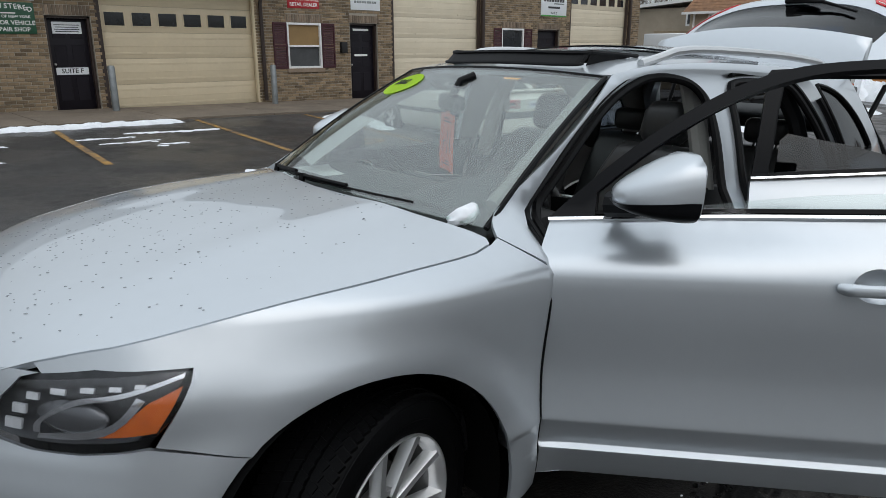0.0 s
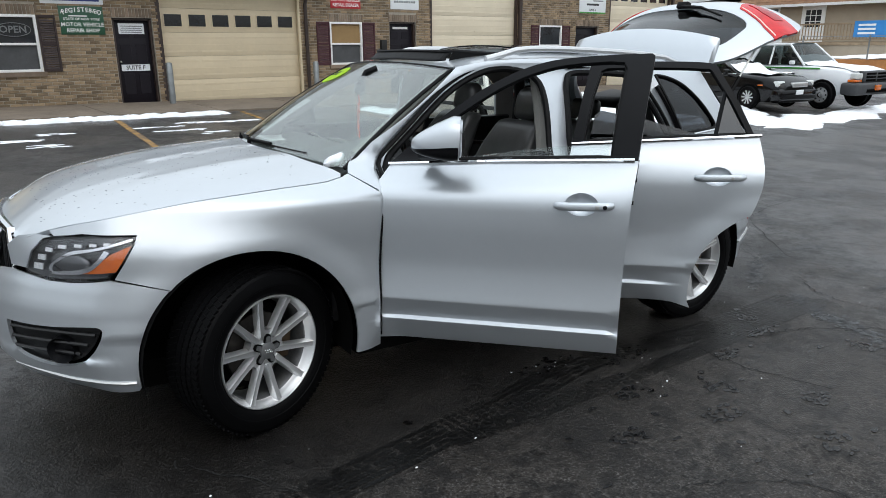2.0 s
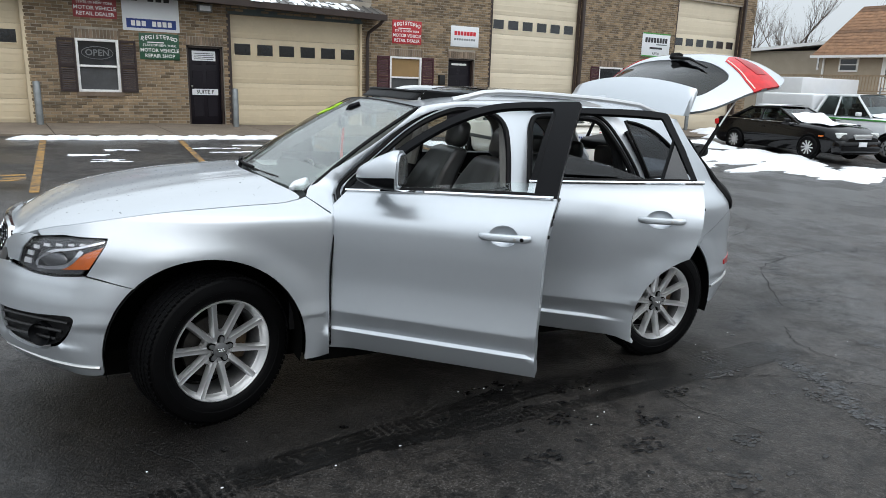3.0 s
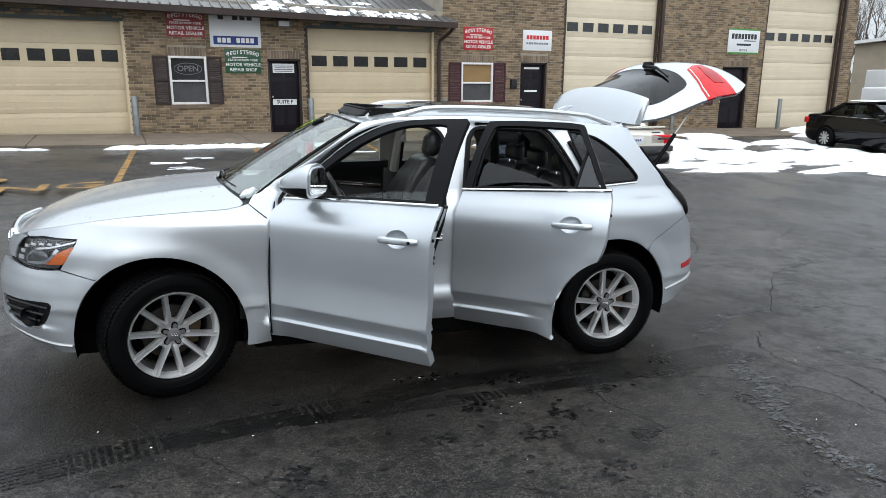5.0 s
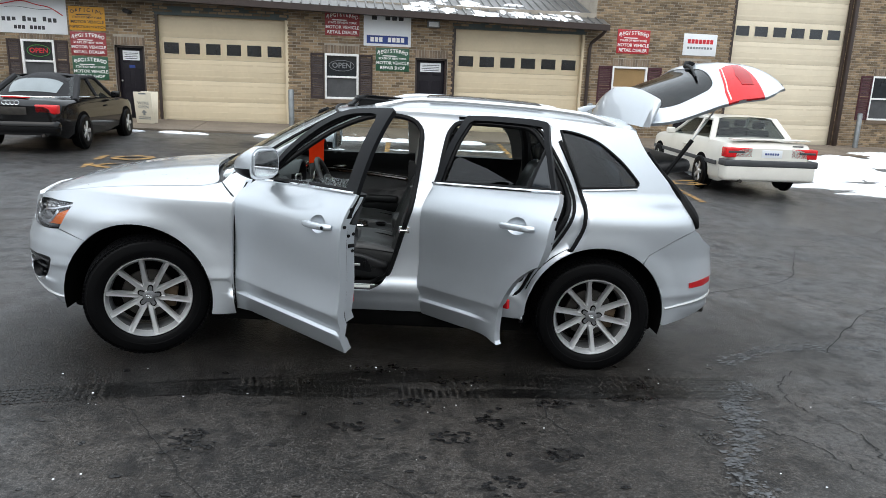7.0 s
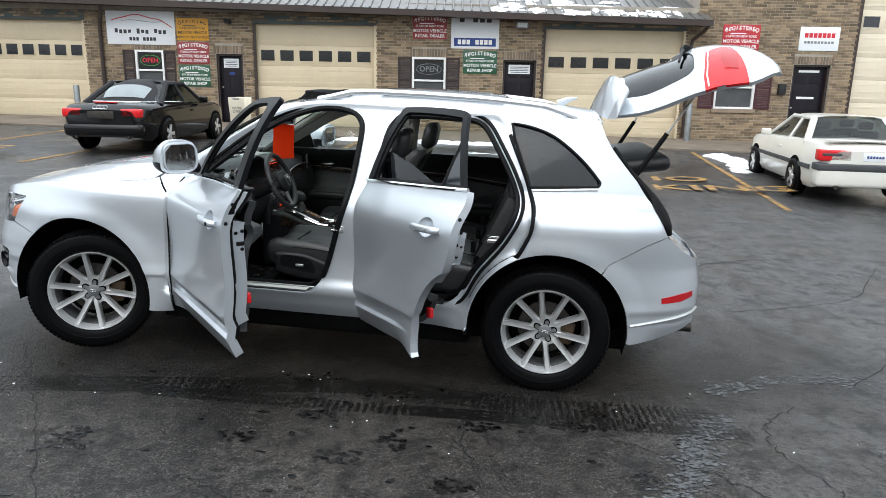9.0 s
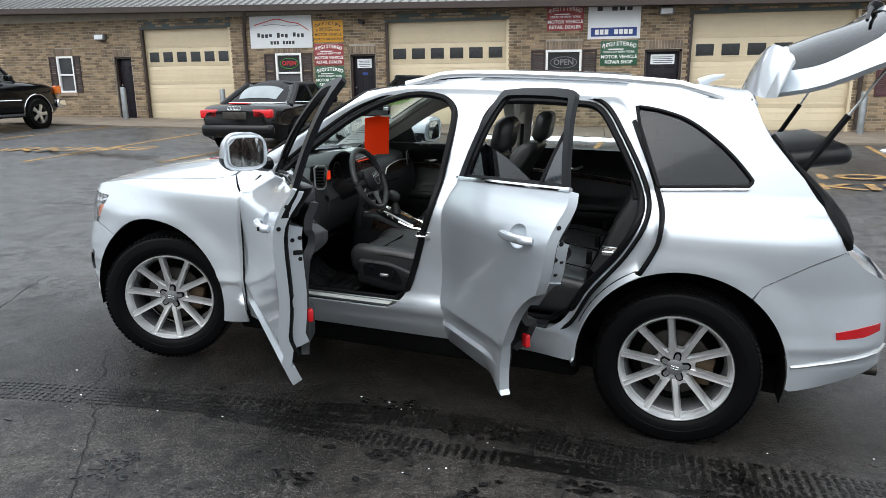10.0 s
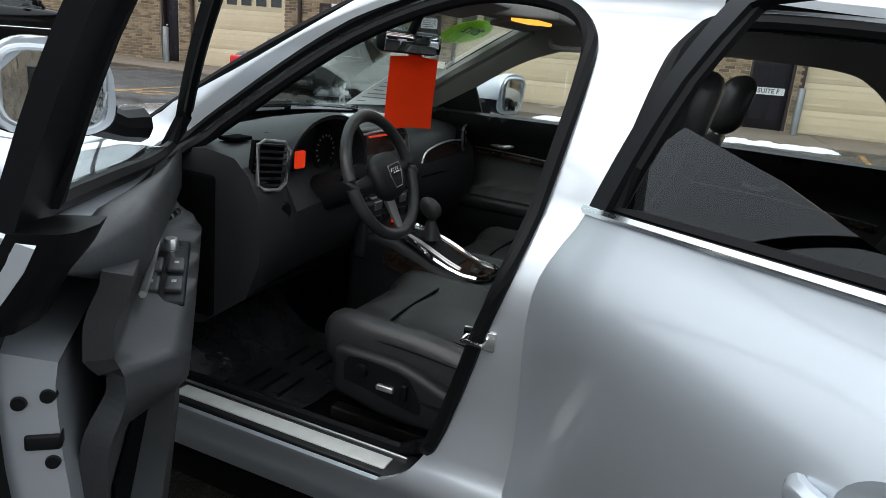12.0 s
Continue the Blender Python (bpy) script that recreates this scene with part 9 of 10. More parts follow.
# white work truck behind it
STEELRIM = mat("grey_steel_wheel", (0.34, 0.345, 0.35), 0.5, 0.3, 0.15, 8)
truck = vehicle("work_truck", "white work pickup with a service cap, green stripe and snowy hood", "truck", place(21.65, 8.05, 80) @ Matrix.Scale(0.98, 4), 6.1, 2.03, 1.98, TRUCKWHITE, 1.27, 1.30, 1.24, -2.05, 1.75, 0.40, (-1.30, -0.55, 0.55, 0.75), 1.10, 0, STEELRIM, floor=0.42)
soft_box("service_cap", 0.85, -0.98, 1.20, 3.0, 0.98, 1.95, 0.07, TRUCKWHITE, truck, "white service body cap")
soft_box("front_bumper", -3.20, -1.02, 0.42, -2.62, 1.02, 0.80, 0.09, GREYBUMPER, truck, "grey wrap-round front bumper")
soft_box("lower_intake", -3.215, -0.55, 0.50, -3.18, 0.55, 0.60, 0.015, UNDER, truck)
soft_box("number_plate", -3.235, -0.15, 0.56, -3.20, 0.15, 0.72, 0.004, AMBER, truck, "orange number plate")
grille = soft_box("front_grille", -3.13, -0.64, 0.80, -2.92, 0.64, 1.14, 0.05, GREYBUMPER, truck, "grey barred grille")
for k in range(3):
    for sy in (-0.29, 0.29):
        soft_box("grille_slot", -3.142, sy - 0.25, 0.835 + 0.095 * k, -3.12, sy + 0.25, 0.895 + 0.095 * k, 0.012, UNDER, grille)
for sg in (-1, 1):
    soft_box("headlamp", -3.09, sg * 0.80 - 0.15, 0.90, -2.86, sg * 0.80 + 0.14, 1.08, 0.03, HEADGLASS, truck)
    soft_box("amber_marker", -3.08, sg * 0.80 - 0.15, 0.81, -2.80, sg * 0.80 + 0.16, 0.89, 0.02, AMBER, truck)
    soft_box("green_stripe", -1.9, sg * 1.006 - 0.012, 1.17, 2.9, sg * 1.006 + 0.012, 1.22, 0.004, LETTER_GREEN, truck, "green side stripe")
    for k in range(5):
        soft_box("bar", -1.05 + 0.15 * k, sg * 1.013 - 0.008, 0.92, -0.94 + 0.15 * k, sg * 1.013 + 0.008, 1.05, 0.002, LETTER_DARK, truck)
rows = [[(x, y, curve([(-2.95, 1.13), (-2.5, 1.23), (-1.3, 1.31), (-0.95, 1.56)], x) + 0.05 * (1 - (abs(y) / 0.85) ** 3) * step(-3.0, -2.8, x) + 0.010 * math.sin(7 * y + 5 * x)) for y in levels(-0.84, 0.84, 0.14)] for x in levels(-2.95, -0.95, 0.2)]
bm, _ = skin(rows)
part("snow_cover", bm, SNOW, truck, "snow lying on the hood", 60)

# black sport utility at the far end
suv = vehicle("sport_utility", "black full-size sport utility with chrome arch trims", "car", place(-13.70, 9.55, -90), 4.95, 1.96, 1.86, CARBLACK, 1.16, 1.18, 1.20, -1.50, 1.44, 0.38, (-0.98, -0.45, 2.25, 2.36), 1.02, 5, SATIN, notch=False, floor=0.34)
for sg in (-1, 1):
    for wx in (-1.50, 1.44):
        part("chrome_arch", tube_bm([(wx + 0.46 * math.cos(t), sg * 0.985, 0.40 + 0.46 * math.sin(t)) for t in [math.pi * k / 14 for k in range(15)]], 0.016, 6), CHROME, suv)
    part("chrome_strip", tube_bm([(-1.0, sg * 0.985, 0.72), (0.9, sg * 0.985, 0.72)], 0.014, 6), CHROME, suv)
    part("roof_rack", tube_bm([(-0.2, sg * 0.60, 1.90), (0.0, sg * 0.60, 1.94), (1.9, sg * 0.60, 1.94), (2.1, sg * 0.60, 1.88)], 0.016, 6), RUBBER_G, suv)
    part("running_board", tube_bm([(-1.0, sg * 1.0, 0.36), (0.95, sg * 1.0, 0.36)], 0.05, 6), RUBBER_G, suv)
    soft_box("amber_marker", -2.40, sg * 0.90 - 0.06, 0.86, -2.22, sg * 0.90 + 0.06, 1.06, 0.02, AMBER, suv)
soft_box("front_bumper", -2.56, -0.94, 0.50, -2.25, 0.94, 0.72, 0.05, CHROME, suv, "chrome bumper")

# pickup standing behind the viewpoint, seen in the door mirror
pick = vehicle("pickup", "dark grey pickup with chrome grille", "truck", place(7.6, -9.0, -25), 5.6, 2.0, 1.92, mat("dark_grey_paint", (0.05, 0.052, 0.055), 0.3, 0.3, 0.1, 3, coat=1.0), 1.18, 1.20, 1.15, -1.9, 1.6, 0.39, (-1.2, -0.55, 0.6, 0.85), 1.04, 6, ALLOY, floor=0.40)
soft_box("front_grille", -2.90, -0.60, 0.72, -2.76, 0.60, 1.04, 0.04, CHROME, pick)
soft_box("front_bumper", -2.95, -0.98, 0.45, -2.65, 0.98, 0.70, 0.05, CHROME, pick)


# ---- lot markings, snow, wet marks ----
def ribbon(points, width, lift, steps=0.25):
    """A painted band that lies on the ground."""
    verts, faces = [], []
    pts = []
    for (xa, ya), (xb, yb) in zip(points, points[1:]):
        n = max(1, int(math.hypot(xb - xa, yb - ya) / steps))
        pts += [(xa + (xb - xa) * k / n, ya + (yb - ya) * k / n) for k in range(n)]
    pts.append(points[-1])
    for i, (x, y) in enumerate(pts):
        (xa, ya), (xb, yb) = pts[max(i - 1, 0)], pts[min(i + 1, len(pts) - 1)]
        d = math.hypot(xb - xa, yb - ya)
        w = width[i * (len(width) - 1) // max(len(pts) - 1, 1)] if isinstance(width, list) else width
        nx, ny = -(yb - ya) / d * w / 2, (xb - xa) / d * w / 2
        for s in (-1, 1):
            verts.append((x + s * nx, y + s * ny, ground_z(x + s * nx, y + s * ny) + lift))
    for i in range(len(pts) - 1):
        faces.append((2 * i, 2 * i + 2, 2 * i + 3, 2 * i + 1))
    return verts, faces


def worn_paint():
    m, n, l, b = shader("worn_yellow_paint")
    tc, t, mr = n.new("ShaderNodeTexCoord"), n.new("ShaderNodeTexNoise"), n.new("ShaderNodeMapRange")
    t.inputs["Scale"].default_value, t.inputs["Detail"].default_value, t.inputs["Roughness"].default_value = 7, 8, 0.75
    l.new(tc.outputs["Object"], t.inputs["Vector"])
    mr.inputs[1].default_value, mr.inputs[2].default_value = 0.40, 0.60
    l.new(t.outputs[0], mr.inputs[0])
    mx = n.new("ShaderNodeMix")
    mx.data_type = "RGBA"
    mx.inputs[6].default_value, mx.inputs[7].default_value = (0.07, 0.052, 0.04, 1), (0.40, 0.215, 0.04, 1)
    l.new(mr.outputs[0], mx.inputs[0])
    l.new(mx.outputs[2], b.inputs["Base Color"])
    b.inputs["Roughness"].default_value = 0.7
    return m


PAINTLINE = worn_paint()
LINES = [((1.18, 11.85), (0.72, 7.6)), ((-1.36, 11.4), (-1.85, 5.9)), ((-8.10, 11.7), (-8.55, 5.9)), ((-6.0, 8.1), (-6.3, 6.4)), ((6.45, 11.7), (5.72, 5.2)), ((-11.4, 11.8), (-11.9, 6.2)), ((-14.8, 11.8), (-15.3, 6.2)), ((3.9, 11.8), (3.3, 6.6))]
for p, q in LINES:
    v, f = ribbon([p, q], 0.11, 0.006)
    tagged(obj("parking_line", v, f, PAINTLINE), "worn yellow parking bay line", "parking line", kind="structure")


def ground_words(text, size, x, y, turn):
    bm_ob = empty("ground_marking", Matrix.Translation((x, y, ground_z(x, y) + 0.008)) @ Matrix.Rotation(math.atan2(-0.022, 1), 4, "Y") @ Matrix.Rotation(math.atan2(0.035, 1), 4, "X") @ Matrix.Rotation(radians(turn), 4, "Z"))
    tagged(bm_ob, "worn yellow painted letters on the asphalt", "ground marking", kind="structure")
    words(text, size, PAINTLINE, bm_ob, Matrix.Identity(4), depth=0.004, squeeze=1.5)


ground_words("NO", 0.66, -3.98, 7.52, -5)
ground_words("PARKING", 0.66, -3.92, 6.66, -5)
ground_words("NO", 0.66, 4.6, 7.6, -5)
ground_words("PARKING", 0.66, 4.4, 6.7, -5)
ground_words("NO PARKING", 0.7, -10.0, 7.2, -3)

DRIFT = [(-1.5 + 0.42 * k, 11.42 + 0.05 * math.sin(k * 1.7) + 0.012 * k, 0.34, 0.14 + 0.03 * math.sin(2.3 * k), 0.07) for k in range(12)]
DRIFT += [(-3.7, 11.55, 0.30, 0.10, 0.04), (-3.2, 11.5, 0.22, 0.08, 0.03), (3.35, 11.6, 0.16, 0.12, 0.05), (-4.6, 11.6, 0.2, 0.07, 0.03)]
rnd = random.Random(8)
for cx, cy, run, n in ((1.6, 10.0, 0.42, 9), (1.75, 9.45, 0.40, 9), (2.2, 9.0, 0.30, 8), (2.5, 10.35, 0.5, 14), (3.2, 10.3, 0.35, 12), (-0.9, 9.2, 0.40, 7), (-0.3, 9.8, 0.30, 6), (-0.7, 8.5, 0.35, 6)):
    DRIFT += [(cx + rnd.uniform(-run, run), cy + rnd.gauss(0, 0.05), rnd.uniform(0.03, 0.20), rnd.uniform(0.012, 0.05), 0.004) for _ in range(n)]

DRIFT += [(6.9, 10.2, 0.30, 0.35, 0.10), (6.75, 9.6, 0.22, 0.30, 0.08), (6.5, 9.0, 0.16, 0.35, 0.05), (7.1, 8.0, 0.10, 0.4, 0.03), (6.8, 10.9, 0.3, 0.25, 0.08)]
blob_sheet("snow_drift", DRIFT, ground_z, 0.006, SNOW, "thin ridges of old snow along the apron", "snow", seed=5)
rnd = random.Random(12)
BANK = []
for k in range(34):
    t = rnd.random()
    x = 9.6 + 7.6 * t
    BANK.append((x + rnd.uniform(-0.5, 0.5), 11.4 - 4.4 * rnd.random() ** 0.8 + 0.12 * (x - 9), rnd.uniform(0.5, 1.3), rnd.uniform(0.25, 0.6), rnd.uniform(0.05, 0.14)))
for k in range(14):
    x = 10 + 6 * rnd.random()
    BANK.append((x, 6.9 - 0.12 * (x - 10) + rnd.uniform(-0.7, 0.5), rnd.uniform(0.6, 1.4), rnd.uniform(0.10, 0.22), rnd.uniform(0.03, 0.07)))
blob_sheet("snow_bank", BANK, ground_z, 0.006, SNOW, "heaped old snow beside the parked cars", "snow", seed=6)
FARBANK = [(rnd.uniform(14, 17.5), rnd.uniform(5.0, 8.6), rnd.uniform(0.5, 1.3), rnd.uniform(0.3, 0.7), rnd.uniform(0.05, 0.12)) for _ in range(16)]
FARBANK += [(15.0 + 0.42 * k, 4.55 + 0.03 * k + rnd.uniform(-0.15, 0.5), rnd.uniform(0.7, 1.5), rnd.uniform(0.25, 0.5), rnd.uniform(0.05, 0.13)) for k in range(26)]
FARBANK += [(rnd.uniform(32.0, 33.0), -5 + 0.9 * k, rnd.uniform(0.7, 1.3), rnd.uniform(0.8, 1.3), rnd.uniform(0.65, 0.95)) for k in range(20)]
FARBANK += [(rnd.uniform(20, 24), rnd.uniform(11.5, 13), 1.2, 0.6, 0.2) for _ in range(5)]
blob_sheet("snow_heap", FARBANK, ground_z, 0.006, SNOW, "ploughed snow heaps by the street", "snow", seed=7)


# wet tyre track past the open doors, damp patches, cracks, salt runs
WETBLACK = mat("wet_black_tyre_print", (0.0035, 0.0035, 0.0035), 0.30, 0, 0.4, 14, 0.4, 60, spec=0.25)
DAMP = mat("damp_dark_asphalt", (0.006, 0.0055, 0.0055), 0.25, 0, 0.5, 20, 0.6, 45, spec=0.3)
SALT = mat("salt_stain", (0.085, 0.088, 0.092), 0.8, 0, 0.7, 18, 0.4, 70)
CRACK = mat("asphalt_crack", (0.006, 0.006, 0.006), 0.9, 0, 0.3, 12)


def tread_track(line, w, name, label):
    """A printed tyre track: rows of wet tread blocks."""
    rnd = random.Random(4)
    verts, faces = [], []
    pts = spl(*line, n=60)
    acc = 0.0
    for (xa, ya), (xb, yb) in zip(pts, pts[1:]):
        d = math.hypot(xb - xa, yb - ya)
        acc += d
        if acc < 0.0215:
            continue
        acc = 0.0
        tx, ty = (xb - xa) / d, (yb - ya) / d
        nx, ny = -ty, tx
        for lane, (o, lw) in enumerate(((-0.42, 0.11), (-0.25, 0.115), (-0.085, 0.12), (0.085, 0.12), (0.25, 0.115), (0.42, 0.11))):
            if rnd.random() < 0.05 + 0.25 * (math.sin(3.1 * xa + 1.3 * lane) > 0.75):
                continue
            cx, cy = xa + nx * o * w, ya + ny * o * w
            skew = 0.004 * (1 if lane % 2 else -1)
            s = len(verts)
            for u, v in ((-1, -1), (1, -1), (1, 1), (-1, 1)):
                px = cx + tx * (u * 0.0100 + v * skew) + nx * v * lw * w / 2
                py = cy + ty * (u * 0.0100 + v * skew) + ny * v * lw * w / 2
                verts.append((px, py, ground_z(px, py) + 0.0045))
            faces.append((s, s + 1, s + 2, s + 3))
    ob = obj(name, verts, faces, WETBLACK)
    return tagged(ob, label, "tyre track", kind="stuff")


tread_track([(-2.6, -1.45), (-1.87, -1.32), (-0.6, -1.21), (0.3, -1.13), (1.2, -1.27), (2.3, -1.30)], 0.20, "tyre_track", "wet black tyre track printed on the asphalt")
tread_track([(-0.9, -1.30), (-0.2, -1.36), (1.0, -1.42), (2.4, -1.48)], 0.12, "tyre_track", "wet black tyre track printed on the asphalt")


def stain(name, spots, material, label, seed, lift=0.003, ragged=0.35):
    rnd = random.Random(seed)
    verts, faces = [], []
    for cx, cy, rx, ry in spots:
        n = 14
        ph = [rnd.uniform(0, 6.28) for _ in range(5)]
        s = len(verts)
        verts.append((cx, cy, ground_z(cx, cy) + lift))
        for k in range(n):
            a = 2 * math.pi * k / n
            wob = 1 + ragged * (0.5 * math.sin(2 * a + ph[0]) + 0.4 * math.sin(5 * a + ph[1]) + 0.3 * math.sin(9 * a + ph[2]) + 0.25 * math.sin(14 * a + ph[3])) + rnd.uniform(-0.12, 0.12)
            x, y = cx + rx * wob * math.cos(a), cy + ry * wob * math.sin(a)
            verts.append((x, y, ground_z(x, y) + lift))
        faces += [(s, s + 1 + k, s + 1 + (k + 1) % n) for k in range(n)]
    return tagged(obj(name, verts, faces, material), label, "stain", kind="stuff")


rnd = random.Random(31)
DAMPS = [(0.0, -1.02, 0.20, 0.07), (0.1, -1.5, 0.10, 0.06), (0.51, -1.75, 0.07, 0.10), (0.27, -1.9, 0.13, 0.07), (0.8, -2.1, 0.10, 0.06), (-0.25, -1.75, 0.10, 0.06), (-1.0, -1.9, 0.12, 0.06), (0.95, -1.55, 0.13, 0.05), (1.45, -1.5, 0.16, 0.05), (0.45, -1.2, 0.2, 0.07)]
SPLASH = []
for cx, cy, rx, ry in DAMPS + [(rnd.uniform(-1.6, 2.2), rnd.uniform(-3.2, -1.3), rnd.uniform(0.06, 0.14), rnd.uniform(0.05, 0.09)) for _ in range(12)]:
    for _ in range(26):
        a, d, r = rnd.uniform(0, 6.28), rnd.random() ** 0.5, rnd.uniform(0.005, 0.017)
        SPLASH.append((cx + rx * d * math.cos(a), cy + ry * d * math.sin(a), r * 1.3, r * 0.9))
DAMPS = SPLASH + [(rnd.uniform(-1.8, 2.2), rnd.uniform(-3.2, -1.0), rnd.uniform(0.010, 0.03), rnd.uniform(0.008, 0.02)) for _ in range(60)]
stain("damp_patch", DAMPS, DAMP, "dark wet splashes on the asphalt", 3)


def cracks(lines, name, material, label, w0, w1, seed):
    rnd = random.Random(seed)
    verts, faces = [], []
    for ln in lines:
        pts = spl(*ln, n=14)
        pts = [(x + rnd.uniform(-0.02, 0.02), y + rnd.uniform(-0.02, 0.02)) for x, y in pts]
        v, f = ribbon(pts, [rnd.uniform(w0, w1) for _ in pts], 0.004, 0.1)
        s = len(verts)
        verts += v
        faces += [tuple(s + i for i in q) for q in f]
    return tagged(obj(name, verts, faces, material), label, "crack", kind="stuff")


CR = [[(-1.9, -0.75), (-1.5, -1.35), (-1.1, -2.0), (-0.7, -2.7)], [(1.06, -1.0), (0.98, -1.25), (0.85, -1.6), (0.95, -2.1)], [(3.0, 0.6), (4.4, 1.2), (5.6, 2.6), (7.5, 3.4)], [(3.3, -0.8), (4.6, 0.2), (6.2, 0.4)], [(2.6, 1.6), (4.0, 2.4), (6.0, 2.6)], [(4.2, 4.2), (5.2, 4.0), (6.6, 4.6)],
      [(-3.4, 0.5), (-3.0, -0.8), (-3.2, -2.0)], [(-4.6, 2.5), (-3.0, 3.2), (-1.4, 3.1), (0.6, 3.5)], [(-9.0, 3.4), (-6.0, 3.0), (-3.5, 3.6)], [(5.0, 9.8), (5.3, 8.9), (5.2, 8.1)], [(-0.4, -2.1), (0.0, -2.4), (0.1, -2.9)], [(1.6, -2.3), (1.5, -2.8), (1.8, -3.3)], [(-12, 5.0), (-8.0, 4.6), (-5.5, 5.2)]]
SL = [[(2.28, -1.34), (2.05, -1.6), (1.95, -1.9), (1.65, -2.3), (1.6, -2.9)], [(2.4, -0.95), (3.0, -0.7), (3.9, -0.75)], [(3.4, 2.4), (4.6, 2.0), (6.0, 2.1)], [(3.0, -1.6), (3.2, -2.2), (2.9, -2.9)], [(4.4, -0.1), (5.4, 0.5), (6.8, 0.2)], [(4.8, 3.2), (6.6, 3.0), (9.0, 3.6)]]
rnd = random.Random(31)
for k in range(9):
    x, y, a = rnd.uniform(2.2, 8.5), rnd.uniform(-3.0, 2.6), rnd.uniform(0, 6.28)
    run = []
    for j in range(rnd.choice((4, 5, 6))):
        run.append((x, y))
        a += rnd.uniform(-0.7, 0.7)
        x, y = x + 0.34 * math.cos(a), y + 0.34 * math.sin(a)
    CR.append(run)
FLECKS = []
for line in SL:
    for x, y in spl(*line, n=9):
        for _ in range(16):
            r = rnd.uniform(0.003, 0.015)
            FLECKS.append((x + rnd.gauss(0, 0.045), y + rnd.gauss(0, 0.045), r * 1.5, r * 0.8))
stain("salt_runs", FLECKS, SALT, "pale dried salt flecks on the asphalt", 9, 0.0035, 0.5)
cracks(CR, "asphalt_cracks", CRACK, "thin dark cracks in the asphalt", 0.003, 0.010, 2)
# crumbs of ice and leaf litter
rnd = random.Random(77)
bm = bmesh.new()
spots = [(0.064, -2.10), (0.29, -1.56), (0.03, -1.06), (0.07, -1.03), (0.0, -1.04), (0.10, -1.08), (-0.05, -1.0)] + [(rnd.uniform(-2.0, 3.0), rnd.uniform(-3.2, -0.95)) for _ in range(34)]
for x, y in spots:
    s = rnd.uniform(0.002, 0.0055)
    bmesh.ops.create_icosphere(bm, subdivisions=1, radius=s, matrix=Matrix.Translation((x, y, ground_z(x, y) + s * 0.4)) @ Matrix.Diagonal((1.4, 1, 0.6, 1)))
tagged(part("ice_crumbs", bm, SNOW, None), "small crumbs of ice and litter on the asphalt", "litter", kind="stuff")

# sandwich board by the door
BOARD_CREAM = mat("cream_board", (0.62, 0.57, 0.46), 0.6, 0, 0.08, 5)
sb = empty("sandwich_board", pose(-4.62, 13.05, ground_z(-4.62, 13.05) + 0.045, 0, 0, -8) @ Matrix.Scale(0.72, 4))
tagged(sb, "white folding sandwich board standing on the apron", "sandwich board")
for sy, tilt in ((-0.16, -9), (0.16, 9)):
    bm = box_bm(-0.29, -0.015, 0, 0.29, 0.015, 1.05, 0.01)
    pn = part("panel", bm, BOARD_CREAM, sb)
    pn.matrix_basis = pose(0, sy, 0, tilt * -1)
    if sy < 0:
        words("WE'RE", 0.13, STEEL, pn, Matrix.Translation((0, -0.017, 0.68)) @ FACE)
        words("OPEN", 0.13, STEEL, pn, Matrix.Translation((0, -0.017, 0.55)) @ FACE)
        box("handle_slot", -0.12, -0.017, 0.97, 0.12, -0.013, 1.02, STEEL, pn)
        bm = bmesh.new()
        bm.faces.new([bm.verts.new(p) for p in ((-0.09, -0.017, 0.36), (0.0, -0.017, 0.46), (0.09, -0.017, 0.36), (0.035, -0.017, 0.36), (0.035, -0.017, 0.28), (-0.035, -0.017, 0.28), (-0.035, -0.017, 0.36))])
        part("arrow", bm, STEEL, pn, "", 0)
        for k in range(2):
            box("bar", -0.20, -0.017, 0.14 + 0.06 * k, 0.20, -0.014, 0.17 + 0.06 * k, STEEL, pn)

# ---- houses beyond the street ----
SIDING = mat("beige_vinyl_siding", (0.36, 0.30, 0.225), 0.65, 0, 0.08, 2)
SHINGLE = mat("brown_shingles", (0.18, 0.095, 0.05), 0.9, 0, 0.35, 4, 0.6, 30, vary=0.3)
DECKWOOD = mat("weathered_deck_wood", (0.30, 0.22, 0.14), 0.8, 0, 0.25, 4, 0.3, 40)
RUSTWOOD = mat("orange_stained_timber", (0.38, 0.16, 0.05), 0.75, 0, 0.2, 3)
FLASH = mat("blue_banner", (0.03, 0.22, 0.55), 0.5, 0, 0.1, 2)


def lapped_wall(parent, x, y0, y1, z0, z1, material):
    """Clapboards that face -x."""
    bm = bmesh.new()
    z = z0
    while z < z1:
        t = min(z + 0.13, z1)
        v = [bm.verts.new(p) for p in ((x - 0.022, y0, z), (x - 0.022, y1, z), (x - 0.004, y1, t), (x - 0.004, y0, t), (x, y0, z), (x, y1, z))]
        bm.faces.new((v[0], v[3], v[2], v[1]))
        bm.faces.new((v[4], v[0], v[1], v[5]))
        z += 0.13
    return part("siding", bm, material, parent, "lapped beige siding", 0)


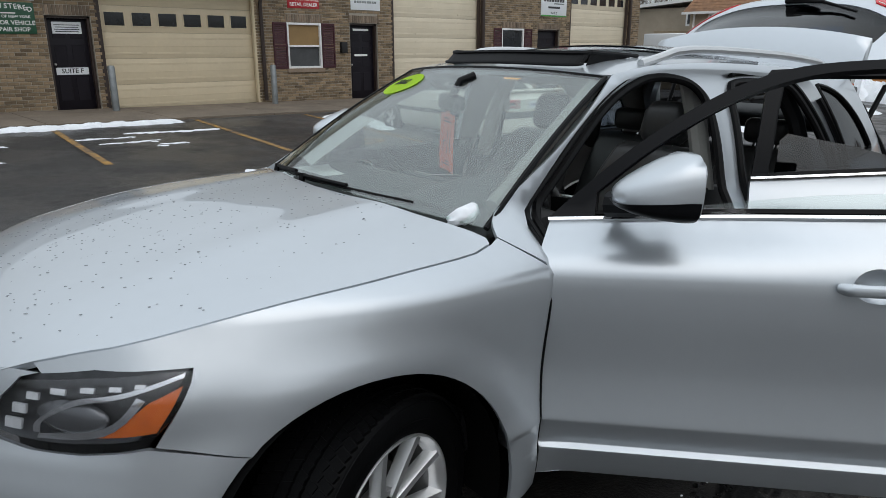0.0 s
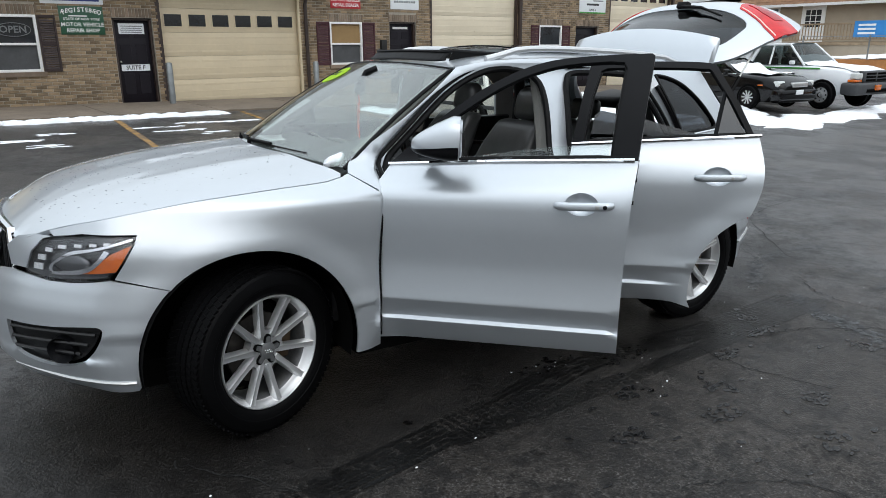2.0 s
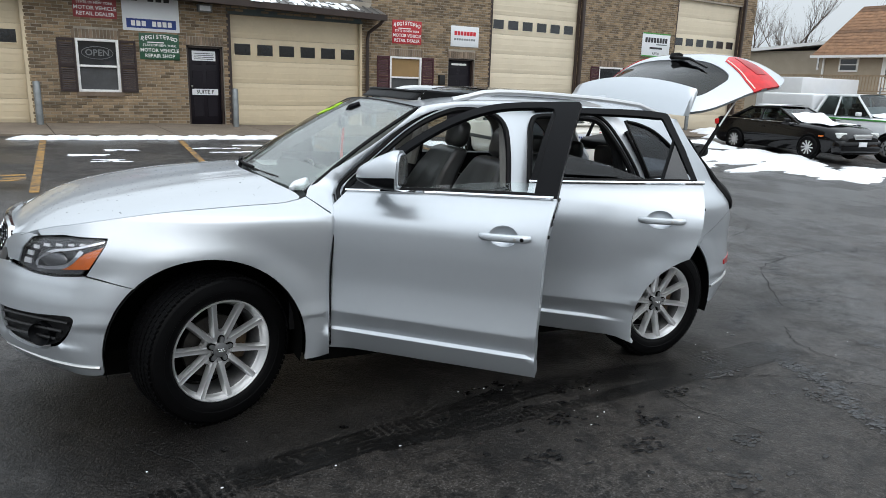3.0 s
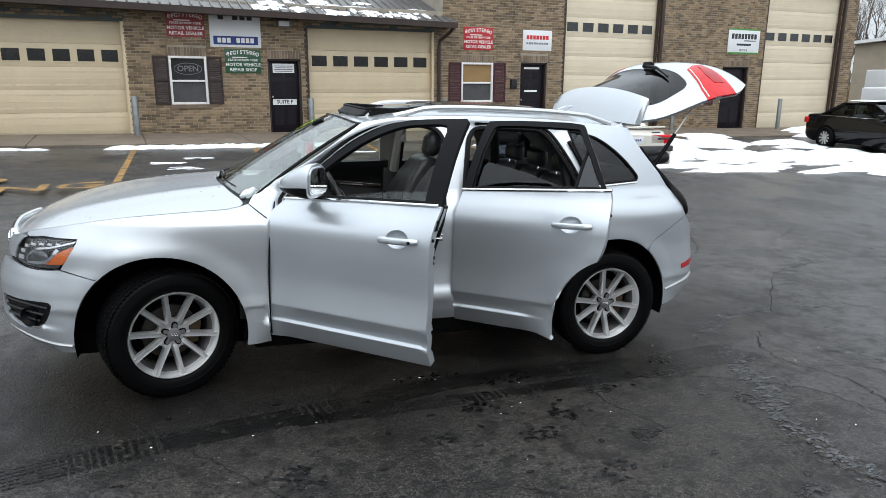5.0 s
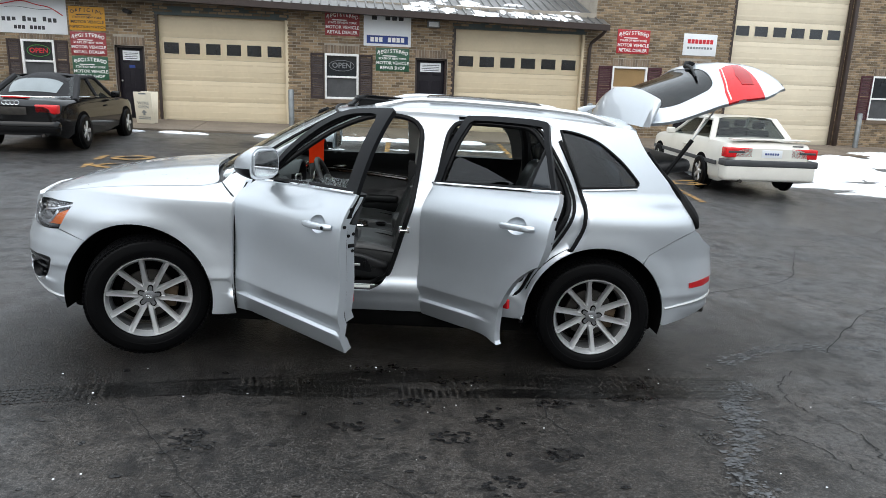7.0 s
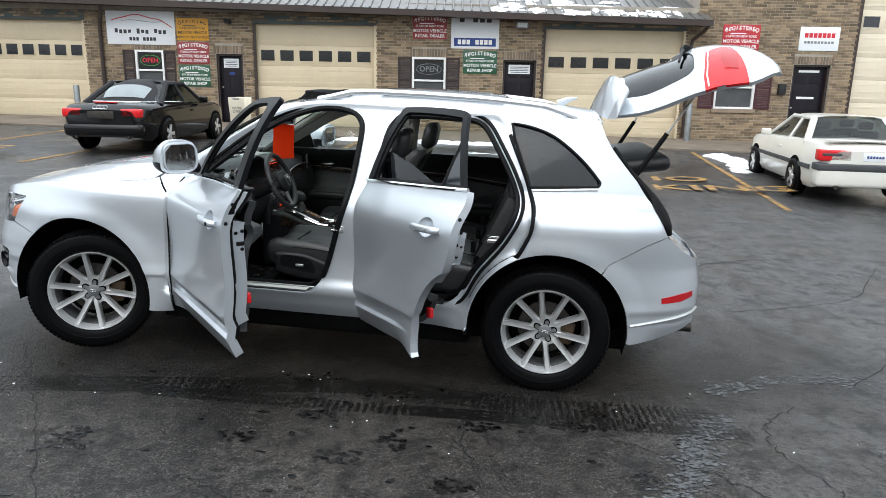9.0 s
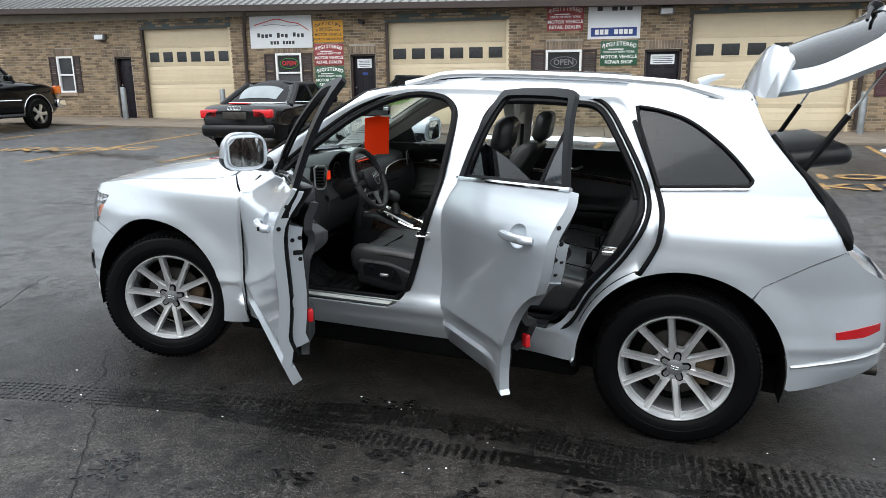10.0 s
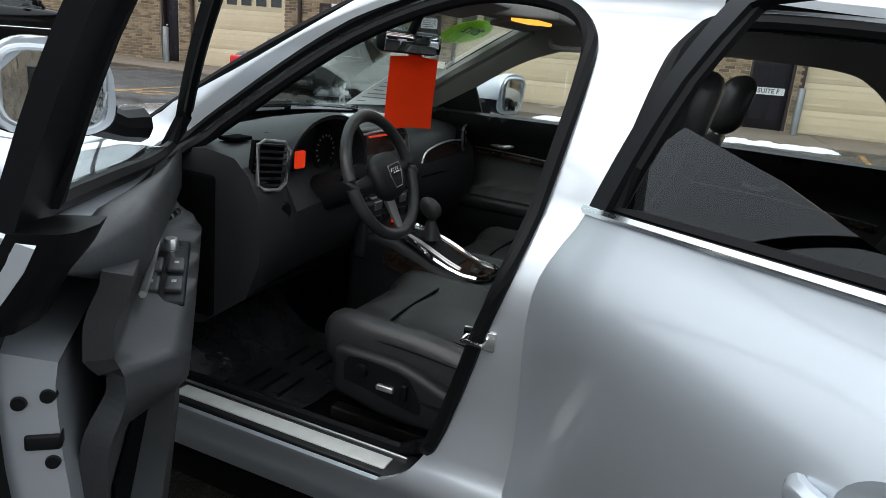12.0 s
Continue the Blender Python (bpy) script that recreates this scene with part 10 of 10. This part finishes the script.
house = empty("house", pose(40, 0, -0.6))
tagged(house, "beige sided house with a brown shingle roof and a raised deck", "house")
lapped_wall(house, 0, 2.0, 19.7, 0.0, 4.45, SIDING)
box("wall", 0.0, 2.0, 0, 9, 19.7, 4.45, SIDING, house)
bm = bmesh.new()
for k in range(16):
    y0 = 1.6
    xx0, xx1 = -0.45 + 0.32 * k, -0.45 + 0.32 * (k + 1)
    zz = 4.40 + 0.20 * k
    v = [bm.verts.new(p) for p in ((xx0, 1.6, zz + 0.02), (xx1, 1.6, zz + 0.20), (xx1, 20.0, zz + 0.20), (xx0, 20.0, zz + 0.02), (xx0, 1.6, zz), (xx0, 20.0, zz))]
    bm.faces.new((v[0], v[1], v[2], v[3]))
    bm.faces.new((v[4], v[0], v[3], v[5]))
bmesh.ops.recalc_face_normals(bm, faces=bm.faces[:])
part("roof", bm, SHINGLE, house, "brown shingle roof in courses", 0)["kind"] = "stuff"
box("gutter", -0.58, 1.6, 4.28, -0.44, 20.0, 4.42, WHITE, house)
for y0, y1, z0, z1 in ((17.4, 18.5, 3.5, 4.3), (8.5, 9.6, 3.3, 4.2)):
    w = box("window", -0.05, y0, z0, 0.02, y1, z1, WHITE, house, "white framed window")
    box("pane", -0.062, y0 + 0.1, z0 + 0.1, -0.048, y1 - 0.1, (z0 + z1) / 2 - 0.03, PANE, w)
    box("pane", -0.062, y0 + 0.1, (z0 + z1) / 2 + 0.03, -0.048, y1 - 0.1, z1 - 0.1, PANE, w)
dr = box("door", -0.06, 14.8, 2.3, 0.02, 16.1, 4.3, WHITE, house, "white glazed door")
for i in range(3):
    for j in range(3):
        box("pane", -0.072, 15.02 + 0.30 * i, 3.15 + 0.32 * j, -0.058, 15.27 + 0.30 * i, 3.43 + 0.32 * j, PANE, dr)
box("downpipe", -0.12, 19.35, 0, -0.02, 19.45, 4.3, WHITE, house)
deck = box("deck", -3.0, 3.0, 2.15, 0, 20.4, 2.32, DECKWOOD, house, "weathered timber deck")
box("deck_skirt", -2.95, 3.0, 0, -2.85, 20.4, 2.15, SIDING, deck)
box("rail", -3.02, 3.0, 3.18, -2.92, 20.4, 3.26, DECKWOOD, deck)
box("rail", -3.0, 3.0, 2.40, -2.94, 20.4, 2.46, DECKWOOD, deck)
bal = None
y = 3.1
while y < 20.4:
    if bal is None:
        bal = box("baluster", -2.99, -0.02, 2.44, -2.95, 0.02, 3.2, DECKWOOD, deck)
        bal.matrix_basis = pose(0, y, 0)
    else:
        q = new("baluster", bal.data)
        q.parent = deck
        q.matrix_basis = pose(0, y, 0)
    y += 0.16
ban = box("banner", -3.12, 10.0, 2.54, -3.06, 12.0, 3.33, FLASH, house, "blue advertising banner with pale bars")
for k in range(3):
    box("bar", -3.135, 11.0, 2.68 + 0.2 * k, -3.12, 11.8, 2.78 + 0.2 * k, LETTER_WHITE, ban)
shop = box("shop_front", -0.4, 2.0, 0, 0.0, 8.6, 4.4, RUBBER_G, house, "dark shop front")
gable = empty("outbuilding", pose(43, 0, -0.6))
tagged(gable, "beige sided house with a white gable edge", "house")
lapped_wall(gable, 0, 19.9, 27, 0, 4.9, SIDING)
box("wall", 0.0, 19.9, 0, 8, 27, 4.9, SIDING, gable)
bm = bmesh.new()
v = [bm.verts.new(p) for p in ((-0.4, 19.5, 5.35), (-0.4, 27.4, 4.8), (8, 27.4, 4.8), (8, 19.5, 5.35), (-0.4, 19.5, 5.55), (-0.4, 27.4, 5.0), (8, 27.4, 5.0), (8, 19.5, 5.55))]
for f in ((0, 1, 2, 3), (7, 6, 5, 4), (4, 5, 1, 0), (5, 6, 2, 1), (6, 7, 3, 2), (7, 4, 0, 3)):
    bm.faces.new([v[i] for i in f])
part("roof", bm, WHITE, gable, "white roof edge", 0)
w = box("window", -0.05, 20.6, 3.7, 0.02, 21.5, 4.6, WHITE, gable, "white framed window")
box("pane", -0.062, 20.72, 3.82, -0.048, 21.38, 4.48, PANE, w)
wall = box("retaining_wall", 33.5, -6, -1.0, 33.8, 13, 0.92, RUSTWOOD, None, "", 0.02)
tagged(wall, "low orange-stained timber retaining wall", "retaining wall", kind="structure")
bm = bmesh.new()
rows = []
rnd = random.Random(5)
for x in levels(33.8, 39.9, 0.5):
    rows.append([(x, y, 0.90 + (0.10 + 0.22 * math.exp(-((x - 34.6) / 0.6) ** 2) * (0.6 + 0.4 * math.sin(0.9 * y))) * (1 if 33.9 < x else 0.4) + rnd.uniform(-0.03, 0.03)) for y in levels(-6, 13, 0.5)])
bm, _ = skin(rows)
tagged(part("snow_terrace", bm, SNOW, None, "", 60), "snow lying behind the low orange wall", "snow", kind="stuff")
street_car = vehicle("parked_car", "black sedan parked behind the low orange wall", "car", pose(36.9, 6.2, 0.98, 0, 0, 90), 4.7, 1.8, 1.42, CARBLACK, 0.95, 0.94, 1.02, -1.42, 1.34, 0.32, (-0.95, 0.0, 1.05, 1.75), 0.75, 10, ALLOY)
for sg in (-1, 1):
    soft_box("tail_lamp", 2.12, sg * 0.66 - 0.16, 0.72, 2.34, sg * 0.66 + 0.16, 0.88, 0.03, REDLENS, street_car, "red tail lamp")
fence = empty("wire_fence", pose(33.65, 0, 0.92))
tagged(fence, "thin steel posts with a top wire", "fence")
for k in range(7):
    part("post", tube_bm([(0, -5 + 3 * k, 0), (0, -5 + 3 * k, 1.1)], 0.035, 8), STEEL, fence)
part("wire", tube_bm([(0, -5, 1.05), (0, 13, 1.05)], 0.012, 5), STEEL, fence)
tr = box("box_trailer", 29.0, 14.2, 0.35, 34.0, 16.4, 2.35, TRUCKWHITE, None, "", 0.06)
tagged(tr, "white box trailer parked by the snow", "trailer")
for x in (30.6, 31.6):
    part("tyre", lathe_bm([(0.001, -0.1), (0.2, -0.1), (0.33, -0.09), (0.35, 0.0), (0.33, 0.09), (0.001, 0.1)], 24, "y", centre=(x, 14.15, 0.10)), TYRE, tr)

# ---- bare trees and brush ----
BARK = mat("bare_winter_bark", (0.12, 0.10, 0.085), 0.9, 0, 0.3, 4)
REED = mat("dry_brown_reed", (0.30, 0.19, 0.10), 0.9, 0, 0.35, 3)
THICKET = mat("bare_thicket", (0.12, 0.095, 0.08), 0.95, 0, 0.4, 1.2)


def bare_tree(x, y, h, seed, name="bare_tree"):
    rnd = random.Random(seed)
    verts, faces = [], []

    def limb(p, d, length, r, depth):
        n = 4
        prev = None
        pos = Vector(p)
        dd = Vector(d).normalized()
        for i in range(n + 1):
            rad = r * (1 - 0.55 * i / n)
            side = dd.cross(Vector((0.3, 0.9, 0.1))).normalized()
            up = side.cross(dd)
            s = len(verts)
            sides = 6 if depth < 2 else 3
            for k in range(sides):
                a = 2 * math.pi * k / sides
                verts.append(tuple(pos + rad * (math.cos(a) * side + math.sin(a) * up)))
            if prev is not None:
                for k in range(sides):
                    faces.append((prev + k, prev + (k + 1) % sides, s + (k + 1) % sides, s + k))
            prev = s
            if i and depth < 4:
                for _ in range(1 if depth < 1 else rnd.choice((1, 2))):
                    nd = (dd + Vector((rnd.uniform(-1, 1), rnd.uniform(-1, 1), rnd.uniform(-0.1, 0.8))) * 0.75).normalized()
                    limb(pos, nd, length * rnd.uniform(0.45, 0.7), rad * 0.62, depth + 1)
            dd = (dd + Vector((rnd.uniform(-0.25, 0.25), rnd.uniform(-0.25, 0.25), rnd.uniform(-0.02, 0.2)))).normalized()
            pos = pos + dd * length / n

    limb((0, 0, 0), (0, 0, 1), h * 0.62, h * 0.022, 0)
    ob = obj(name, verts, faces, BARK, smooth=60, m=pose(x, y, -0.8))
    return tagged(ob, "bare grey winter tree", "tree", "bare trees")


for i, (x, y, h) in enumerate(((58, 38, 9.5), (62, 35, 11), (66, 42, 12), (56, 32, 8.5), (70, 30, 12), (64, 27, 10), (52, 41, 8))):
    bare_tree(x, y, h, 40 + i)
rnd = random.Random(15)
bm_v, bm_f = [], []
for _ in range(1500):
    x, y = rnd.uniform(44, 58), rnd.uniform(28, 44)
    h = rnd.uniform(1.2, 2.6)
    s = len(bm_v)
    lx, ly = rnd.uniform(-0.3, 0.3), rnd.uniform(-0.3, 0.3)
    bm_v += [(x - 0.03, y, -0.8), (x + 0.03, y + 0.04, -0.8), (x + lx, y + ly, -0.8 + h), (x + lx * 1.3 + 0.08, y + ly * 1.3, -0.8 + h * 0.93)]
    bm_f += [(s, s + 1, s + 2), (s + 1, s + 3, s + 2)]
tagged(obj("reed_bed", bm_v, bm_f, REED), "dry brown reeds and brush", "reeds", kind="stuff")
bm_v, bm_f = [], []
for _ in range(2600):
    a = rnd.uniform(0, 2 * math.pi)
    rr = rnd.uniform(95, 130)
    x, y = rr * math.cos(a), rr * math.sin(a)
    h = rnd.uniform(3.5, 8.5)
    s = len(bm_v)
    for k in range(3):
        tx, ty, tz = rnd.uniform(-1.6, 1.6), rnd.uniform(-1.6, 1.6), h * rnd.uniform(0.5, 1.0)
        s = len(bm_v)
        bm_v += [(x - 0.25, y, -1), (x + 0.25, y + 0.2, -1), (x + tx, y + ty, tz), (x + tx * 0.6 + 0.5, y + ty * 0.6, tz * 0.8)]
        bm_f += [(s, s + 1, s + 3, s + 2)]
tagged(obj("far_woods", bm_v, bm_f, THICKET), "far bare woods round the lot", "woods", kind="stuff")
# an unseen shop row added across the lot, behind the viewpoint
opp = box("facing_building", -30, -34, -0.9, 34, -26, 4.2, SIDING, None)
tagged(opp, "unseen low beige building added across the lot", "building")
for k in range(9):
    box("window", -26 + 6.4 * k, -26.0, 1.0, -23 + 6.4 * k, -25.95, 2.6, PANE, opp)
